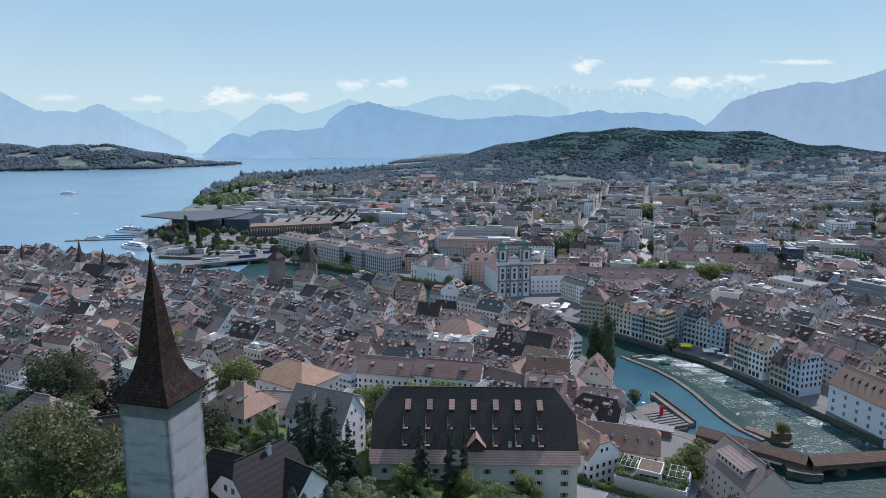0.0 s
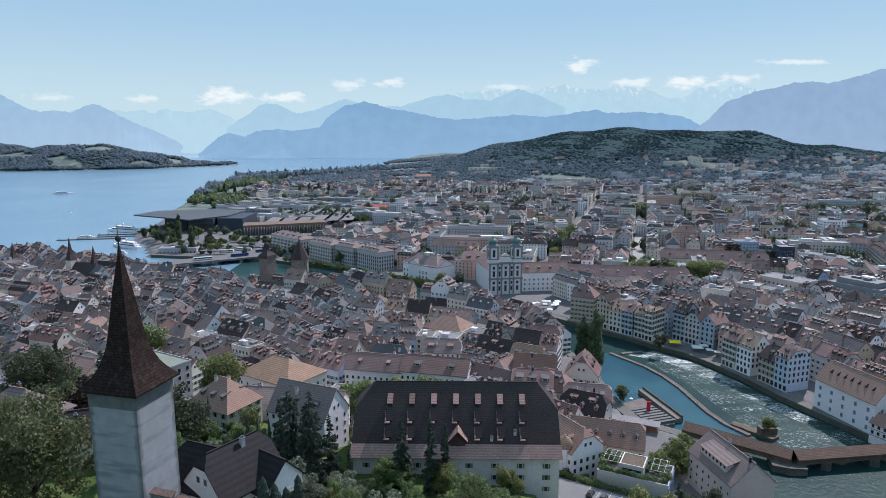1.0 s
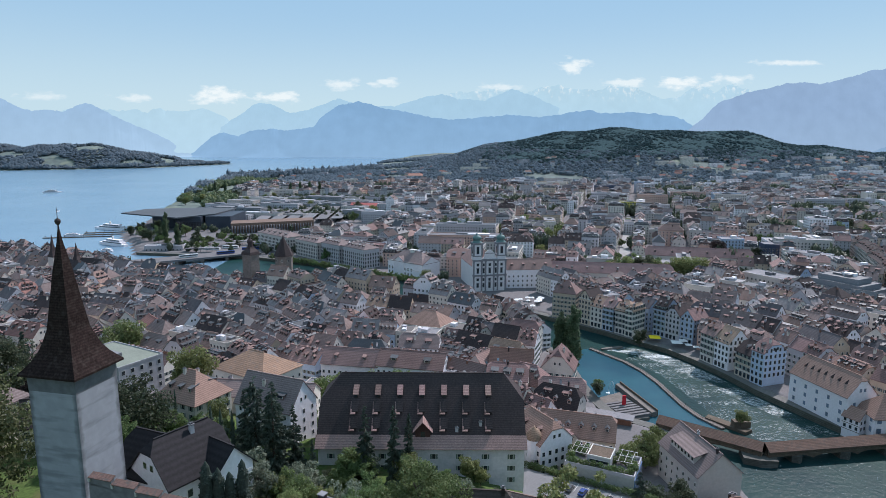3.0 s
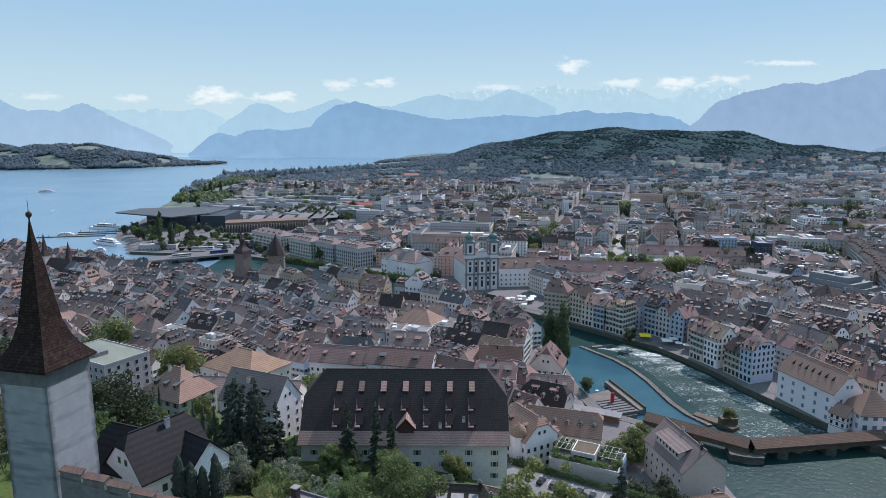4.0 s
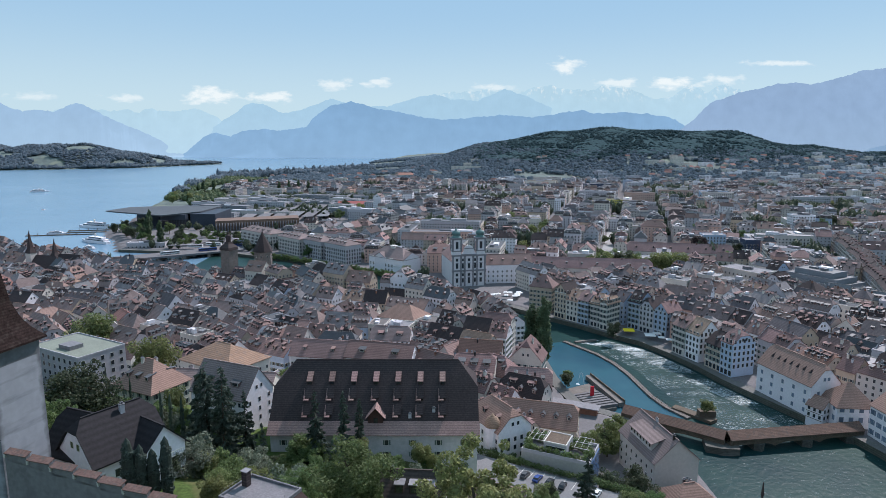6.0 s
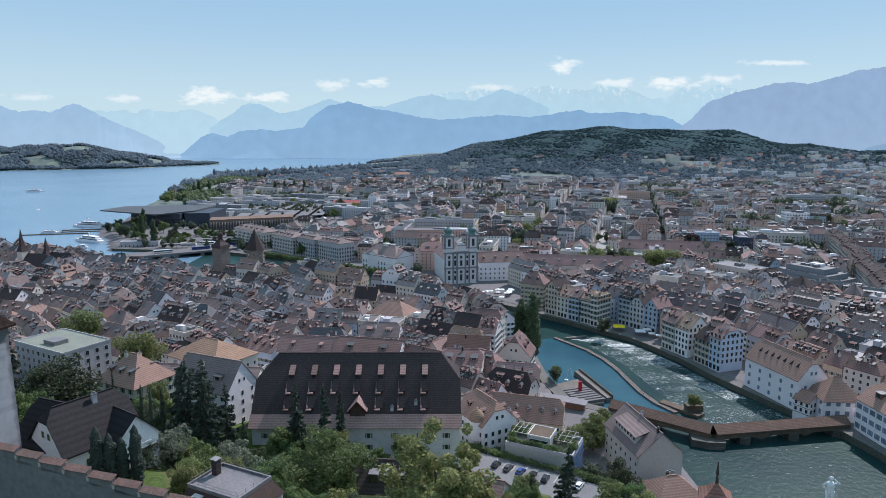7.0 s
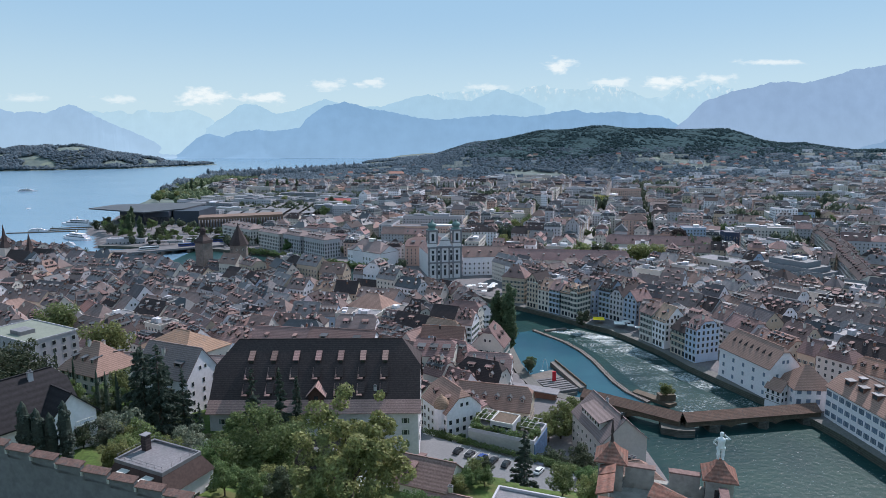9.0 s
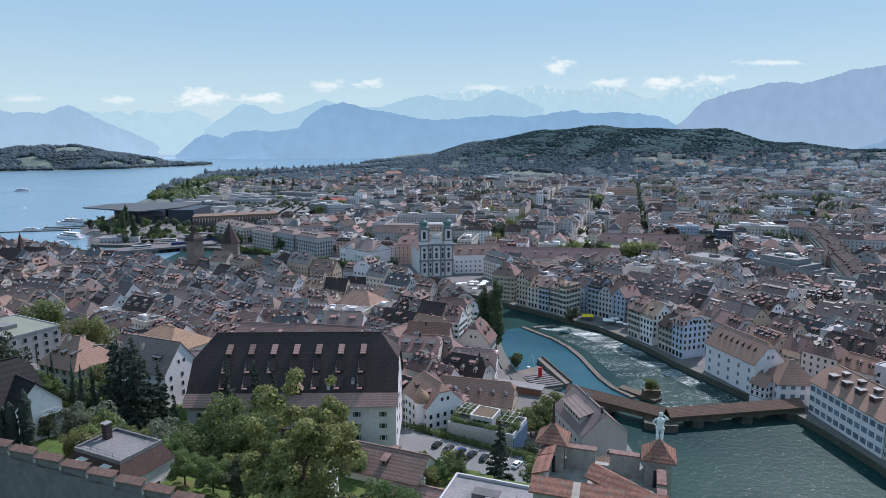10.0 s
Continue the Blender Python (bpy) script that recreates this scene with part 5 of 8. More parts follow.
def turreted_tower():
    h = thing("turreted_tower", pose(65.3, 54.8, 44.6, 0, 0, -19.6), "square grey stone tower with tiled corner turrets and parapets", "tower")
    q, f, H = 6.0, 4.6, 29.2
    WALLG = mat("grey_render", (0.34, 0.325, 0.30), .95, .16, .3, 1.6, .3, stain=(0.25, 0.24, 0.22))
    s = Shape()
    s.box(-q, -f, -12, q, q, H)
    part("wall", s, WALLG, h)
    s = Shape()
    for x0, y0, x1, y1 in ((-q, q - .7, q, q), (q - .7, -f, q, q - .7), (-q, -f, -q + .7, q - .7), (-q + .7, -f, q - .7, -f + .8)):
        s.box(x0, y0, H, x1, y1, H + 1.0)
    part("parapet", s, WALLG, h)
    for x0, y0, x1, y1 in ((-3.9, q - .7, -.9, q), (.6, q - .7, 3.6, q), (q - .7, .4, q, 3.4), (q - .7, -3.0, q, -.6)):
        s = Shape()
        s.box(x0, y0, H + 1.0, x1, y1, H + 2.4)
        s.box(x0 - .1, y0 - .12, H + 2.4, x1 + .1, y1 + .12, H + 2.55, 1)
        part("merlon", s, [WALLG, TILES], h)
    for x0, y0, x1, y1 in ((-q + .2, -f, -2.6, -f + .8), (-1.2, -f, 2.0, -f + .8), (3.2, -f, q - .2, -f + .8), (-q, -1.6, -q + .7, 1.4), (-q, 2.2, -q + .7, 4.2)):
        s = Shape()
        s.box(x0, y0, H + 1.0, x1, y1, H + 2.9)
        m = part("merlon", s, WALLG, h)
        s = Shape()
        s.slab([(x0 - .35, y0 - .5, H + 2.8), (x1 + .35, y0 - .5, H + 2.8), (x1 + .35, y1 + .5, H + 3.5), (x0 - .35, y1 + .5, H + 3.5)] if y1 - y0 < 1 else [(x0 - .5, y0 - .3, H + 2.8), (x1 + .5, y0 - .3, H + 3.4), (x1 + .5, y1 + .3, H + 3.4), (x0 - .5, y1 + .3, H + 2.8)], .16)
        part("cap", s, TILES_OLD, m, "red tile capping")
    s = Shape()
    s.slab([(-1.6, .8, H + 1.9), (4.6, -2.6, H + 1.4), (5.2, -1.2, H + 2.2), (-1.0, 2.3, H + 2.7)], .18)
    s.slab([(-1.0, 2.3, H + 2.7), (5.2, -1.2, H + 2.2), (5.8, .2, H + 1.3), (-.4, 3.8, H + 1.8)], .18)
    part("stair_roof", s, TILES_OLD, h, "small red tiled stair roof")
    s = Shape()
    s.rings([[(-.8, .9, z), (4.8, -2.2, z), (5.4, .1, z), (-.2, 3.4, z)] for z in (H, H + 1.6)])
    part("stair_head", s, WALLG, h)
    for cx, cy, up in ((-q + .6, q - .6, 0), (q - .6, q - .6, -.3)):
        r = 1.3
        s = Shape()
        s.box(cx - r, cy - r, H - 4, cx + r, cy + r, H + 3.3 + up)
        t = part("turret", s, WALLG, h)
        for nx, ny in ((0, -1), (1, 0), (-1, 0)):
            s = Shape()
            window_row(s, cx + nx * r, cy + ny * r, H + .9, nx, ny, .7, 1.7, deep=.01)
            part("opening", s, [TILES_DARK, GLASS, SHUTTER], t)
        s = Shape()
        prof = [(r * 1.42 + .6, H + 3.2 + up), (r * 1.42 + .55, H + 3.35 + up), (r * .95, H + 4.1 + up), (.16, H + 5.05 + up)]
        s.rings([ring4(cx, cy, a_, b_, math.pi / 4) for a_, b_ in prof], bottom=True)
        part("turret_roof", s, TILES_OLD, t, "red tiled pyramid roof")
        s = Shape()
        if cx < 0:
            s.lathe(cx, cy, [(.2, H + 4.9 + up), (.1, H + 5.9 + up), (.18, H + 6.0 + up), (.05, H + 7.5 + up)], 8)
            part("finial", s, TILES_DARK, t)
    return h


turreted_tower()
statue(72.2, 58.1, 78.45, -20)

# ---- houses on the hillside ----
def villa():
    ribbed = mat("ribbed_dark_tiles", (0.027, 0.024, 0.027), .8, .25, .15, 2.0, .5, rows=.95)
    h = house("villa", -36.2, 116.0, 55.0, 14.5, 12.0, 8.4, 6.6, WHITE, ribbed, .32, z=51.6, label="white hillside villa with dark half-hipped tiled roofs and balconies", category="villa", each=True, shutters=0, chimneys=0, over=.9)
    for dx, dy, turn, L, W, H, R, hip in ((4.4, -3.6, -90.0, 12.0, 9.0, 7.6, 4.6, 0.0), (-2.5, 5.6, -78.0, 11.0, 9.5, 7.6, 6.2, .3)):
        part("wing_wall", gable_body(L, W, H, R, hip), WHITE, h, at=pose(dx, dy, 0, 0, 0, turn))
        part("wing_roof", gable_roof(L, W, H, R, hip, .9), ribbed, h, at=pose(dx, dy, 0, 0, 0, turn))
    part("chimney", CHIMNEY[2], None, h, at=pose(1.5, -1.0, 14.4))
    for k in (2.6, 5.4):
        s = Shape()
        s.box(4.6, -10.2, k, 8.2, -8.7, k + .15)
        for u in np.linspace(4.65, 8.15, 9):
            s.box(u - .03, -10.18, k + .15, u + .03, -10.12, k + 1.05)
        s.box(4.6, -10.2, k + 1.0, 8.2, -10.1, k + 1.08)
        part("balcony", s, FRAME, h, "white railed balcony")


villa()


def wall_house():
    """The house just inside the town wall, with a railed flat roof over a brown mansard."""
    h = flat_block("mansard_house", -3.2, 98.6, -27.0, 13.5, 10.5, 5.2, WHITE, GRAVEL, z=50.4, label="white house with brown mansard and railed gravel roof", penthouse=False, mansard=3.0, top=mat('brown_cladding', (0.075, 0.05, 0.045), .8, .2, .3, 2), mwin=False, category="house")
    s = Shape()
    for x0, y0, x1, y1 in ((-5.2, -3.7, 5.2, -3.7), (5.2, -3.7, 5.2, 3.7), (5.2, 3.7, -5.2, 3.7), (-5.2, 3.7, -5.2, -3.7)):
        for z in (8.9, 9.4):
            s.tube((x0, y0, z), (x1, y1, z), .03, .03, 4)
        n = int(math.hypot(x1 - x0, y1 - y0) / 1.5)
        for i in range(n):
            s.tube((x0 + (x1 - x0) * i / n, y0 + (y1 - y0) * i / n, 8.2), (x0 + (x1 - x0) * i / n, y0 + (y1 - y0) * i / n, 9.4), .03, .03, 4)
    part("railing", s, ZINC, h)
    s = Shape()
    s.box(-4.6, 0.5, 8.2, -3.5, 1.6, 11.0)
    s.box(-4.75, .35, 11.0, -3.35, 1.75, 11.15, 1)
    part("chimney", s, [TILES_DARK, ZINC], h)
    for u, v in ((-2.6, -5.0), (3.0, -5.0)):
        s = Shape()
        s.box(u - .7, v - .7, 5.6, u + .7, v + 1.4, 7.4)
        s.box(u - .45, v - .75, 5.9, u + .45, v - .65, 7.1, 1)
        s.slab([(u - .95, v - 1, 7.45), (u + .95, v - 1, 7.45), (u + .95, v + 1.6, 7.65), (u - .95, v + 1.6, 7.65)], .12, 2)
        part("dormer", s, [TILES_DARK, GLASS, FRAME], h)


wall_house()
flat_block("flat_roofed_house", 57.5, 81.0, -22.0, 13.0, 8.0, 9.0, GREYW, GRAVEL, z=49.6, label="low grey house with railed gravel roof and vents", category="house")
def dormered_house():
    h = house("brown_ribbed_house", 22.3, 121.0, -6.0, 13.0, 9.0, 15.0, 4.2, WHITE, mat("brown_ribbed_tiles", (0.075, 0.058, 0.052), .8, .25, .2, 2.0, .5, rows=.6), .25, z=31.0, label="tall white house with dark brown ribbed roof and box dormers", chimneys=0, each=True, over=.7)
    for u, w in ((-2.6, .9), (.6, 1.1), (3.9, .8)):
        s = Shape()
        s.box(u - w, -3.6, 15.6, u + w, -.8, 18.0)
        s.box(u - w * .7, -3.66, 16.3, u + w * .7, -3.58, 17.6, 1)
        s.box(u - w - .2, -3.9, 18.0, u + w + .2, -.6, 18.2, 2)
        part("box_dormer", s, [TILES_DARK, GLASS, ZINC], h, "dark box dormer")
    for u in (-4.6, 5.2):
        part("chimney", CHIMNEY[3], None, h, at=pose(u, -.6, 18.9))


dormered_house()
house("tiled_house", 39.5, 143.0, -24.0, 20.0, 11.0, 5.5, 4.2, CREAM, TILES, 0.0, z=25.0, label="long cream house with brown ribbed tile roof", each=True, dormers=1, kind=2)
house("ribbed_roof_annex", 46.5, 134.0, -24.0, 12.0, 9.0, 4.0, 3.0, CREAM, TILES, 0.0, z=23.0, label="low annex with a grey ribbed tile roof", chimneys=1)
house("red_roofed_shed", 47.5, 79.5, -22.0, 9.0, 7.0, 3.6, 2.2, CREAM, TILES_RED, 0.0, z=52.0, label="low shed with a red tiled roof", category="shed", chimneys=0)
house("yellow_villa", -71.0, 210.0, -28.0, 19.0, 16.0, 12.5, 8.0, CREAM, TILES_WARM, 1.0, z=23.0, label="cream mansion with steep hipped brown roof and dormers", pane=(1.0, 1.7), category="villa", gap=3.4, dormers=3, kind=3, chimneys=2, each=True, shutters=1)
flat_block("white_block", -113.0, 241.0, -30.0, 31.0, 19.0, 13.5, GREYW, mat("mossy_gravel", (0.22, 0.24, 0.20), .95, .2, .2, 3, .2), z=25.0, label="white four-storey block with green-grey flat roof and parapet", gap=3.2)
house("terracotta_hall", -68.0, 278.0, -33.0, 32.0, 24.0, 12.0, 7.0, CREAM, mat("terracotta_tiles", (0.34, 0.215, 0.15), .85, .3, .2, 2.5, .3, rows=.5, stain=(0.27, 0.19, 0.15)), 1.0, z=8.0, label="cream hall with a broad terracotta hipped roof", category="hall", gap=4, chimneys=2, each=True, sides=(1, 0, 1, 1))
house("gabled_house", -38.6, 195.4, -25.0, 22.0, 13.5, 13.0, 8.0, WHITE, TILES_GREY, 0.0, z=26.0, label="white gabled house with brown roof, ivy on its wall", pane=(.85, 1.3), gap=4.4, dormers=2, kind=5, chimneys=1, each=True)
house("long_low_house", -50.0, 221.0, -8.0, 40.0, 11.0, 9.0, 4.0, CREAM, TILES_GREY, 0.0, z=22.0, label="long low house with a brown tiled roof", gap=3.4, chimneys=3)
house("hipped_house", -93.0, 139.0, -18.0, 17.0, 13.0, 6.0, 5.5, CREAM, TILES_GREY, 1.0, z=57.0, label="cream house with hipped brown ribbed roof", gap=3.2, chimneys=1, lights=1, each=True)
house("brown_roofed_house", -74.0, 137.0, 20.0, 12.0, 9.0, 7.0, 4.5, CREAM, TILES_DARK, 0.0, z=53.0, label="cream house with dark ribbed tile roof", chimneys=2, each=True)
flat_block("pale_block", -128.0, 190.0, -20.0, 14.0, 11.0, 11.0, GREYW, GRAVEL, z=40.0, label="pale grey flat-roofed block among trees", gap=3.2)
house("ochre_house", -150.0, 262.0, -25.0, 20.0, 12.0, 9.0, 4.0, OCHRE, TILES, .3, z=20.0, label="ochre house with a brown tiled roof", chimneys=1)


def bridge_house():
    h = house("gable_house", 103.8, 200.0, 99.6, 24.5, 15.5, 11.5, 7.0, SAND, TILES_GREY, 0.0, z=4.0, label="plain beige gabled house with grey roof by the bridge", gap=3.4, chimneys=0, each=True, end_windows=False, sides=(1, 1, 0, 0), pane=(.8, 1.2))
    s = Shape()
    s.box(-7.0, 2.3, 13.0, 7.5, 6.4, 15.6)
    s.slab([(-7.6, 1.4, 17.3), (-7.6, 6.9, 15.6), (8.1, 6.9, 15.6), (8.1, 1.4, 17.3)][::-1], .2, 1)
    part("shed_dormer", s, [SAND, TILES_GREY], h)
    w = Shape()
    for u in np.linspace(-6, 6.5, 7):
        window_row(w, u, 6.4, 14.5, 0, 1, 1.0, 1.1)
    tagged(part("windows", w, [FRAME, GLASS, SHUTTER], h), kind="stuff")
    part("chimney", CHIMNEY[3], None, h, at=pose(-10.5, .6, 18.3))
    part("chimney", CHIMNEY[2], None, h, at=pose(2.0, -.4, 18.6))


bridge_house()
house("low_riverside_house", 104.5, 175.0, 10.0, 14.0, 11.0, 6.0, 4.2, SAND, TILES_WARM, 1.0, z=5.0, label="sandy house with low hipped tiled roof by the river", chimneys=3, each=True)


def terrace_building():
    """A white modern house with planted roof terraces."""
    h = thing("terrace_house", pose(67.0, 190.0, 10.6, 0, 0, -27), "white modern house with planted roof terraces and pergola", "house")
    s = Shape()
    s.box(-10, -6.5, -5, 12, 7, 8.6)
    # the front's shade is put into this greyer wall colour
    part("wall", s, mat("shaded_concrete", (0.42, 0.41, 0.39), .9, .1, .2, 1.5, .1), h)
    s = Shape()
    s.box(-9.6, -6.1, 8.6, 11.6, 6.6, 8.75)
    part("terrace", s, PAVING, h)
    s = Shape()
    for x0, y0, x1, y1 in ((-10, -6.5, 12, -6.15), (-10, 6.65, 12, 7), (-10, -6.15, -9.65, 6.65), (11.65, -6.15, 12, 6.65)):
        s.box(x0, y0, 8.6, x1, y1, 9.7)
    part("parapet", s, GREYW, h)
    s = Shape()
    s.box(-3.5, -3.8, 8.75, 4.0, 4.2, 12.0)
    t = part("penthouse", s, GREYW, h)
    s = Shape()
    s.box(-3.2, -3.5, 12.0, 3.7, 3.9, 12.12)
    part("roof", s, mat("brown_gravel", (0.14, 0.105, 0.08), .95, .3, .3, 3, .3), t, "brown planted roof")
    s = Shape()
    for x0, y0, x1, y1 in ((-3.5, -3.8, 4, -3.5), (-3.5, 3.9, 4, 4.2), (-3.5, -3.5, -3.2, 3.9), (3.7, -3.5, 4, 3.9)):
        s.box(x0, y0, 12, x1, y1, 12.35)
    part("rim", s, FRAME, t)
    s = Shape()
    window_row(s, .5, -3.8, 10.6, 0, -1, 6.0, .8)
    part("window", s, [FRAME, GLASS, SHUTTER], t)
    bars = [("pergola_rafter", (u - .04, -2, 11.4, u + .04, 6.4, 11.5)) for u in (-9.2, -7.6, -6, -4.4, 6, 8, 10)]
    bars += [("pergola_beam", (x0, v - .06, 11.28, x1, v + .06, 11.4)) for v in (-1.9, 2.2, 6.2) for x0, x1 in ((-9.4, -3.5), (5.4, 10.8))]
    bars += [("pergola_post", (u - .06, v - .06, 8.7, u + .06, v + .06, 11.3)) for u, v in ((-9.3, -1.9), (-9.3, 6.2), (-3.8, 6.2), (10.6, -1.9), (10.6, 6.2))]
    for word, bar in bars:
        s = Shape()
        s.box(*bar)
        part(word, s, FRAME, h, "white painted pergola bar")
    s = Shape()
    s.box(12.0, -6.5, -5, 12.25, 7, 8.4)
    part("glazed_side", s, mat("blue_glazing", (0.10, 0.17, 0.30), .2, .3, .8, 3, spec=.7), h, "blue glazed side wall")
    for u, v, w, d in ((-3, -5.2, 5, 1.6), (3, -5.4, 5, 1.6), (-9, -2, 2, 2), (-8.5, 3, 4, 2), (6, 1, 4, 2), (10.5, -2, 2, 2), (0, 5.6, 6, 2), (-8, -5, 3, 1.6), (8, -4.8, 5, 1.8), (7.5, 4.6, 6, 2.4), (-6.5, 4.8, 5, 2), (-6.5, 2.0, 5, 2), (9, 1, 4, 2)):
        t2 = leaves([(u + rng.uniform(-w, w) / 2, v + rng.uniform(-.5, .5), 9.8 + rng.uniform(-.3, .8)) for _ in range(9)], [rng.uniform(.7, 1.3) for _ in range(9)], 600, .28, int(abs(u * 10)))
        part("planting", t2, LEAF, h, "green roof planting")


terrace_building()


def onion_house():
    h = house("turret_house", 50.5, 206.5, -62.0, 17.0, 13.5, 11.5, 6.5, WHITE, TILES_WARM, .35, z=10.5, label="white house with brown roof and a domed corner turret", dormers=2, kind=0, chimneys=1, each=True)
    s = Shape()
    s.lathe(4.5, -6.6, [(2.3, -3), (2.3, 12.5)], 12)
    t = part("turret", s, WHITE, h)
    s = Shape()
    s.lathe(4.5, -6.6, [(2.7, 12.4), (2.75, 13.0), (2.5, 14.2), (1.7, 15.4), (.6, 16.1), (.1, 17.0)], 14)
    part("dome", s, TILES_LIGHT, t, "round tiled dome", smooth=True)


onion_house()
house("mansard_row", 67.0, 226.0, -18.0, 30.0, 13.0, 7.5, 6.5, OCHRE, TILES_WARM, .3, z=6.0, label="ochre row house with brown mansard roof and many dormers", dormers=6, kind=1, chimneys=2, each=True)
house("white_riverside_house", 69.0, 262.0, -12.0, 20.0, 13.0, 10.5, 6.0, WHITE, TILES, .3, z=3.5, label="white house with cluttered roof terrace by the mill race", dormers=3, kind=3, chimneys=2, each=True)
house("cream_townhouse", 46.0, 268.0, -12.0, 18.0, 15.0, 15.0, 5.0, CREAM, TILES, 0.3, z=4.5, label="cream townhouse with a railed roof terrace", dormers=3, kind=5, chimneys=2, each=True)
house("red_roofed_townhouse", 50.0, 288.0, -12.0, 20.0, 13.0, 14.0, 7.0, SAND, TILES_RED, 0.0, z=3.5, label="sandy townhouse with a large red tiled roof", dormers=0, lights=3, chimneys=1)
house("grey_gabled_townhouse", 72.5, 286.0, 70.0, 14.0, 15.0, 14.0, 8.5, CREAM, TILES, 0.3, z=3.5, label="cream shuttered townhouse with a grey-brown roof", dormers=2, kind=0, chimneys=1, shutters=1)
house("white_town_block", 3.0, 285.0, -14.0, 32.0, 15.0, 14.0, 5.5, WHITE, TILES, 0.0, z=5.0, label="white office house with brown roof and large dormer", dormers=2, kind=5, chimneys=2, shutters=0)
house("long_white_house", -26.0, 291.0, -12.0, 28.0, 13.0, 12.0, 6.0, WHITE, TILES, 0.0, z=6.0, label="long white house with plain brown roof", dormers=2, kind=2, chimneys=1)

# ---- river works ----
def weir():
    h = thing("weir", pose(0, 0, 0), "long curved needle weir with a timber walkway", "weir")
    pts = [(105.5, 359), (111, 349.5), (119, 336), (124.2, 321), (127.0, 305), (128.0, 290), (129.0, 276), (131.5, 264), (137, 252.5)]
    for (a, b) in zip(pts, pts[1:]):
        a, b = Vector(a), Vector(b)
        d = (b - a).normalized()
        n = Vector((-d.y, d.x))
        s = Shape()
        s.rings([[(*(a - n * 1.1), z), (*(b - n * 1.1), z), (*(b + n * 1.1), z), (*(a + n * 1.1), z)] for z in (-2, .75)])
        w = part("wall", s, STONE, h)
        s = Shape()
        for e in (-1, 1):
            s.tube((*(a + n * e), 1.7), (*(b + n * e), 1.7), .05, .05, 4)
            for i in range(5):
                p = a + (b - a) * i / 5 + n * e
                s.tube((*p, .7), (*p, 1.7), .05, .05, 4)
        part("railing", s, WOOD, w)
    s = Shape()
    s.rings([[(112, 356.2, z), (125.5, 360.2, z), (125, 362.2, z), (111.5, 358.2, z)] for z in (-2, .9)])
    part("spillway_wall", s, ASHLAR, h)
    s = Shape()
    s.rings([[(133, 262, z), (144, 247, z), (148, 249.5, z), (136, 265, z)] for z in (-2, 1.3)])
    part("timber_apron", s, WOOD, h, "pale timber apron")
    s = Shape()
    s.box(141, 251, 1.3, 148, 254.5, 4.0)
    part("sluice_house", s, WOOD, h)


weir()


def foam_mat(name, lo, hi):
    m = bpy.data.materials.new(name)
    m.use_nodes = True
    n, l = m.node_tree.nodes, m.node_tree.links
    b = n["Principled BSDF"]
    b.inputs["Base Color"].default_value, b.inputs["Roughness"].default_value = (.75, .80, .80, 1), .9
    tc = n.new("ShaderNodeTexCoord")
    mp = n.new("ShaderNodeMapping")
    mp.inputs["Rotation"].default_value = (0, 0, radians(66))
    mp.inputs["Scale"].default_value = (.28, 1.5, 1)
    l.new(tc.outputs["Object"], mp.inputs["Vector"])
    prod = None
    for sc, lo, hi in ((.10, .40, .58), (1.9, lo, hi)):
        t = n.new("ShaderNodeTexNoise")
        t.inputs["Scale"].default_value, t.inputs["Detail"].default_value, t.inputs["Roughness"].default_value = sc, 7.0, .72
        l.new(mp.outputs[0], t.inputs["Vector"])
        r = n.new("ShaderNodeMapRange")
        r.inputs[1].default_value, r.inputs[2].default_value = lo, hi
        l.new(t.outputs["Fac"], r.inputs[0])
        if prod is None:
            prod = r.outputs[0]
        else:
            x = n.new("ShaderNodeMath")
            x.operation = "MULTIPLY"
            l.new(prod, x.inputs[0])
            l.new(r.outputs[0], x.inputs[1])
            prod = x.outputs[0]
    l.new(prod, b.inputs["Alpha"])
    return m


for name, pts, lo, hi, label in (
        ("rapids_spill", [(122, 362.5), (132, 360), (148, 345), (150, 340), (141, 333), (131, 347), (115, 356)], .40, .56, "dense white foam where the weir spills"),
        ("rapids_quay", [(150, 342), (161, 314), (167, 291), (173, 274), (180, 257), (168, 262), (157, 288), (148, 312), (139, 335)], .47, .58, "white foaming rapids along the quay"),
        ("rapids_mid", [(131, 349), (141, 331), (148, 312), (156, 288), (163, 268), (179, 258), (186, 241), (152, 232), (140, 262), (136, 290), (132, 318), (122, 342)], .535, .62, "broken ripples of foam below the weir"),
        ("rapids_low", [(126, 218), (150, 224), (193, 226), (196, 205), (194, 70), (124, 70), (124, 190)], .615, .68, "streaks of foam on the fast river")):
    s = Shape()
    up = sum(a[0] * b[1] - b[0] * a[1] for a, b in zip(pts, pts[1:] + pts[:1])) > 0
    s.face([(x, y, .06) for x, y in (pts if up else pts[::-1])])
    tagged(part(name, s, foam_mat("foam_" + name, lo, hi)), label, "rapids", kind="structure")


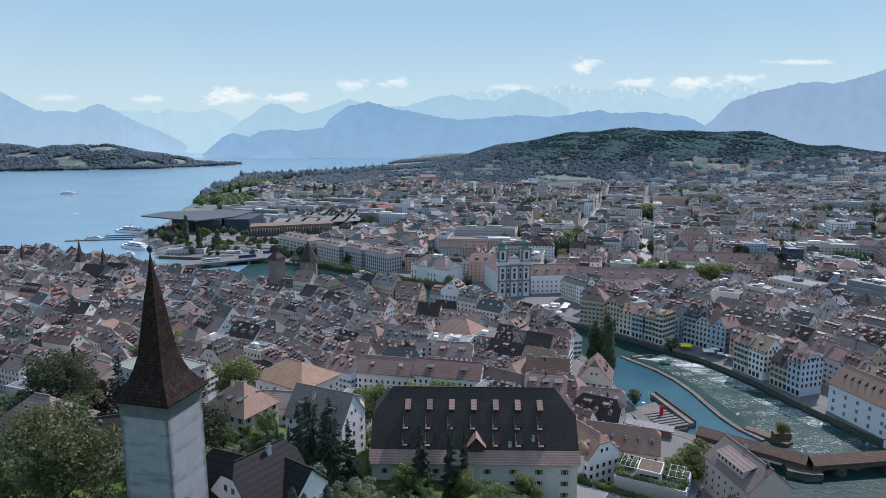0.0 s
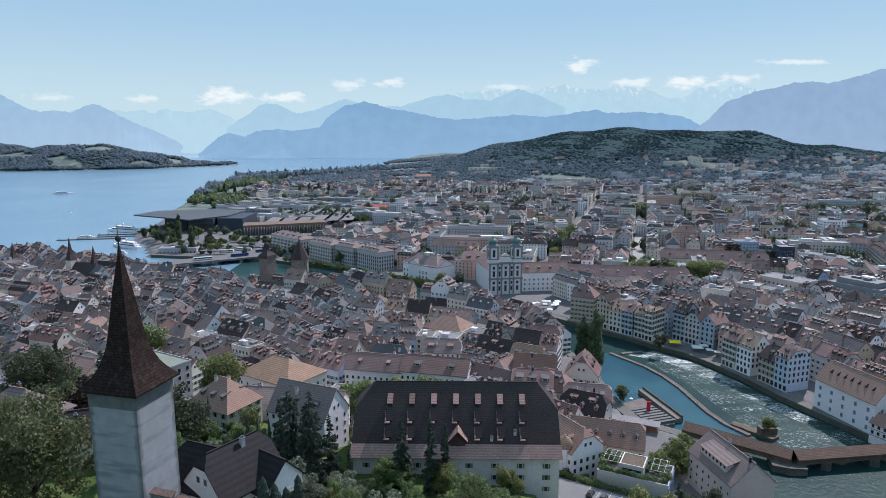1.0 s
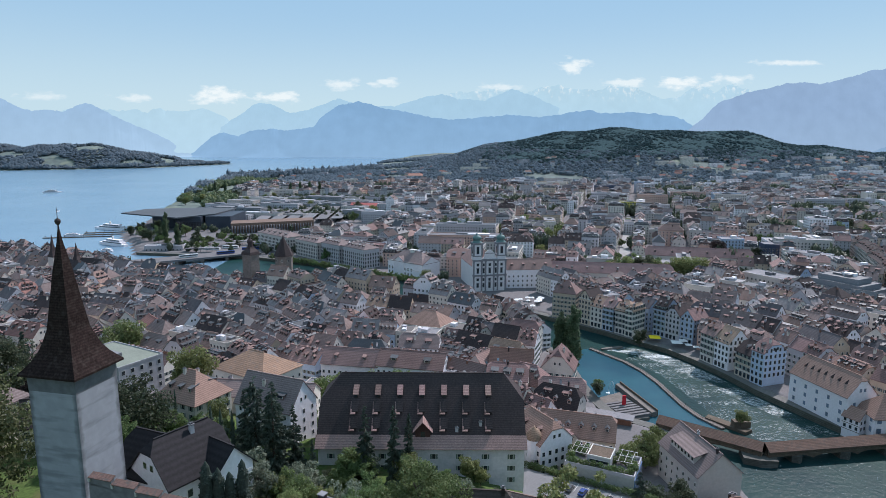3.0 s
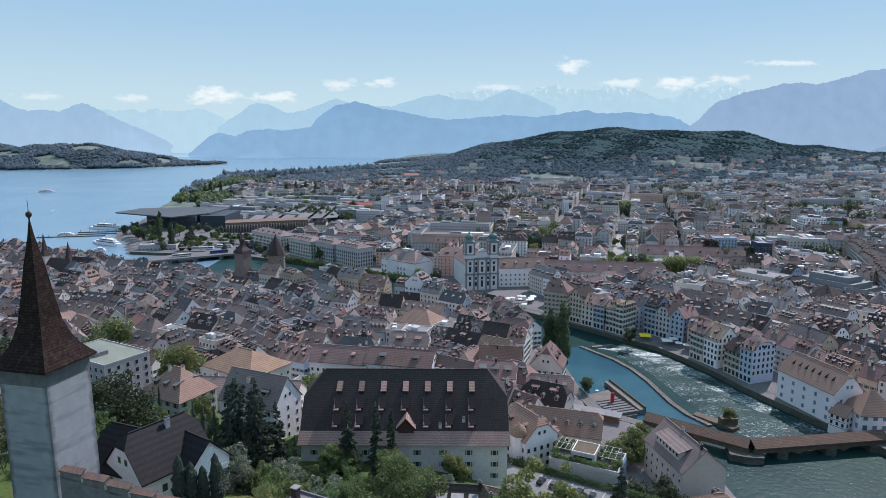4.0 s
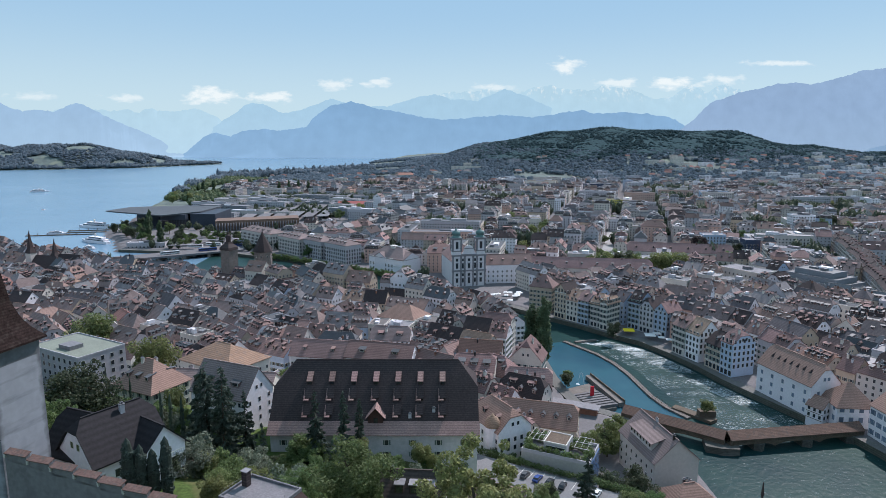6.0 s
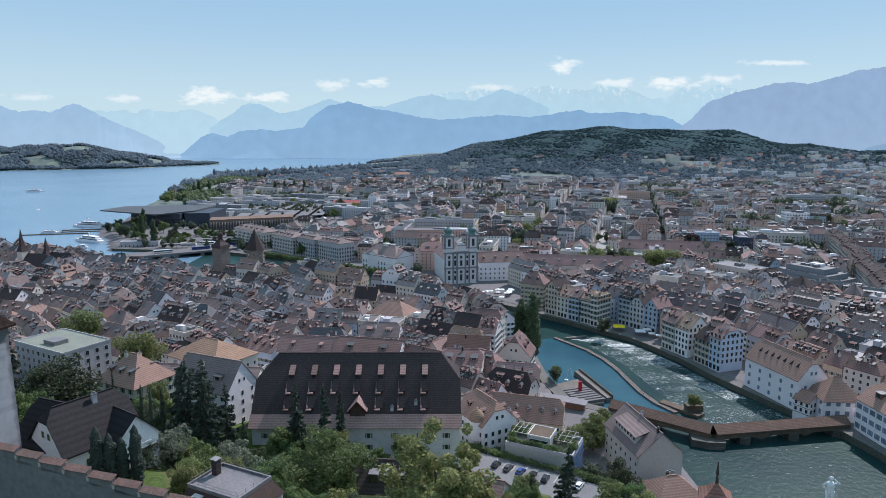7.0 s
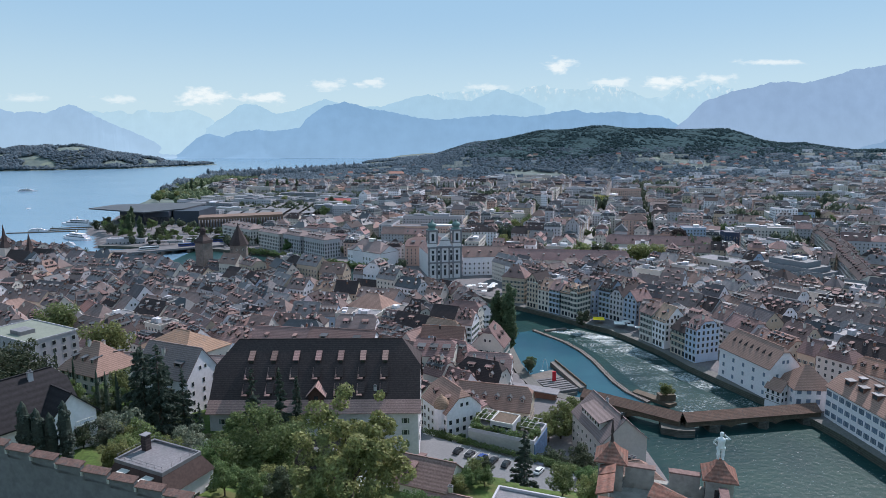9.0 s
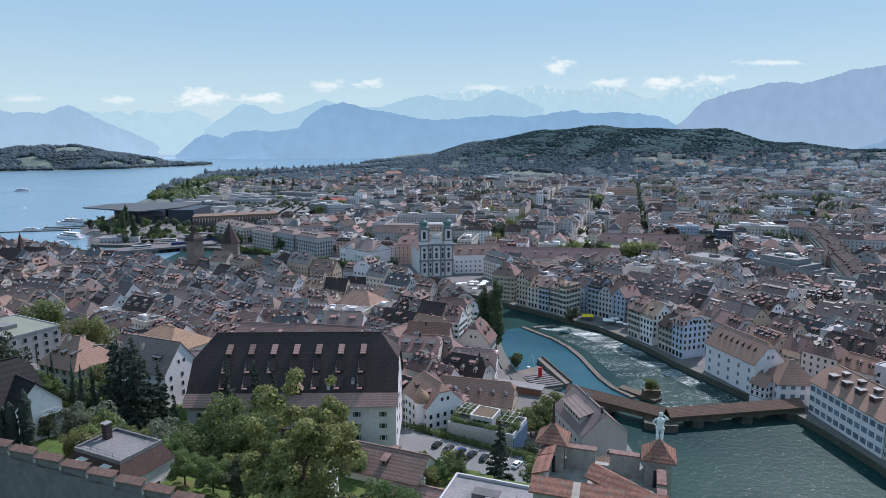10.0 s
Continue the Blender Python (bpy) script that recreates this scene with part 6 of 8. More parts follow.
def mill_platform():
    h = thing("mill_platform", pose(0, 0, 0), "stepped concrete platform over the mill race with a red banner", "platform")
    s = Shape()
    s.rings([[(90, 283, z), (103, 290, z), (108.5, 262, z), (94, 257, z)] for z in (-2, 1.5)])
    part("base", s, ASHLAR, h)
    for i in range(7):
        s = Shape()
        a = i / 7
        x0, y0 = 92 + 5 * a, 276 - 18 * a
        s.rings([[(x0, y0, z), (x0 + 12.5, y0 + 4.0, z), (x0 + 13, y0 + 2.6, z), (x0 + .5, y0 - 1.4, z)] for z in (1.5, 2.0 + .12 * i)])
        part("step", s, PAVING, h)
    s = Shape()
    s.rings([[(103.6, 299, z), (106, 300, z), (113, 266, z), (110.4, 265, z)] for z in (-2, 2.2)])
    part("mole", s, ASHLAR, h)
    s = Shape()
    s.rings([[(106, 300, z), (106.5, 300, z), (113.5, 266, z), (113, 266, z)] for z in (-2, 3.2)])
    part("mole_wall", s, WOOD, h)
    s = Shape()
    s.box(99.6, 273.5, 2.0, 101.2, 274.1, 6.6)
    part("banner", s, mat("red_cloth", (0.52, 0.03, 0.045), .8, .1, .5, 3), h, "red upright banner")


mill_platform()
s = Shape()
s.slab([(80, 262, 6.6), (99, 253.5, 6.2), (96.5, 248, 6.2), (78.5, 256, 6.6)][::-1], .4, 0)
s.rings([[(81, 260.5, z), (97.5, 253, z), (96, 249.5, z), (79.5, 256.5, z)] for z in (2, 6.1)], 1)
tagged(part("pavilion", s, [GRAVEL, BRICK]), "long low pavilion with a flat pale roof", "pavilion")


def fountain():
    """A thin jet that rises from the basin and falls back in an arc."""
    h = thing("fountain", pose(101.0, 291.0, 0), "thin white water jet arching over the mill basin", "fountain")
    spray = mat("falling_water", (0.72, 0.78, 0.80), .5, .1, 1, 4)
    s = Shape()
    pts = [(-3.4 * u, 2.2 * u, 6.4 * (1 - (2 * u - .8) ** 2 / .64) if u < .8 else 6.4 * (1 - ((u - .4) / .4) ** 2)) for u in np.linspace(0, .8, 11)]
    for a, b in zip(pts, pts[1:]):
        s.tube(a, b, .10, .13, 5)
    part("jet", s, spray, h)
    s = Shape()
    s.lathe(-2.7, 1.8, [(1.0, .03), (.9, .14), (.3, .2), (.05, .24)], 10)
    s.lathe(0, 0, [(.35, -.5), (.3, .3), (.1, .5)], 8, 0)
    part("splash", s, spray, h)


fountain()


def umbrella(x, y, colour, r, label, z=3.35):
    h = thing("parasol", pose(x, y, z), label, "parasol", "cafe parasols")
    s = Shape()
    s.tube((0, 0, 0), (0, 0, 2.6), .05, .04, 6)
    part("pole", s, ZINC, h)
    s = Shape()
    s.rings([ring4(0, 0, r, 2.3, .6), ring4(0, 0, r, 2.45, .6), ring4(0, 0, .1, 3.2, .6)])
    part("canopy", s, colour, h)


YEL = mat("yellow_canvas", (0.85, 0.62, 0.03), .8, .08, .5, 3)
CANV = mat("white_canvas", (0.75, 0.74, 0.72), .8, .06, .5, 3)
for x, y, c, r, l in ((145.5, 364, YEL, 4.6, "bright yellow square parasol on the quay"), (155, 354, CANV, 4.2, "white square parasol on the quay"), (160, 357, CANV, 3.2, "white square parasol on the quay"), (160, 349, CANV, 2.6, "white square parasol on the quay"), (163, 345, CANV, 2.4, "white square parasol on the quay"), (82, 300, CANV, 3.0, "round white parasol by the mill race")):
    umbrella(x, y, c, r, l)
g_ = random.Random(9)
for i in range(14):
    umbrella(70 + g_.uniform(0, 26), 462 - g_.uniform(0, 26) + 0, CANV, g_.uniform(2, 3.2), "white parasol on the church square")

# ---- the parking place and its cars ----
s = Shape()
pm = pose(61.5, 172.0, 0, 0, 0, -32)
zp = 15.6
s.box(-32, -15.5, zp - 10, 23, 8.0, zp, 0, pm)
tagged(part("pavement_parking", s, mat("worn_asphalt", (0.19, 0.19, 0.195), .9, .2, .1, 2.0, .2)), "grey asphalt parking place with white bay lines", "parking place", kind="structure")
for i in range(9):
    s = Shape()
    u = -15 + i * 3.4
    s.box(u, 2.6, zp, u + .14, 7.8, zp + .012, 0, pm)
    tagged(part("trim_bay_line", s, FRAME), "white painted bay line", "road marking", kind="structure")


def hedge(u0, v0, u1, v1, tall, label, seed):
    """A clipped hedge beside the parking place."""
    g = random.Random(seed)
    n = int(max(abs(u1 - u0), abs(v1 - v0)) / .9)
    cs = [(u0 + (u1 - u0) * (i + .5) / n + g.uniform(-.2, .2), v0 + (v1 - v0) * (i + .5) / n + g.uniform(-.2, .2), tall * g.uniform(.4, .7)) for i in range(n)]
    ob = part("hedge", leaves(cs, [tall * g.uniform(.6, .8) for _ in cs], n * 130, .22, seed), LEAF)
    ob.matrix_basis = pose(61.5, 172.0, zp, 0, 0, -32)
    return tagged(ob, label, "hedge", "hedges by the parking place")


hedge(-30, 9.2, 4, 9.2, 1.5, "green clipped hedge behind parked cars", 3)
hedge(5, 9.6, 23, 9.6, 1.9, "tall green hedge beside the terrace house", 4)
hedge(-24, -17.5, 10, -17.5, 1.6, "loose green hedge below the parking place", 5)


def car_meshes():
    body, cabin, wheel, lamp = Shape(), Shape(), Shape(), Shape()
    prof = [(-2.15, .35), (-2.2, .75), (-2.05, .95), (-1.0, 1.0), (1.0, 1.0), (1.9, .85), (2.15, .65), (2.15, .35)]
    body.rings([[(x, w, z) for x, z in prof] for w in (-.86, .86)], bottom=True)
    cabin.rings([[(-1.75, -.78, .98), (1.15, -.78, .98), (1.15, .78, .98), (-1.75, .78, .98)], [(-1.35, -.66, 1.43), (.35, -.66, 1.43), (.35, .66, 1.43), (-1.35, .66, 1.43)]], 0, top=False)
    roof = Shape()
    roof.box(-1.38, -.68, 1.42, .38, .68, 1.49)
    wheel.rings([[(.33 * math.cos(a), w, .33 * math.sin(a)) for a in np.linspace(0, 6.283, 13)[:-1]] for w in (-.1, .1)], bottom=True)
    for e in (-.6, .6):
        lamp.box(2.1, e - .17, .66, 2.18, e + .17, .82)
    return body, cabin, roof, wheel, lamp


CAR = car_meshes()
RUBBER = mat("rubber", (0.02, 0.02, 0.02), .8, .1, 1, 4)
LAMPG = mat("lamp_glass", (0.7, 0.7, 0.68), .1, .05, 1, 4)
CARGLASS, CARWHEEL, CARLAMP = CAR[1].mesh("cabin", GLASS), CAR[3].mesh("wheel", RUBBER), CAR[4].mesh("headlights", LAMPG)


def car(x, y, turn, paint, label, z=zp):
    h = thing("car", pose(x, y, z, 0, 0, turn), label, "car", "parked cars")
    part("body", CAR[0], paint, h)
    part("cabin", CARGLASS, None, h, "dark glazed cabin")
    part("car_roof", CAR[2], paint, h)
    part("headlights", CARLAMP, None, h)
    for u in (-1.35, 1.35):
        for v in (-.8, .8):
            part("wheel", CARWHEEL, None, h, at=pose(u, v, .33))


PAINT = [mat("car_paint_" + k, c, .25, .03, 1, 5, spec=.6) for k, c in (("black", (.02, .021, .025)), ("grey", (.07, .07, .075)), ("blue", (.03, .06, .22)), ("white", (.7, .7, .7)))]
for (x, y), c, k in zip(((51.5, 181.5), (55, 179.3), (58.5, 177.1), (61.8, 175), (65.3, 172.8), (74.5, 168.5), (50.2, 167.5), (53.5, 165.6), (56.8, 164), (60, 162)), (0, 1, 2, 0, 0, 3, 3, 3, 0, 1), ("black", "dark grey", "blue", "black", "black", "white", "white", "white", "black", "dark grey")):
    car(x, y, 58 + rng.uniform(-4, 4), PAINT[c], f"{k} parked car on the asphalt")

# ---- landmarks across the river and by the lake ----
house("college_wing", 90.0, 512.0, 6.0, 38.0, 14.0, 15.5, 7.0, WHITE, TILES, 0.0, z=3.3, label="long white college wing with regular windows and brown roof", category="college", gap=3.6, storey=3.8, dormers=4, chimneys=1)
house("monastery_wing", 158.0, 512.0, -10.0, 100.0, 14.0, 12.0, 7.0, SAND, TILES, 0.4, z=3.3, label="long monastery wing with a continuous brown roof and dormers", category="monastery", gap=4, dormers=8, chimneys=2)
house("monastery_hall", 262.0, 586.0, -14.0, 95.0, 15.0, 12.0, 7.0, SAND, TILES, 0.4, z=3.3, label="long pale hall with a dark brown roof", category="hall", gap=4, dormers=6, chimneys=2)
def theatre():
    """A classical theatre: a hipped hall with a lantern and pedimented wings on two sides."""
    h = house("theatre", -6.1, 559.0, -41.0, 42.0, 22.0, 12.6, 8.2, WHITE, TILES_GREY, 1.0, z=3.3, label="white classical theatre with pediments and a brown hipped roof", category="theatre", gap=3.6, storey=4.2, chimneys=0, each=True, sides=(1, 0, 1, 1), pane=(1.3, 2.3))
    for x, y, turn, l, w, r in ((16.0, 0, 0, 11.0, 22.3, 5.2), (-7.0, -7.0, 90, 9.0, 13.0, 4.0)):
        part("pediment", gable_body(l, w, 12.8, r, 0), WHITE, h, "white gabled wing", at=pose(x, y, 0, 0, 0, turn))
        part("pediment_roof", gable_roof(l, w, 12.8, r, 0, .7), TILES_GREY, h, at=pose(x, y, 0, 0, 0, turn))
    for y0, x0, x1 in ((-11.35, -21.3, 21.3),):
        s = Shape()
        s.box(x0, y0, 12.0, x1, y0 + .4, 12.9)
        s.box(x0, y0 - .05, 6.0, x1, y0 + .3, 6.4)
        part("cornice", s, FRAME, h)
    s = Shape()
    s.box(-2.6, -1.8, 19.6, 2.6, 1.8, 22.0)
    s.box(-3.0, -2.2, 22.0, 3.0, 2.2, 22.4)
    part("lantern", s, FRAME, h, "white roof lantern")


theatre()
house("rose_office", 36.0, 562.0, -6.0, 22.0, 30.0, 17.0, 6.0, ROSE, TILES, .5, z=3.3, label="rose brick office house with a brown roof", gap=3.2, dormers=2, chimneys=1, category="office")
house("ochre_corner_house", 104.0, 421.0, -28.0, 16.0, 14.0, 17.5, 7.0, OCHRE, TILES, 1.0, z=3.3, label="ochre corner house with shutters and a brown hipped roof", dormers=2, kind=0, chimneys=1, group="south bank houses", shutters=1)
_s = Shape()
window_row(_s, 0, 0, 0, 0, -1, 1.7, 2.5)
SHOP = _s.mesh("shop_front", [FRAME, GLASS, SHUTTER])


def quay_row():
    """Narrow old houses shoulder to shoulder along the south quay, some with their gables to the river."""
    g = random.Random(17)
    rows = [[(108.0, 404.0), (126.0, 382.0), (134.5, 372.0)], [(149.0, 378.0), (166.0, 353.0)], [(160.0, 332.5), (168.0, 310.0), (174.5, 290.0)]]
    looks = ((OCHRE, "ochre"), (CREAM, "cream"), (BLUE, "pale blue"), (SAND, "sandy"), (CREAM, "cream"), (BLUE, "blue"), (GREYW, "grey"), (BLUE, "pale blue"), (SAND, "sandy"), (WHITE, "white"), (OCHRE, "ochre"), (BLUE, "pale blue"), (SAND, "sandy"), (CREAM, "cream"))
    k = 0
    for (xa, ya), (xb, yb) in [ab for r in rows for ab in zip(r, r[1:])]:
        d = Vector((xb - xa, yb - ya))
        run, L = 0.0, d.length
        turn = math.degrees(math.atan2(d.y, d.x))
        while run < L - 5:
            w = min(g.uniform(7.5, 12.0), L - run)
            p = Vector((xa, ya)) + d * ((run + w / 2) / L) + Vector((-d.y, d.x)).normalized() * g.uniform(6.2, 7.4)
            wall, word = looks[k % len(looks)]
            H = g.uniform(12.5, 17.5)
            gable = g.random() < .38
            hq = house("quay_house", p.x, p.y, turn + (90 if gable else 0), 14 if gable else w - .1, w - .1 if gable else 14, H, g.uniform(5, 7) if not gable else w * .55, wall, g.choice((TILES, TILES, TILES_DARK, TILES_LIGHT)), g.choice((0, .25, .4)) if not gable else g.choice((0, .3)), z=3.3,
                  label=f"{word} plastered quay house with shuttered windows" + (" and a river gable" if gable else ""), dormers=0 if gable else g.choice((1, 2)), kind=g.choice((0, 1, 2, 4)), chimneys=2, group="south bank houses", shutters=g.choice((0, 1, 1)), gap=2.35, storey=3.15, each=True, pane=(1.2, 1.85), first=4.2)
            face = Matrix.Rotation(-math.pi / 2, 4, "Z") if gable else Matrix.Identity(4)
            for u in np.arange(-(w - 1.6) / 2 + 1.0, (w - 1.6) / 2, 2.6):
                part("shop_front", SHOP, None, hq, "dark glazed shop opening", at=face @ pose(u, -7.0, 1.55))
            for z in (3.3, H - .35):
                c = Shape()
                c.box(-w / 2 + .08, -7.22, z, w / 2 - .08, -6.98, z + .28, 0, face)
                part("cornice", c, FRAME, hq)
            run += w
            k += 1


quay_row()
for x, y, L, W, H, c in ((-158, 694, 62, 20, 17, SAND), (-112, 650, 40, 20, 17, SAND), (-84, 624, 30, 18, 18, GREYW), (-58, 600, 34, 18, 18, GREYW)):
    house("lakefront_office", x, y, -46, L, W, H, 4.2, c, TILES_GREY, 1.0, z=3.3, label="grand stone-faced lakefront building with rows of windows", category="office", group="lakefront buildings", gap=2.9, storey=3.6, dormers=5, kind=1, chimneys=3, pane=(1.5, 2.3))
s = Shape()
a, b = Vector((-104, 519)), Vector((-48, 497))
hb = thing("chapel_bridge", pose(0, 0, 0), "long covered wooden bridge with a brown tiled roof", "bridge")
bridge_span(hb, a, b, 7.5, 5.6, 2.6, 1.9)
for u in np.linspace(.04, .96, 6):
    s = Shape()
    p = a + (b - a) * float(u)
    s.box(p.x - .6, p.y - 1.9, -2, p.x + .6, p.y + 1.9, 2.1)
    part("trestle", s, WOOD, hb)


def clock_tower():
    h = thing("clock_tower", pose(-131.0, 489.0, 3.3, 0, 0, -30), "square grey town hall tower with a small onion lantern", "tower")
    s = Shape()
    s.box(-4.5, -4.5, -2, 4.5, 4.5, 31)
    part("wall", s, STONE, h)
    s = Shape()
    s.rings([ring4(0, 0, 7.2, 31, math.pi / 4), ring4(0, 0, 6.6, 33, math.pi / 4), ring4(0, 0, 3.4, 35.5, math.pi / 4), ring4(0, 0, 2.6, 37, math.pi / 4)])
    s.lathe(0, 0, [(2.0, 37), (2.0, 40), (2.4, 40.3), (2.0, 42), (.6, 43.2), (.1, 46.5)], 10)
    part("roof", s, TILES_DARK, h)


clock_tower()


def spire_church(x, y, name, label, body, spire_h, white):
    h = thing(name, pose(x, y, 3.3, 0, 0, -20), label, "church")
    if body:
        part("nave_wall", gable_body(26, 16, 12, 9, .3), WHITE, h, at=pose(14, 2, 0))
        part("nave_roof", gable_roof(26, 16, 12, 9, .3), TILES_DARK, h, at=pose(14, 2, 0))
    s = Shape()
    s.box(-2.8, -2.8, -2, 2.8, 2.8, spire_h * .55)
    part("tower", s, WHITE if white else SAND, h)
    s = Shape()
    s.rings([ring4(0, 0, 4.4, spire_h * .55, .785), ring4(0, 0, 2.2, spire_h * .66, .785), ring4(0, 0, .1, spire_h, .785)])
    part("spire", s, TILES_DARK, h)


spire_church(-304, 521, "parish_church", "round-roofed old church with a dark needle spire", True, 42, False)
spire_church(-288, 527, "white_chapel", "white chapel with a small belfry and brown roof", True, 34, True)
spire_church(-378, 560, "domed_hotel_tower", "pale corner tower with a dark pointed cap", False, 32, False)


def lake_hall():
    """The concert hall's vast thin roof above dark blocks, with the station halls behind."""
    h = thing("concert_hall", pose(0, 0, 0), "dark concert hall under a vast thin cantilevered roof", "concert hall")
    s = Shape()
    s.slab([(-424, 883, 22), (-326, 831, 21.5), (-290, 872, 22), (-284, 946, 22), (-340, 956, 22), (-413, 934, 22)], 1.6)
    part("roof", s, mat("dark_sheet_roof", (0.095, 0.10, 0.11), .6, .15, .02, .3, .1, .2), h, "thin grey metal roof")
    s = Shape()
    for x0, y0, x1, y1 in ((-372, 862, -342, 925), (-336, 850, -302, 930), (-298, 856, -264, 925)):
        s.box(x0, y0, -1, x1, y1, 20.2)
    part("hall", s, mat("dark_blue_cladding", (0.045, 0.055, 0.075), .5, .2, .1, 1), h, "dark blue clad halls")
    s = Shape()
    for i in range(16):
        s.box(-335 + i * 2.1, 849.2, 2, -333.6 + i * 2.1, 849.9, 13)
    part("glazing", s, GLASS, h)
    k = thing("railway_station", pose(0, 0, 0), "long railway station with brown front hall and grey platform roofs", "station")
    s = Shape()
    s.rings([[(-250, 812, z), (-150, 848, z), (-158, 880, z), (-258, 844, z)] for z in (2, 16)])
    part("front_hall", s, mat("station_front", (0.20, 0.13, 0.10), .7, .2, .05, .8), k)
    s = Shape()
    for i in range(30):
        u = i / 30
        s.box(-248 + 98 * u, 808 + 36 * u, 2, -247 + 98 * u, 811 + 36 * u, 13)
    part("colonnade", s, GRAVEL, k)
    for i in range(6):
        s = Shape()
        x = -245 + i * 21
        s.rings([[(x, 890 + i * 6, z), (x + 16, 896 + i * 6, z), (x - 10 + 4 * i, 1240, z), (x - 26 + 4 * i, 1234, z)] for z in (8.6, 9.4)])
        s.box(x + 2, 905 + i * 6, 2, x + 4, 1200, 8.7)
        part("platform_roof", s, ZINC if i % 2 else GRAVEL, k)


lake_hall()
STOREW = mat("grey_store_cladding", (0.22, 0.23, 0.25), .6, .15, .1, 1.0)
g_ = random.Random(31)
for i in range(90):
    y = g_.uniform(960, 1620)
    x = g_.uniform(-330 - (y - 960) * .2, -40)
    if not wet(x, y) and float(away(LAKE_SHORE, x, y)) > 70 and all(math.hypot(x - a, y - b) > 34 for a, b in PLACED):
        flat_block("office_block", x, y, -18 + g_.uniform(-4, 4), g_.uniform(34, 90), g_.uniform(14, 26), g_.uniform(7, 15), g_.choice((GREYW, GREYW, STOREW, SAND)), g_.choice((GRAVEL, ZINC, SLATE, GRAVEL)), z=3.0, label="long flat-roofed commercial block near the railway", group="railway side blocks", gap=4.0)
house("red_roofed_hall", -98, 1084, -12, 66, 18, 9, 4, ROSE, mat("bright_red_roof", (0.40, 0.12, 0.11), .8, .15, .05, .6), 0, z=3, label="long hall with a bright red roof", category="hall", gap=5)
house("far_red_roofed_school", -44, 1872, 0, 44, 20, 14, 6, CREAM, mat("orange_roof", (0.42, 0.21, 0.16), .8, .15, .05, .6), .5, z=6, label="distant school with an orange roof", category="school", gap=5)
flat_block("lake_terminal", -284, 692, 6, 40, 14, 6, GREYW, ZINC, z=2, label="low flat-roofed boat terminal by the quay", gap=4)
flat_block("glass_roofed_store", 312, 447, -62, 46, 34, 15, STOREW, SLATE, z=3.3, label="stepped grey department store with terraced metal roofs", gap=3.4)
for k_, (L_, W_, H_) in enumerate(((38, 26, 18.5), (28, 18, 22))):
    flat_block("store_tier", 312, 447, -62, L_, W_, H_, STOREW, SLATE, z=3.3, label="upper tier of the grey department store", gap=3.4, penthouse=k_ == 1)
flat_block("white_topped_block", 270, 470, -60, 34, 20, 18, SAND, GRAVEL, z=3.3, label="sandy block with a bright white roof canopy", gap=3.4)


def bridge_over_lake():
    h = thing("lake_bridge", pose(0, 0, 0), "broad low road bridge at the lake outlet", "bridge")
    s = Shape()
    s.rings([[(-300, 584, z), (-170, 660, z), (-182, 680, z), (-312, 604, z)] for z in (3.4, 5.2)])
    part("deck", s, PAVING, h)
    for i in range(5):
        s = Shape()
        x, y = -285 + i * 21, 604 + i * 12.2
        s.box(x - 1.5, y - 10, -2, x + 1.5, y + 10, 3.5)
        part("pier", s, ASHLAR, h)


bridge_over_lake()


def bus(x, y, turn, paint, label):
    h = thing("bus", pose(x, y, 5.2 if y < 660 else 3.0, 0, 0, turn), label, "bus", "city buses")
    s = Shape()
    s.box(-9, -1.25, .4, 9, 1.25, 3.1)
    part("body", s, paint, h)
    s = Shape()
    s.box(-8.7, -1.28, 1.5, 8.8, 1.28, 2.6)
    part("window_band", s, GLASS, h, "dark window band")
    for u in (-5.5, 0.5, 6):
        for v in (-1.0, 1.0):
            part("wheel", CARWHEEL, None, h, at=pose(u, v, .38) @ Matrix.Diagonal((1.3, 1.3, 1.3, 1)))


for x, y, t, c, l in ((-236, 632, 30, 3, "white articulated bus on the lake bridge"), (-205, 652, 30, 2, "blue articulated bus on the lake bridge"), (-232, 690, -10, 3, "white bus at the station square"), (-215, 700, -10, 3, "white bus at the station square"), (-190, 690, 20, 2, "blue bus at the station square")):
    bus(x, y, t, PAINT[c], l)


def stop_canopy(x, y, turn, L):
    h = thing("stop_canopy", pose(x, y, 3.0, 0, 0, turn), "long pale bus stop canopy on posts", "canopy", "bus stop canopies")
    s = Shape()
    s.box(-L / 2, -3, 4.2, L / 2, 3, 4.6)
    part("roof", s, GRAVEL, h)
    for i in range(5):
        s = Shape()
        s.tube((-L / 2 + 2 + i * (L - 4) / 4, 0, 0), (-L / 2 + 2 + i * (L - 4) / 4, 0, 4.3), .15, .15, 6)
        part("post", s, ZINC, h)


for x, y, t, L in ((-225, 712, -10, 40), (-200, 722, -10, 40), (-240, 676, 6, 30), (-180, 705, 20, 36), (-270, 760, -20, 30), (-230, 775, -10, 44)):
    stop_canopy(x, y, t, L)


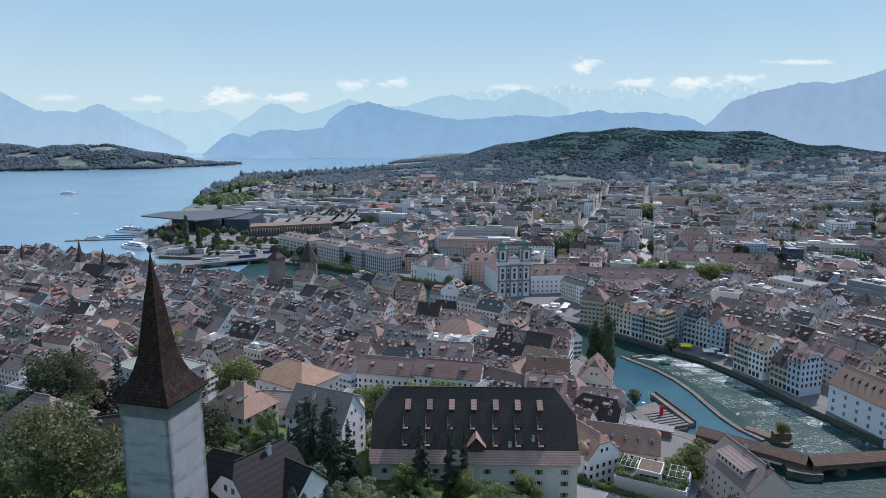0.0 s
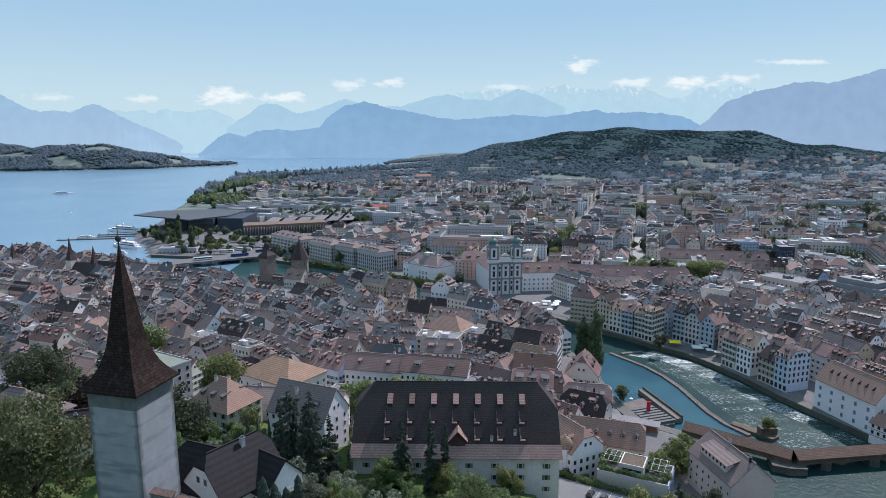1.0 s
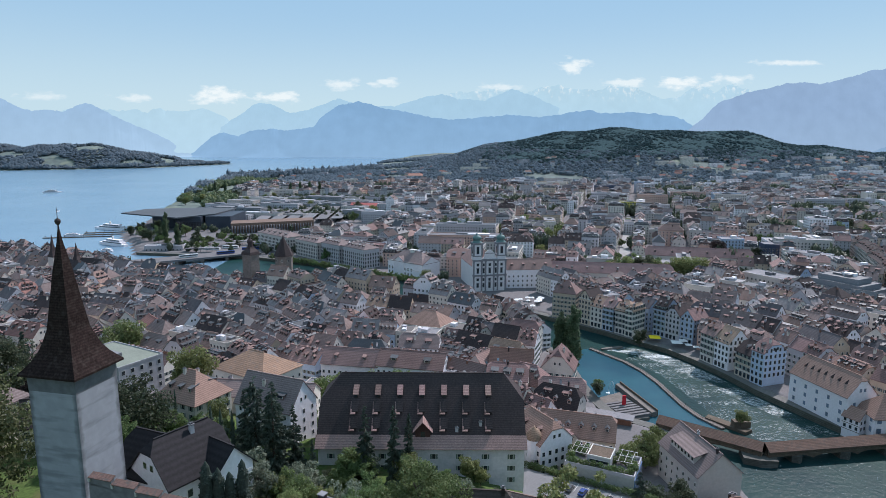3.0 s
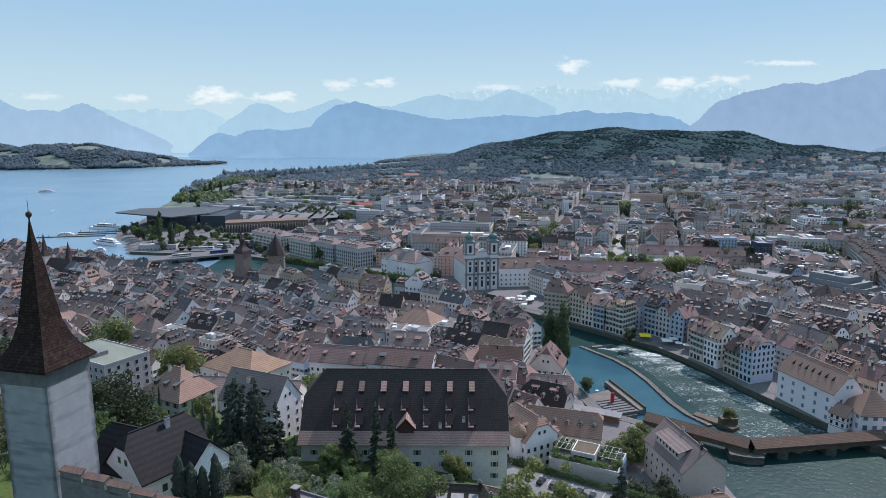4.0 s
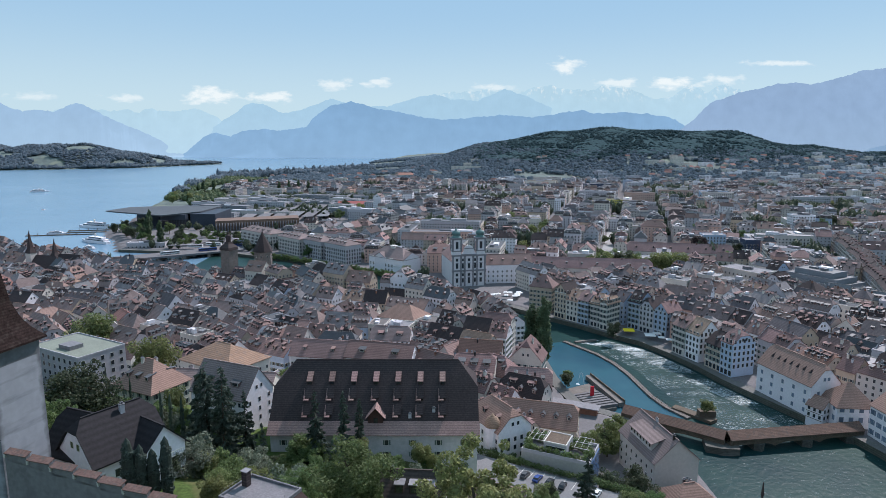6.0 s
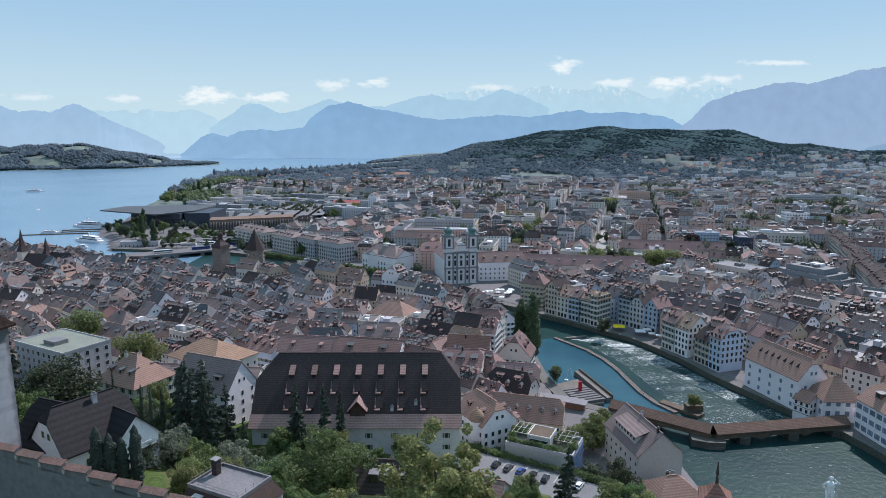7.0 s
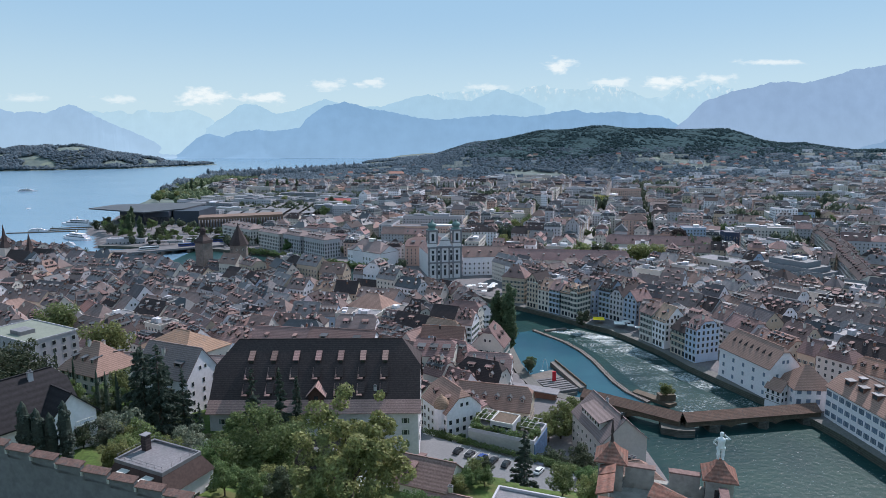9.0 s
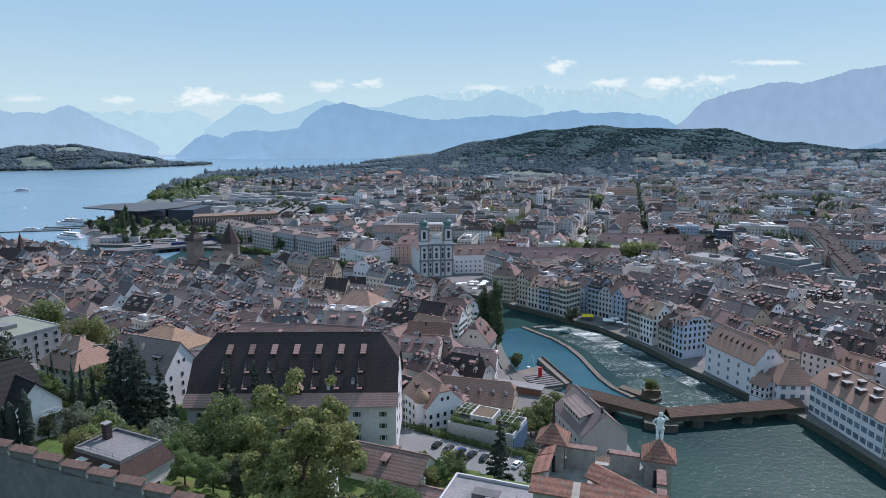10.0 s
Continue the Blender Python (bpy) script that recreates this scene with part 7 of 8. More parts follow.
def steamer(x, y, turn, L, label):
    h = thing("passenger_boat", pose(x, y, 0, 0, 0, turn), label, "boat", "boats on the lake")
    s = Shape()
    w = L * .085
    s.rings([[(-L / 2, -w * .7, z), (L * .25, -w, z), (L / 2, 0, z), (L * .25, w, z), (-L / 2, w * .7, z)] for z in (-.5, L * .045 + .4)])
    part("hull", s, WHITE, h)
    for k, (a, b) in enumerate(((-.42, .28), (-.34, .16))):
        s = Shape()
        z = L * .045 + .4 + k * L * .05
        s.box(a * L, -w * (.8 - .15 * k), z, b * L, w * (.8 - .15 * k), z + L * .042)
        s.box(a * L + .4, -w * (.82 - .15 * k), z + L * .012, b * L - .4, w * (.82 - .15 * k), z + L * .03, 1)
        part("deck_house", s, [WHITE, GLASS], h)
    s = Shape()
    s.tube((-.02 * L, 0, L * .13), (-.04 * L, 0, L * .21), w * .22, w * .22, 8)
    part("funnel", s, FRAME, h)


for x, y, t, L, l in ((-367, 741, 150, 50, "moored white passenger steamer"), (-436, 872, 160, 55, "white passenger steamer at the pier"), (-884, 1497, 20, 40, "white passenger boat out on the lake"), (-452, 812, 10, 24, "small white boat at the jetty"), (-352, 698, 150, 22, "small white boat at the quay"), (-640, 1100, 80, 8, "small motor boat on the lake")):
    steamer(x, y, t, L, l)
for i in range(3):
    s = Shape()
    s.box(-40, -1.4, -1, 40, 1.4, 1.0, 0, pose(-440 + i * 14, 800 + i * 22, 0, 0, 0, 12))
    for k in range(8):
        s.tube(tuple(pose(-440 + i * 14, 800 + i * 22, 0, 0, 0, 12) @ Vector((-38 + k * 11, 1.6, -1))), tuple(pose(-440 + i * 14, 800 + i * 22, 0, 0, 0, 12) @ Vector((-38 + k * 11, 1.6, 3.2))), .25, .25, 6)
    tagged(part("jetty", s, WOOD), "timber landing jetty with mooring posts", "jetty", group="lake jetties")

TAKEN = [(57, 518, 34), (-111, 513, 10), (9.5, 186, 42), (190, 265, 14), (208, 236, 12), (209, 206, 12), (85, 270, 22), (61, 172, 24), (66, 190, 18), (78, 455, 22), (-131, 489, 7), (158, 512, 26), (120, 514, 14), (200, 505, 14), (262, 586, 30), (300, 576, 20), (225, 595, 20), (-6, 557, 28), (312, 447, 26), (270, 470, 18), (-70, 210, 16), (-15, 257, 13), (-150, 322, 9), (-81, 233, 8), (-110, 246, 22), (-68, 278, 18), (3, 285, 17), (-26, 291, 14), (-38, 195, 16), (-210, 740, 70), (-300, 760, 60), (-220, 900, 90), (90, 512, 18), (36, 562, 18)]

# ---- trees of the hillside ----
mat_olive = leaf_mat("olive_leaves", (0.143, 0.156, 0.074))
tree("great_maple", 31.8, 77.0, "large light-green broadleaf tree beside the town wall", lambda: broadleaf(27, 7.4, 24000, .25, 11, 130, .10, 1.0, .09, .20), LEAF_LIGHT, size=1.02)
tree("great_lime", 10.6, 112.0, "full green broadleaf tree on the hillside", lambda: broadleaf(26, 9.4, 21000, .29, 12, 100, .12, 1.0, .12, .26), LEAF, size=.88)
tree("great_lime", 25.0, 97.0, "full green broadleaf tree on the hillside", size=.42)
tree("great_lime", 41.0, 102.0, "full green broadleaf tree below the town wall", size=.6)
tree("great_lime", -2.0, 122.0, "full green broadleaf tree on the hillside", size=.5)
tree("great_olive", -69.5, 107.0, "large olive-green spreading tree by the tower", lambda: broadleaf(24, 10, 19000, .28, 14, 90, .08, 1.0, .12, .28), mat_olive, size=1.22)
tree("great_dark", -104.0, 128.0, "large dark spreading tree among houses", lambda: broadleaf(24, 9.5, 12000, .38, 14, 70, .08, 1.0, .16, .34), LEAF_DARK)
tree("great_dark", -82.0, 96.0, "large dark spreading tree by the wall", size=.8)
tree("great_dark", -106.0, 165.0, "dark broadleaf tree among houses", size=.9)
tree("great_red", -113.0, 190.0, "copper beech with dark purple leaves", lambda: broadleaf(20, 8.5, 6000, .5, 15, 36, .1), LEAF_RED)
tree("great_dark", -70.0, 165.0, "dark round yew beside a villa", size=1.12)
tree("silver_tree", -59.0, 158.0, "grey-green bushy tree beside a villa", lambda: broadleaf(11, 5.5, 4500, .34, 16, 30, .1), LEAF_SILVER)
tree("silver_tree", -9.0, 144.0, "silvery-leaved tree in front of the granary")
tree("silver_tree", -22.0, 158.0, "silvery-leaved shrub tree on the slope", size=.8)
tree("silver_tree", -36.0, 150.0, "silvery-leaved tree in a garden", size=1.3)
for x, y, top, key, rad, seed in ((-38.7, 172, 57, "cedar", 5.4, 21), (-32.0, 166, 57.6, "old_spruce", 5.6, 22), (-27.5, 171, 47, "spruce", 4.6, 23), (-43.5, 178, 49, "spruce", 4.6, 23), (-35, 176, 50, "cedar", 5.4, 21), (-6.3, 165, 50, "spruce", 4.6, 23), (1.8, 163, 50, "slim_spruce", 3.7, 24), (6, 165, 47, "slim_spruce", 3.7, 24), (67.7, 153.5, 36, "old_spruce", 5.6, 22), (-125, 205, 60, "slim_spruce", 3.7, 24), (-112, 208, 56, "spruce", 4.6, 23), (-21, 165, 40, "slim_spruce", 3.7, 24)):
    zz = ground_z(x, y)
    tree(key, x, y, "tall dark green conifer with drooping boughs on the slope", lambda: conifer(24, rad, 9500, .42, seed, .62 if key == "cedar" else .8), LEAF_CONE, size=(top - zz) / 24, z=zz, name="conifer")
for x, y, top in ((-94.5, 224.7, 36.5), (-75.8, 199.7, 38), (-70.8, 194, 43.5), (-50.1, 168.6, 49), (-46.7, 166.7, 50), (-43.3, 165.9, 49)):
    zz = ground_z(x, y)
    tree("cypress", x, y, "narrow dark cypress on the slope", lambda: column(16, .5, 3000, .2, 31, 14, .8), LEAF_CONE, size=(top - zz) / 16, z=zz, name="cypress")
for x, y, top in ((-24.2, 101, 67.4), (-22.4, 101.5, 66.4), (-20.4, 102.4, 67.0), (-26, 100.5, 68.5)):
    tree("thuja", x, y, "clipped dark column thuja beside the villa", lambda: column(12, 1.2, 5000, .22, 33, 14, .85), LEAF_CONE, size=(top - 55) / 12, z=55, name="thuja")
for x, y, k in ((84.0, 309.5, 1.0), (78.5, 313, .93)):
    tree("poplar", x, y, "tall dense poplar on the river bank", lambda: column(38, 4.3, 7000, .55, 35, 20), leaf_mat("poplar_leaves", (0.10, 0.14, 0.075)), size=k, z=3.3, name="poplar")
for x, y, k in ((91, 215, 1.0), (96, 222, .9), (86, 212, .8)):
    tree("willow", x, y, "yellow-green willow by the bridge", lambda: broadleaf(12.5, 6.0, 4200, .4, 37, 30, .08), LEAF_LIGHT, size=k, z=4)
for x, y, k, key, mt, lab in ((8, 97, .42, "midgreen", LEAF, "green shrub inside the town wall"), (13.5, 94.5, .45, "midgreen", LEAF, "green shrub inside the town wall"), (19, 92, .5, "darkgreen", LEAF_DARK, "dark shrub inside the town wall"), (23, 98, .5, "midgreen", LEAF, "green shrub inside the town wall"), (15, 101, .5, "lightgreen", LEAF_LIGHT, "light green shrub inside the town wall"), (-81, 233, 1.5, "lightgreen", LEAF_LIGHT, "bright green broadleaf tree among houses"), (-150, 322, 1.9, "lightgreen", LEAF_LIGHT, "bright green broadleaf tree among houses"), (-29, 255, 1.7, "midgreen", LEAF, "green broadleaf tree behind the granary"), (-14, 258, 1.6, "lightgreen", LEAF_LIGHT, "green broadleaf tree behind the granary"), (0, 262, 1.6, "midgreen", LEAF, "green broadleaf tree behind the granary"), (-21, 268, 1.0, "midgreen", LEAF, "green broadleaf tree behind the granary"), (-8, 262, .9, "midgreen", LEAF, "green broadleaf tree behind the granary"), (8, 260, .85, "midgreen", LEAF, "green broadleaf tree behind the granary"), (-36, 262, .9, "midgreen", LEAF, "green broadleaf tree behind the granary"),
        (89, 176, .9, "darkgreen", LEAF_DARK, "dark round tree in a garden"), (51, 140, .4, "midgreen", LEAF, "green shrub on the slope by the parking place"), (54, 145, .42, "lightgreen", LEAF_LIGHT, "light shrub on the slope by the parking place"), (57, 149, .35, "darkgreen", LEAF_DARK, "dark shrub on the slope by the parking place"), (49, 136, .4, "lightgreen", LEAF_LIGHT, "light shrub on the slope by the parking place"), (56, 141, .38, "midgreen", LEAF, "green shrub on the slope by the parking place"), (47, 144, .4, "midgreen", LEAF, "green shrub on the slope by the parking place"), (80, 178, .7, "darkgreen", LEAF_DARK, "dark round tree in a garden"), (46, 196, .6, "midgreen", LEAF, "small green tree in a garden"), (54, 195, .55, "midgreen", LEAF, "small green tree in a garden"), (58, 199, .5, "lightgreen", LEAF_LIGHT, "small green tree in a garden"),
        (92, 288, .45, "midgreen", LEAF, "small tree on the mill square"), (90, 282, .5, "darkgreen", LEAF_DARK, "small tree on the mill square"), (134, 356, .75, "darkgreen", LEAF_DARK, "round tree on the quay"), (143, 250, .5, "lightgreen", LEAF_LIGHT, "small bush by the sluice"),
        (216, 525, 1.3, "lightgreen", LEAF_LIGHT, "bright green tree among town houses"), (207, 560, 1.2, "darkgreen", LEAF_DARK, "dark green tree among town houses"), (190, 565, 1.1, "midgreen", LEAF, "green tree among town houses"), (126, 708, 1.2, "darkgreen", LEAF_DARK, "dark green tree among town houses"), (136, 652, 1.1, "darkgreen", LEAF_DARK, "dark green tree among town houses"), (288, 602, 1.2, "great_red", LEAF_RED, "dark copper tree among town houses"), (323, 574, 1.0, "lightgreen", LEAF_LIGHT, "bright green tree among town houses"), (-95, 621, .9, "midgreen", LEAF, "green promenade tree by the river"),
        (-84, 186, .7, "midgreen", LEAF, "green garden tree on the hillside"), (-58, 186, .7, "midgreen", LEAF, "green garden tree on the hillside"), (-60, 140, .55, "midgreen", LEAF, "green garden tree on the hillside"), (-16, 130, .6, "midgreen", LEAF, "green garden tree on the hillside"), (-10, 118, .5, "lightgreen", LEAF_LIGHT, "green garden shrub on the hillside"), (-20, 120, .45, "lightgreen", LEAF_LIGHT, "green garden shrub on the hillside"), (-14, 108, .4, "lightgreen", LEAF_LIGHT, "green garden shrub on the hillside"), (32, 142, .5, "midgreen", LEAF, "green garden tree on the hillside"), (75, 140, .6, "lightgreen", LEAF_LIGHT, "bright green tree in a garden"), (85, 150, .6, "midgreen", LEAF, "green garden tree on the hillside"), (80, 128, .7, "lightgreen", LEAF_LIGHT, "bright green tree in a garden"), (-90, 120, .8, "midgreen", LEAF, "green garden tree on the hillside"), (-112, 140, .9, "darkgreen", LEAF_DARK, "dark green tree in a garden"), (-135, 230, .9, "midgreen", LEAF, "green garden tree on the hillside"), (-140, 180, 1.0, "darkgreen", LEAF_DARK, "dark green tree in a garden"), (-150, 210, 1.0, "midgreen", LEAF, "green garden tree on the hillside")):
    seed = {"lightgreen": 41, "midgreen": 42, "darkgreen": 43}.get(key, 44)
    tree(key, x, y, lab, lambda: broadleaf(14, 6.2, 6500, .33, seed, 40, .12, 1.0, .18, .36), mt, size=k)

g_ = random.Random(61)
for i in range(260):
    x, y = g_.uniform(-120, 62), g_.uniform(92, 208)
    line = y + .55 * x
    if line < 88 or -4 < x < 16 and y < 112 or any(abs(x - a) < 9.5 and abs(y - b) < 9.5 for a, b in PLACED) or abs(x - 9.5) < 34 and abs(y - 186) < 17 or x > 36 and y > 150:
        continue
    key = g_.choice(("midgreen", "midgreen", "darkgreen", "lightgreen", "silver_tree"))
    tree(key, x, y, {"midgreen": "green garden shrub on the slope", "darkgreen": "dark green garden shrub on the slope", "lightgreen": "yellow-green garden shrub on the slope", "silver_tree": "grey-green garden shrub on the slope"}[key], None, size=g_.uniform(.25, .7), group="hillside shrubs", name="shrub")

# ---- the old town and the new town ----
def free(x, y, r):
    return all(math.hypot(x - a, y - b) > r * .7 + c for a, b, c in TAKEN)


def clear(x, y, r):
    return all(abs(x - a) > r or abs(y - b) > r for a, b in PLACED)


def river_gap(x, y):
    return float(min(away(SOUTH_BANK, x, y), away(NORTH_BANK, x, y)))


FAR_ROOFS = Bulk()


def old_town(u0, u1, v0, v1, origin, turn, keep, name, group, seed, height, near):
    """Rows of terraced houses on a gently warped plan; keep(x, y) says where."""
    g = random.Random(seed)
    c, sn = math.cos(radians(turn)), math.sin(radians(turn))
    v, k = v0, 0
    before = list(PLACED)
    while v < v1:
        depth = g.uniform(10.5, 14.0)
        u = u0 + g.uniform(0, 10)
        run, lift = 0, g.uniform(-1, 1)
        while u < u1:
            L = g.choice((g.uniform(7.0, 11.0), g.uniform(9, 16), g.uniform(12, 22)))
            if run > g.uniform(40, 75):
                u, run, lift = u + g.uniform(3.5, 9), 0, g.uniform(-1.4, 1.4)
            um, vm = u + L / 2, v + depth / 2
            wv = 9 * math.sin(um / 47 + seed) + 5 * math.sin(um / 19 + v / 31)
            slope = 9 / 47 * math.cos(um / 47 + seed) + 5 / 19 * math.cos(um / 19 + v / 31)
            x, y = origin[0] + c * um - sn * (vm + wv), origin[1] + sn * um + c * (vm + wv)
            u += L
            run += L
            if not keep(x, y) or not free(x, y, 8) or not all(abs(x - a) > 9 or abs(y - b) > 9 for a, b in before):
                continue
            close = math.hypot(x - 20, y) < near
            bulk = None if close else FAR_ROOFS
            cross = g.random() < 0.09
            H = height + lift + g.uniform(-2.2, 2.6)
            if -110 < x < 40 and float(away(NORTH_BANK, x, y)) < 34:
                H += 6.5
            roof = g.choices((TILES, TILES_RED, TILES_DARK, TILES_LIGHT, SLATE), (76, 3, 13, 2, 5))[0]
            wall = g.choices(PLASTER, (22, 24, 18, 8, 6, 20, 2))[0]
            tint = {WHITE: "white", CREAM: "cream", GREYW: "grey", OCHRE: "ochre", ROSE: "rose", SAND: "sandy", BLUE: "pale blue"}[wall]
            tone = {TILES: "brown tiled", TILES_RED: "reddish tiled", TILES_DARK: "dark tiled", TILES_LIGHT: "sandy tiled", SLATE: "grey slate"}[roof]
            a = turn + math.degrees(math.atan(slope))
            if g.random() < .09:
                wall = g.choice((GREYW, SAND, CREAM))
                tint = {GREYW: "grey", SAND: "sandy", CREAM: "cream"}[wall]
                flat_block(name, x, y, a, L, depth, H + 2, wall, g.choice((GRAVEL, ZINC)), label=f"{tint} plastered townhouse with a flat roof terrace", group=group, category="house", bulk=bulk)
                continue
            LL, WW = (L, depth) if not cross else (depth, L)
            house(name, x, y, a + (90 if cross else 0) + g.uniform(-3, 3), LL, WW, H, WW / 2 * g.uniform(.72, 1.12), wall, roof,
                  g.choice((0, 0, 0, 0.25, 0.4, 1.0)) if not cross else g.choice((0, .3)), label=f"{tint} plastered terraced townhouse with a {tone} roof", category="house", group=group,
                  dormers=g.choice((0, 2, 3, 3, 4)) if LL > 7 else 1, rows=g.choice((1, 2, 2)), chimneys=g.choice((1, 2, 3)) if close else g.choice((1, 2)), lights=g.choice((0, 0, 1, 1)) if close else 0,
                  shutters=g.choice((0, 1)) if close else 0, over=.4, bulk=bulk, each=close and name == "riverside_house" and k < 9)
            k += bulk is None
        v += depth + (g.uniform(4.0, 7.5) if int(v) % 2 else g.uniform(1.0, 3.5))
    return k


def hill_line(x, y):
    return y + 0.55 * min(150, max(x, -110))


def in_old(x, y):
    if inside(RIVER_AREA, x, y) or inside(LAKE_SHORE, x, y) or river_gap(x, y) < (8 if x > -110 else 16) or x > 96 or x < -.80 * y - 60:
        return False
    return hill_line(x, y) > 232 and float(away(NORTH_BANK, x, y)) < float(away(SOUTH_BANK, x, y)) and not (x > 70 and y < 330)


def grand_rows():
    """Two rows of tall sandstone apartment houses along a straight street."""
    g = random.Random(13)
    for (xa, ya), (xb, yb), side in (((379, 500), (446, 645), -1), ((338, 388), (396, 507), 1)):
        d = Vector((xb - xa, yb - ya))
        n = Vector((-d.y, d.x)).normalized() * -side
        run = 0.0
        while run < d.length - 8:
            w = min(g.uniform(15, 24), d.length - run)
            p = Vector((xa, ya)) + d * ((run + w / 2) / d.length) - n * 7.5
            house("grand_apartment_house", p.x, p.y, math.degrees(math.atan2(d.y, d.x)), w - .2, 15, g.uniform(16, 18.5), g.uniform(4.5, 5.5), g.choice((SAND, SAND, CREAM, GREYW)), TILES_DARK, .3, z=3.3, label="tall sandstone apartment house with rows of windows", group="grand apartment houses", gap=2.5, storey=3.3, dormers=2, kind=0, chimneys=1, pane=(1.3, 2.0))
            TAKEN.append((p.x, p.y, 9))
            run += w


grand_rows()


def bank_houses():
    """Old houses along the north bank's edge, and three large roofs behind them."""
    g = random.Random(23)
    looks = ((CREAM, "cream"), (GREYW, "grey"), (SAND, "sandy"), (WHITE, "white"))
    for i, (x, y, turn) in enumerate(((24, 437, -46), (34, 427, -46), (44, 416, -46), (55, 404, -50), (62, 391, -70), (66, 379, -72), (69.5, 367.5, -72), (73, 356, -72))):
        wall, word = looks[i % 4]
        house("bank_house", x, y, turn, 10.5, 13.0, g.uniform(10.5, 14.5), g.uniform(5.0, 6.8), wall, g.choice((TILES, TILES, TILES_GREY, TILES_DARK)), g.choice((0, 0, .3)), label=f"{word} plastered old house on the river bank", group="north bank houses", dormers=g.choice((1, 2)), rows=g.choice((1, 2)), chimneys=2, shutters=1, over=.4)
        TAKEN.append((x, y, 3))
    for name, x, y, turn, L, W, H, R, wall, roof, hip, label in (
            ("orange_roofed_house", 50.6, 314.0, -32.0, 17.0, 13.0, 11.0, 6.5, CREAM, TILES_LIGHT, .2, "cream old house with an orange-brown tiled roof"),
            ("broad_hipped_house", 10.6, 366.0, -32.0, 26.0, 19.0, 12.0, 7.0, SAND, TILES_WARM, 1.0, "sandy house under a broad plain hipped roof"),
            ("white_bay_house", 5.5, 323.0, -8.0, 21.0, 13.0, 12.5, 5.5, WHITE, TILES_GREY, .3, "white townhouse with rows of windows and a brown-grey roof")):
        house(name, x, y, turn, L, W, H, R, wall, roof, hip, label=label, dormers=0 if hip == 1 else 2, chimneys=2, over=.5, gap=2.4)
        TAKEN.append((x, y, L * .42))


bank_houses()
old_town(-460, 460, -330, 330, (-120, 400), -32, in_old, "townhouse", "old town houses", 3, 11.5, 345)


def in_south(x, y):
    if inside(RIVER_AREA, x, y) or river_gap(x, y) < 13 or x < 95 or y > 500 or y < 60:
        return False
    return x < .80 * y + 150 and float(away(SOUTH_BANK, x, y)) < float(away(NORTH_BANK, x, y))


old_town(-420, 420, -330, 330, (270, 330), -62, in_south, "riverside_house", "south bank houses", 8, 14.0, 365)


PARKS = [(438, 788, 26, 26), (290, 590, 12, 9), (395, 600, 14, 8), (129, 680, 12, 8), (640, 1000, 60, 60), (560, 976, 20, 16), (720, 1030, 24, 20), (624, 861, 26, 22), (240, 690, 10, 6), (40, 800, 30, 22), (60, 1000, 26, 20), (330, 1000, 24, 16), (520, 700, 18, 12), (800, 1150, 40, 34), (150, 1150, 30, 20), (480, 1180, 40, 30), (560, 1420, 50, 40), (900, 1400, 60, 50)]


def in_park(x, y, r):
    return any(math.hypot(x - a, y - b) < c + r for a, b, c, k in PARKS)


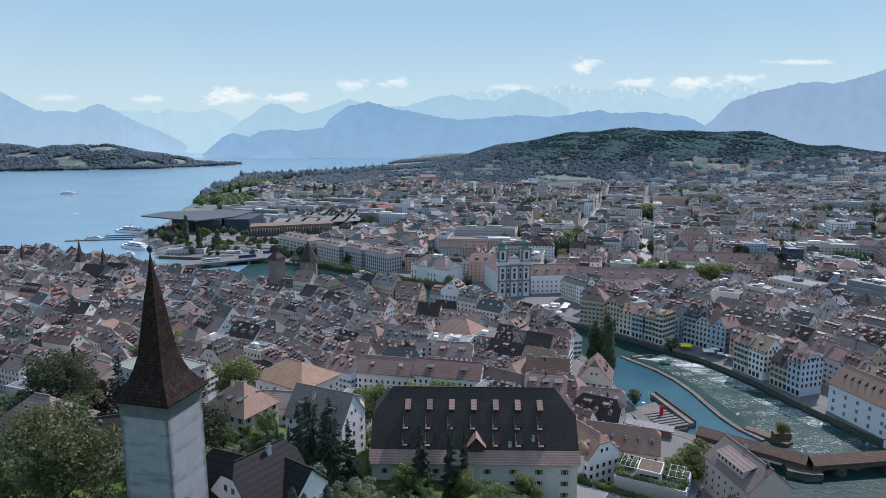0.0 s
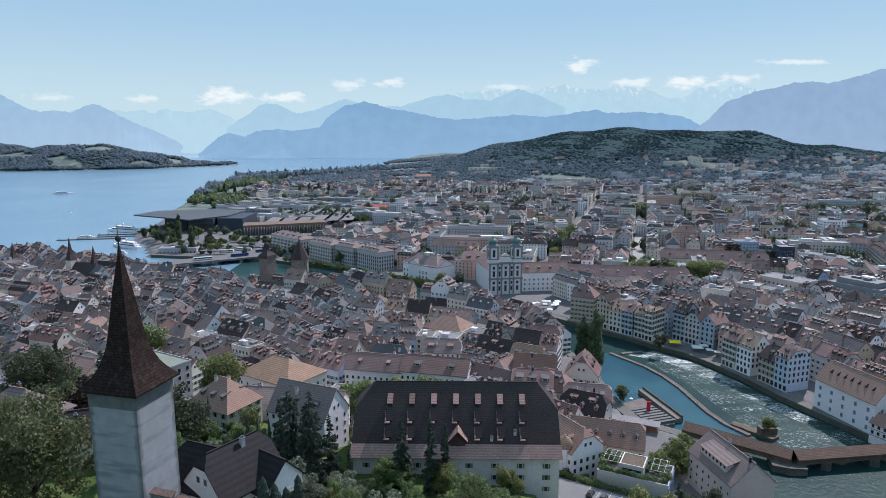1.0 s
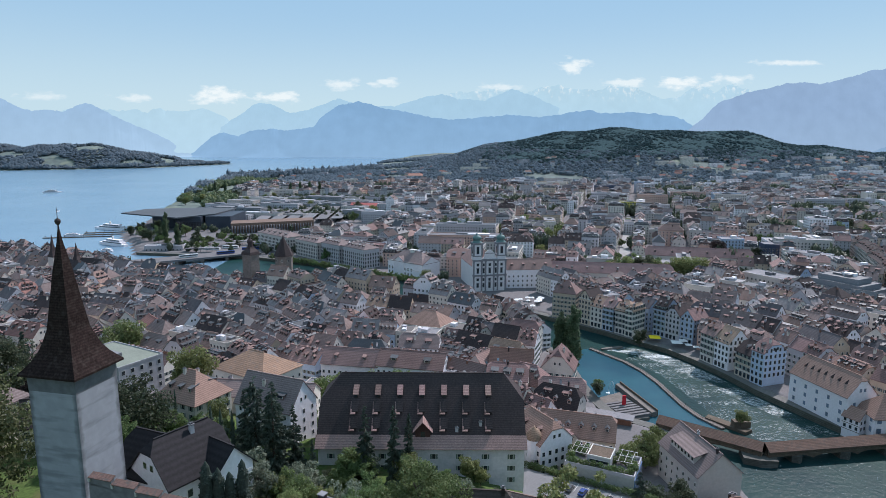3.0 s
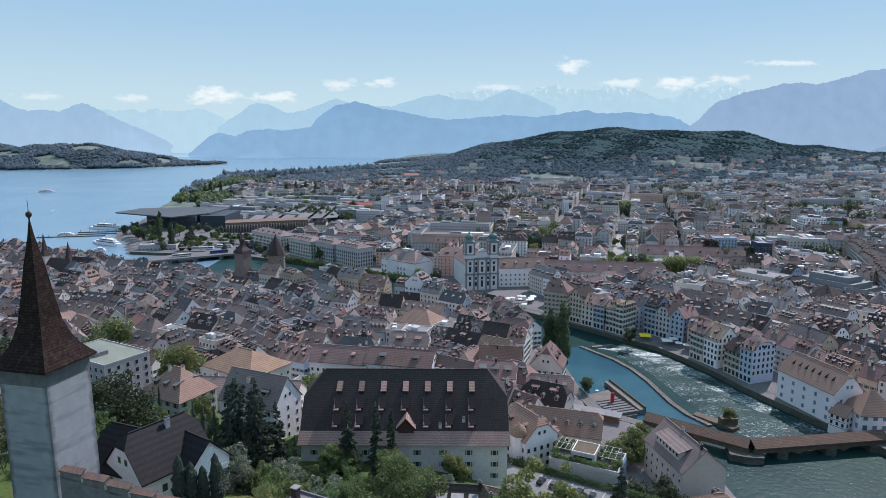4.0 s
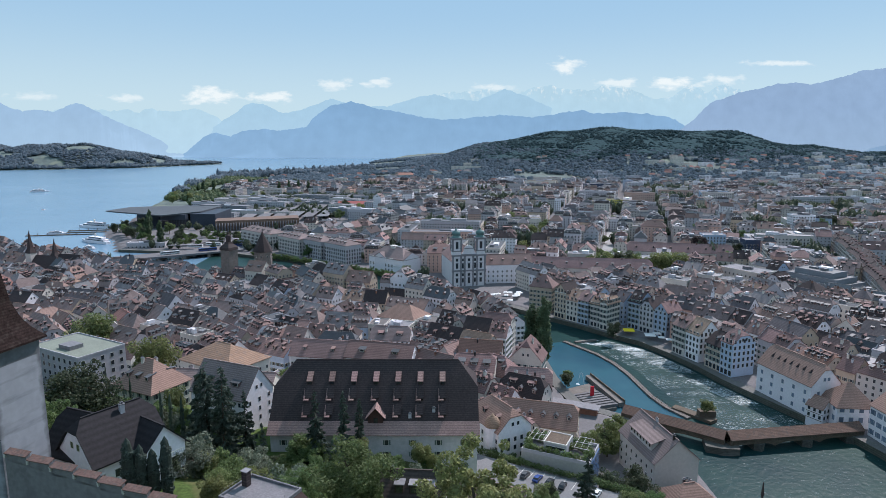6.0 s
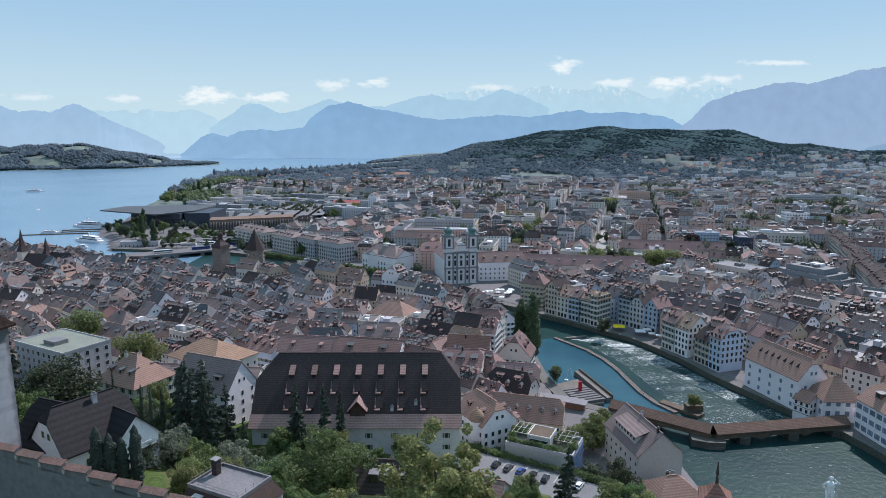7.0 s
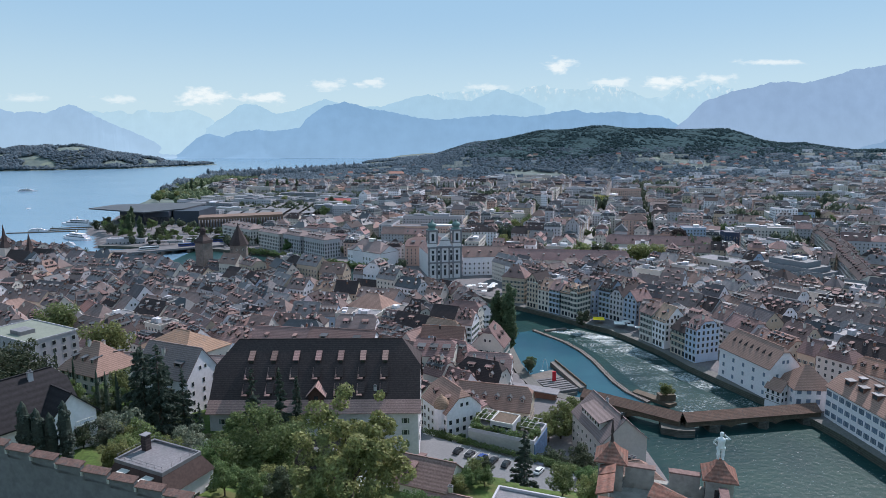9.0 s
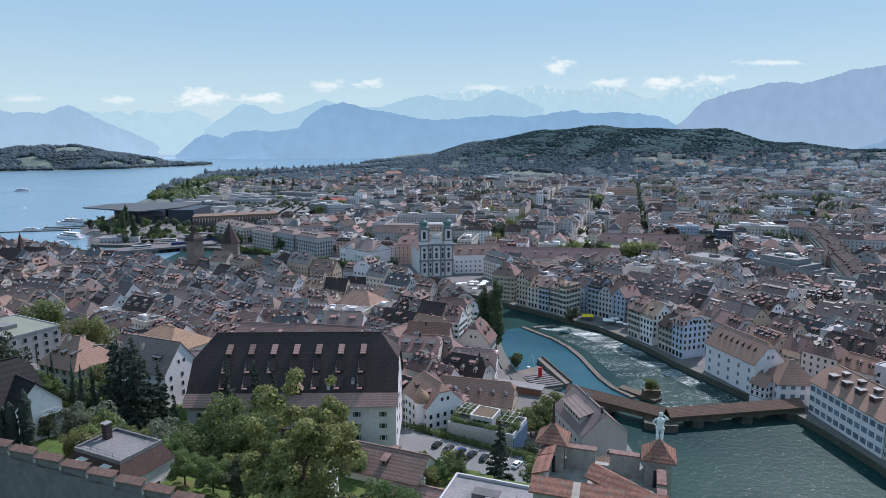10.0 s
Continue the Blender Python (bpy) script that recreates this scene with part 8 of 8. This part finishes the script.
def new_town():
    """Perimeter blocks on the plain, two long streets running away from the river, looser towards the edge."""
    g = random.Random(21)
    ex, ey = Vector((.951, -.309)), Vector((.309, .951))
    o = Vector((235, 735))
    n = 0
    cols = []
    u = 12.0
    while u < 1250:
        w = g.uniform(46, 74)
        cols.append((u + w / 2, w))
        u += w + g.uniform(8, 13)
    u = -4.0
    for k in range(18):
        w = 66.0 if k == 0 else g.uniform(46, 74)
        cols.append((u - w / 2, w))
        u -= w + (19 if k == 0 else g.uniform(8, 13))
    for cu, bw in cols:
        v = -420 + g.uniform(0, 60)
        bend = 0 if -90 < cu < 60 else g.uniform(-9, 9)
        while v < 1200:
            bd = g.uniform(48, 92)
            c = o + ex * cu + ey * (v + bd / 2)
            v += bd + g.uniform(9, 16)
            if abs(c.x - 20) > .80 * c.y + 70 or c.y > 1620:
                continue
            far = math.hypot(c.x, c.y) > 1000
            if far and g.random() < .07:
                PARKS.append((c.x, c.y, bw * .42, 16))
                continue
            if -90 > cu or cu > 70:
                bend = bend * .7 + g.uniform(-6, 6)
            loose = g.random() < (.18 if cu < 240 else .4)
            rot = math.radians(bend)
            bx, by = Vector((ex.x * math.cos(rot) - ex.y * math.sin(rot), ex.x * math.sin(rot) + ex.y * math.cos(rot))), Vector((ey.x * math.cos(rot) - ey.y * math.sin(rot), ey.x * math.sin(rot) + ey.y * math.cos(rot)))
            tall = g.uniform(-2.5, 2.5)
            for side in range(6):
                if side > 3 and (g.random() < .55 or loose) or loose and side in (1, 3) and g.random() < .5:
                    continue
                deep = g.uniform(11.5, 14)
                L, W = (bw, deep) if side < 2 else (bd - 27, deep) if side < 4 else (g.uniform(12, 24), 12)
                if L < 9:
                    continue
                off = (by if side < 2 else bx) * ((bd if side < 2 else bw) / 2 - deep / 2) * (1 if side % 2 else -1)
                if side > 3:
                    off = by * g.uniform(-14, 14)
                pieces = 1 if loose or side > 3 else max(1, int(L / g.uniform(9, 20)))
                for k in range(pieces):
                    run = (bx if side < 2 else by) * ((k + .5) * L / pieces - L / 2) if side < 4 else Vector((0, 0))
                    p = c + off + run
                    if p.y < 500 or not free(p.x, p.y, 10) or wet(p.x, p.y) or river_gap(p.x, p.y) < 26 or not clear(p.x, p.y, 6.5) or g.random() < .05 or in_park(p.x, p.y, 2):
                        continue
                    if p.x < 60 - max(0, p.y - 1000) * .25 and p.y < 560 or float(away(LAKE_SHORE, p.x, p.y)) < 110 or p.x < -60 and 780 < p.y < 1330:
                        continue
                    turn = math.degrees(math.atan2(bx.y, bx.x)) + (0 if side < 2 else 90)
                    H = g.uniform(11, 19) + tall + (g.uniform(0, 10) if g.random() < .08 else 0) + (3 if loose else 0)
                    wall = g.choices(PLASTER, (7, 14, 34, 10, 12, 22, 2))[0]
                    bulk = None if n < 160 and math.hypot(p.x - 20, p.y) < 760 else FAR_ROOFS
                    n += bulk is None
                    grp = "new town buildings"
                    if loose or g.random() < .42:
                        flat_block("apartment_block", p.x, p.y, turn, L / pieces, W, H, wall, g.choice((GRAVEL, GRAVEL, ZINC, SLATE)), z=3.0, label="plastered town block with a flat grey roof", group=grp, mansard=0 if loose else g.choice((0, 3.0, 3.2)), gap=3.2, bulk=bulk, top=g.choice((SLATE, TILES_DARK, TILES)))
                    else:
                        house("apartment_house", p.x, p.y, turn, L / pieces, W, H, g.uniform(4, 6), wall, g.choice((TILES, TILES, TILES, SLATE, TILES_DARK)), g.choice((0, 0, .5, 1.0)), z=3.0, label="plastered town house with a pitched tiled roof", category="house", group=grp, gap=3.2, storey=3.1, dormers=g.choice((0, 2, 3)), chimneys=1, bulk=bulk)
    return n


NAVY = mat("dark_blue_cladding_panels", (0.05, 0.07, 0.12), .4, .15, .1, 1.0)
for x_, y_, t_, L_, W_, H_, w_, l_ in ((350, 612, -8, 26, 16, 19, NAVY, "dark blue clad office block with a flat roof"), (318, 640, -8, 22, 16, 20, BLUE, "pale blue office tower with blank walls"), (372, 588, -52, 34, 14, 14, WHITE, "white office slab with ribbon windows"), (482, 762, -10, 26, 18, 26, WHITE, "white apartment tower with balconies"), (46, 690, -5, 78, 20, 17, ROSE, "large orange-brown school block with pale cornice"), (396, 1390, 0, 60, 20, 22, NAVY, "dark blue glass office block"), (283, 815, -18, 44, 26, 15, WHITE, "white hall with a bright shed roof"), (600, 792, 0, 66, 16, 12, ROSE, "long low block with an orange-brown roof edge"), (470, 1370, 0, 34, 18, 26, GREYW, "grey plastered office tower block")):
    flat_block("office_building", x_, y_, t_, L_, W_, H_, w_, GRAVEL, z=3.0, label=l_, gap=3.0)
    TAKEN.append((x_, y_, max(L_, W_) * .42))


new_town()
flat_block("hillside_slab", 152, 1985, -1, 118, 14, 26, CREAM, GRAVEL, z=14, label="long pale apartment slab among trees below the wooded hill", gap=4.0, penthouse=False)
flat_block("twin_tower_block", 480, 1440, 4, 20, 16, 27, BLUE, GRAVEL, z=3, label="pale blue tower block with a flat roof", gap=3.4)
flat_block("twin_tower_block", 508, 1442, 4, 22, 16, 25, WHITE, GRAVEL, z=3, label="white tower block with a flat roof", gap=3.4)
flat_block("yellow_house", 331, 1036, -18, 26, 16, 20, mat("yellow_plaster", (0.55, 0.47, 0.13), .9, .1, .1, 1.2), GRAVEL, z=3, label="yellow plastered apartment house on the straight street", gap=3.2)
LANE = mat("pale_street_paving", (0.33, 0.325, 0.32), .9, .15, .03, .5, .1)
for lane, v0, v1 in ((4.0, -95, 900), (-79.5, -60, 560)):
    s = Shape()
    s.box(lane - 5.5, v0, -.5, lane + 5.5, v1, .06, 0, pose(235, 735, 3, 0, 0, -18))
    tagged(part("road_new_town", s, LANE), "long straight pale street between town blocks", "road", kind="structure")


def suburbs():
    """Villas and blocks among the trees at the foot of the wooded hill."""
    g = random.Random(5)
    for i in range(560):
        y = g.uniform(1560, 2230)
        x = g.uniform(-.25, .80) * y
        if wet(x, y) or float(away(LAKE_SHORE, x, y)) < 130 or not clear(x, y, 14) or ground_z(x, y) > 66 or y > 1690 and x < .36 * y and g.random() < .8:
            continue
        big = g.random() < .3
        if big:
            flat_block("", x, y, g.uniform(-30, 30), g.uniform(22, 45), 13, g.uniform(9, 18), g.choice((WHITE, WHITE, CREAM, GREYW)), GRAVEL, gap=3.4, bulk=FAR_ROOFS)
        else:
            house("", x, y, g.uniform(-40, 40), g.uniform(12, 20), g.uniform(10, 13), g.uniform(6, 10), 4.5, g.choice((WHITE, WHITE, CREAM, SAND)), g.choice((TILES, TILES_RED)), g.choice((0, 1.0)), gap=3.4, chimneys=0, bulk=FAR_ROOFS)


suburbs()
FAR_ROOFS.done("distant_houses", "crowded distant town houses with brown and grey roofs", "houses")

# ---- trees of the town, the shore and the far hills ----
g_ = random.Random(77)
town = 0
for i in range(900):
    y = g_.uniform(520, 1500)
    x = g_.uniform(-.35, .78) * y
    if town < 150 and not wet(x, y) and clear(x, y, 8) and free(x, y, 4) and float(away(LAKE_SHORE, x, y)) > 20:
        key, mt = g_.choice((("midgreen", LEAF), ("darkgreen", LEAF_DARK), ("darkgreen", LEAF_DARK), ("lightgreen", LEAF_LIGHT)))
        tree(key, x, y, "green street tree in the new town", None, size=g_.uniform(.7, 1.25), group="street trees")
        town += 1
for i in range(34):
    u = i / 33
    tree("midgreen", -150 + 165 * u + g_.uniform(-1, 1), 628 - 122 * u + g_.uniform(-1, 1), "clipped green promenade tree along the river", None, size=.52, group="promenade trees")
for x, y, k, key in ((-364, 808, 1.1, "darkgreen"), (-354, 834, 1.1, "darkgreen"), (-372, 797, .9, "darkgreen"), (-350, 780, 1.0, "midgreen"), (-340, 765, .9, "darkgreen"), (-328, 750, 1.1, "darkgreen"), (-310, 735, .9, "midgreen"), (-322, 775, 1.0, "darkgreen"), (-260, 705, .7, "darkgreen"), (-252, 700, .65, "midgreen"), (-244, 697, .65, "midgreen"), (-262, 722, .7, "darkgreen"), (-250, 718, .7, "midgreen"), (-226, 752, .7, "darkgreen"), (-206, 752, .7, "darkgreen"), (-186, 745, .7, "midgreen"), (-232, 700, .6, "midgreen"), (-196, 760, .7, "darkgreen"), (-318, 760, 1.0, "darkgreen"), (-335, 790, 1.0, "midgreen"), (-300, 790, 1.1, "midgreen"), (-243, 758, .8, "midgreen"), (-216, 736, .8, "midgreen"), (-196, 736, .8, "midgreen"), (-269, 737, .8, "darkgreen"), (-473, 1250, 1.25, "lightgreen"), (-440, 1235, 1.25, "lightgreen"), (-450, 1179, 1.25, "lightgreen"), (-410, 1200, 1.25, "lightgreen"), (-465, 1220, 1.25, "midgreen"), (-430, 1290, 1.25, "darkgreen"), (-400, 1320, 1.25, "darkgreen"), (-420, 1380, 1.25, "darkgreen"), (-480, 1330, 1.25, "darkgreen")):
    tree(key, x, y, "green lakeside park tree", None, size=k, z=2.5, group="lakeside trees")
for i in range(22):
    x, y = g_.uniform(-300, -175), g_.uniform(690, 800)
    tree(g_.choice(("darkgreen", "midgreen")), x, y, "round plane tree on the station square", None, size=g_.uniform(.5, .75), z=2.8, group="station square trees")
for i in range(16):
    tree(g_.choice(("midgreen", "darkgreen", "lightgreen")), 160 + g_.uniform(0, 90), 527 + g_.uniform(-4, 9), "leafy tree in the monastery garden", None, size=g_.uniform(1.2, 1.65), group="monastery garden trees")
for x, y in ((-305, 742), (-272, 697), (-330, 805), (-470, 1400), (-455, 1420), (-300, 1380), (-280, 1385), (-260, 1390), (-240, 1395)):
    tree("poplar", x, y, "dark slender lakeside poplar", None, size=.85, z=2.5, name="poplar")


def blobs(name, spots, label, material, seed, sprays=20, spray=.42, ruffle=.35):
    """Many far tree crowns in one mesh: a lumpy heart, each turned its own way, in a ragged coat of leaf sprays."""
    r = np.random.RandomState(seed)
    bm = bmesh.new()
    bmesh.ops.create_icosphere(bm, subdivisions=1, radius=1.0)
    bm.verts.ensure_lookup_table()
    tv = np.array([v.co[:] for v in bm.verts])
    tf = np.array([[v.index for v in f.verts] for f in bm.faces])
    bm.free()
    spots = np.asarray(spots)
    n, m = len(spots), len(tv)
    size = np.stack([spots[:, 3], spots[:, 3], spots[:, 4] * .5], 1)
    mid = spots[:, :3] + np.stack([0 * size[:, 0], 0 * size[:, 0], size[:, 2] * .84], 1)
    lump = .9 + r.uniform(-.16, .16, (n, m))
    a = r.uniform(0, 6.28, n)
    q = tv[None] * lump[:, :, None]
    q = np.stack([q[:, :, 0] * np.cos(a)[:, None] - q[:, :, 1] * np.sin(a)[:, None], q[:, :, 0] * np.sin(a)[:, None] + q[:, :, 1] * np.cos(a)[:, None], q[:, :, 2]], 2)
    v = (q * size[:, None] + mid[:, None]).reshape(-1, 3)
    f = (tf[None] + (np.arange(n) * m)[:, None, None]).reshape(-1, 3).tolist()
    d = r.normal(size=(n, sprays, 3))
    d[:, :, 2] = np.abs(d[:, :, 2]) * .9 - .25
    d /= np.linalg.norm(d, axis=2)[:, :, None]
    c = d * r.uniform(.8, 1.12, (n, sprays, 1))
    up = d + r.normal(size=d.shape) * ruffle
    up /= np.linalg.norm(up, axis=2)[:, :, None]
    e = np.cross(up, r.normal(size=d.shape))
    e /= np.linalg.norm(e, axis=2)[:, :, None]
    g = np.cross(up, e)
    w = spray * r.uniform(.6, 1.3, (n, sprays, 1))
    quad = np.stack([c - e * w, c - g * w * .7, c + e * w, c + g * w * .7], 2)
    quad = (quad * size[:, None, None] + mid[:, None, None]).reshape(-1, 3)
    k = len(v)
    f += (np.arange(n * sprays * 4).reshape(-1, 4) + k).tolist()
    me = bpy.data.meshes.new(name)
    me.from_pydata(np.concatenate([v, quad]).tolist(), [], f)
    me.materials.append(material)
    me.polygons.foreach_set("use_smooth", [True] * len(f))
    return tagged(new(name, me), label, "woods", kind="stuff")


def hill_spots():
    """Single crowns that stand out of the closed wood on the hill."""
    r = np.random.RandomState(3)
    out = []
    x, y = r.uniform(0, 2300, 12000), r.uniform(1750, 2640, 12000)
    z = land(x, y)
    keep = (z > 52 + 14 * np.sin(x / 90) + 10 * np.sin(y / 60)) & (np.abs(x) < .84 * y)
    for a, b, c in zip(x[keep], y[keep], z[keep]):
        k = 1 + .25 * math.sin(a / 47 + 2 * math.sin(b / 61))
        out.append((a, b, c + 2, r.uniform(5, 8.5), r.uniform(7, 10.5) * k))
    return out


def wood_spots():
    r = np.random.RandomState(4)
    out = []
    # the country beyond
    x, y = r.uniform(-420, 500, 6000), r.uniform(2300, 3700, 6000)
    keep = ~wet(x, y) & (np.sin(x / 95) + np.sin(y / 120 + x / 140) > -.6)
    for a, b, c in zip(x[keep], y[keep], land(x, y)[keep]):
        out.append((a, b, c - 1, r.uniform(6, 11), r.uniform(9, 16)))
    # gardens at its foot
    x, y = r.uniform(-450, 1900, 17000), r.uniform(1400, 2350, 17000)
    z = land(x, y)
    keep = ~wet(x, y) & (z <= 84) & (np.sin(x / 75) + np.sin(y / 53 + x / 140) > -1.3) & (x < .84 * y) & ((y > 1620) | (np.sin(x / 41) > .2))
    built = np.array(PLACED)
    for a, b, c in zip(x[keep], y[keep], z[keep]):
        if np.abs(built - (a, b)).max(1).min() > 9:
            out.append((a, b, c + 1, r.uniform(4.5, 8.5), r.uniform(6, 12)))
    # the wooded shore and spit
    x, y = r.uniform(-700, -100, 9000), r.uniform(1330, 2500, 9000)
    d = away(LAKE_SHORE, x, y)
    keep = ~wet(x, y) & ((d < 30) & (y < 1880) & (np.sin(y / 40) > -.5) | (y > 1880) & (d < 110)) & (d > 4)
    for a, b, c in zip(x[keep], y[keep], land(x, y)[keep]):
        tall = r.uniform(15, 27) * (1.35 if r.uniform() < .08 else 1)
        out.append((a, b, c - 1, r.uniform(5, 9), tall))
    # the hill across the lake: copses, hedges and single trees between meadows
    x, y = r.uniform(-2900, -1015, 15000), r.uniform(2500, 3350, 15000)
    rim = away(FAR_SHORE, x, y, True)
    keep = inside(FAR_SHORE, x, y) & (rim > 4) & ((np.sin(x / 47 + 1) + np.sin(y / 41 + x / 90) + .6 * np.sin(x / 23 - y / 35) > -.75) | (rim < 60) | (x > -1230))
    for a, b, c in zip(x[keep], y[keep], land(x, y)[keep]):
        k = 1 + .45 * math.sin(a / 57 + math.sin(a / 23))
        out.append((a, b, c + 1, r.uniform(7, 11), r.uniform(9, 16) * k))
    return out


def canopy(name, xs, ys, deep, keep, label):
    """The closed roof of leaves under the single crowns of a wood: a lumpy sheet that dips to the ground at its rim."""
    X, Y = np.meshgrid(xs, ys)
    lumps = 1.0 * np.sin(X / 4.3 + 2 * np.sin(Y / 9)) * np.sin(Y / 5.1 + 2 * np.sin(X / 11)) + 1.2 * np.sin(X / 17 + Y / 23) + 1.5 * np.sin(X / 41 - Y / 57 + np.sin(X / 90))
    Z = land(X, Y)
    inner = keep(X, Y, Z)
    Z = Z + np.where(inner, deep + lumps, -2.5)
    i = np.arange(X.size).reshape(X.shape)
    use = (inner[:-1, :-1] | inner[1:, :-1] | inner[:-1, 1:] | inner[1:, 1:]).ravel()
    f = np.stack([i[:-1, :-1].ravel(), i[:-1, 1:].ravel(), i[1:, 1:].ravel(), i[1:, :-1].ravel()], 1)[use]
    me = bpy.data.meshes.new(name)
    me.from_pydata(np.stack([X.ravel(), Y.ravel(), Z.ravel()], 1).tolist(), [], f.tolist())
    me.materials.append(LEAF_HILL_HAZE)
    me.polygons.foreach_set("use_smooth", [True] * len(f))
    return tagged(new(name, me), label, "woods", kind="stuff")


def park_spots():
    """Trees of the lakeside park between the concert hall and the spit."""
    r = np.random.RandomState(14)
    x, y = r.uniform(-640, -150, 5200), r.uniform(1130, 1960, 5200)
    d = away(LAKE_SHORE, x, y)
    keep = ~wet(x, y) & (d > 5) & (d < 60 + 55 * np.sin(y / 90) + 40 * (y > 1500)) & (np.sin(x / 33) + np.sin(y / 39) > -.7)
    built = np.array(PLACED)
    return [(a, b, 2.0, r.uniform(4.5, 7.5), r.uniform(10, 19)) for a, b in zip(x[keep], y[keep]) if np.abs(built - (a, b)).max(1).min() > 12]


def town_spots():
    """Trees in the courtyards, streets and small parks of the new town."""
    r = np.random.RandomState(9)
    built, out = np.array(PLACED), []
    x, y = r.uniform(-300, 1300, 15000), r.uniform(500, 1700, 15000)
    keep = ~wet(x, y) & (np.abs(x - 20) < .82 * y) & (away(SOUTH_BANK, x, y) > 12) & (np.sin(x / 61) + np.sin(y / 47 + x / 90) > -.9)
    lane = (x - 235) * .951 - (y - 735) * .309
    keep = keep & (np.abs(lane - 4) > 11) & (np.abs(lane + 79.5) > 12)
    for a, b in zip(x[keep], y[keep]):
        if np.abs(built - (a, b)).max(1).min() > 8.5 and free(a, b, 4):
            out.append((a, b, 3, r.uniform(2.5, 4.5), r.uniform(6, 13)))
    for cx, cy, rad, k in [p for p in PARKS if not wet(p[0], p[1])]:
        for i in range(k):
            a, q = r.uniform(0, 6.28), rad * math.sqrt(r.uniform(0, 1))
            x1, y1 = cx + q * math.cos(a), cy + q * math.sin(a)
            if np.abs(built - (x1, y1)).max(1).min() > 7 and not wet(x1, y1):
                out.append((x1, y1, 3, r.uniform(4.2, 6.8), r.uniform(14, 24)))
    for i in range(17):
        out.append((42 + i * 9.3 + r.uniform(-1, 1), 1277 + i * 4.5, 3, 2.6, 30))
    return out


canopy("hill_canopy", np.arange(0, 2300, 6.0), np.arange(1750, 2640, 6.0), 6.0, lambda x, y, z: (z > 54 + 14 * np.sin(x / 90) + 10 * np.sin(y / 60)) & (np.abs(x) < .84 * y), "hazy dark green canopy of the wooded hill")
blobs("lakeside_park_trees", park_spots(), "green trees of the lakeside park", LEAF_PARK, 16, 30, .34)
blobs("hill_woods", hill_spots(), "hazy dark green trees of the wooded hill", LEAF_HILL_HAZE, 5, 12, .3, .16)
blobs("far_woods", wood_spots(), "hazy dark green woods on the far hills and shores", LEAF_FAR_HAZE, 6, 12, .30, .16)
blobs("town_trees", town_spots(), "dark green trees in courtyards and small parks of the town", LEAF_TOWN, 8, 44, .3)


def cloud(name, bearing, lift, wide, tall, seed, cover, dist=4860):
    """A bank of torn vapour far behind the ranges."""
    s = Shape()
    x, z = bearing * dist, EYE + lift * dist
    s.face([(x - wide * dist, dist + seed, z - tall * dist), (x + wide * dist, dist + seed, z - tall * dist), (x + wide * dist, dist + seed, z + tall * dist), (x - wide * dist, dist + seed, z + tall * dist)])
    ob = part(name, s, cloud_mat("vapour", seed, cover))
    ob.visible_shadow = False
    return tagged(ob, "thin white cloud over the mountains", "cloud", kind="structure")


for i, (b, l, w, t, c) in enumerate(((-.33, .070, .085, .024, .9), (-.235, .068, .06, .018, .85), (-.14, .086, .06, .014, .7), (-.07, .088, .05, .014, .7), (.215, .116, .04, .022, .85), (.10, .082, .07, .012, .6), (.30, .088, .07, .014, .7), (.385, .090, .085, .018, .9), (.46, .094, .06, .014, .7), (.55, .118, .12, .008, .7), (-.60, .066, .08, .012, .5), (-.46, .064, .06, .012, .6))):
    cloud("backdrop_cloud", b, l, w, t, i + 1, c)
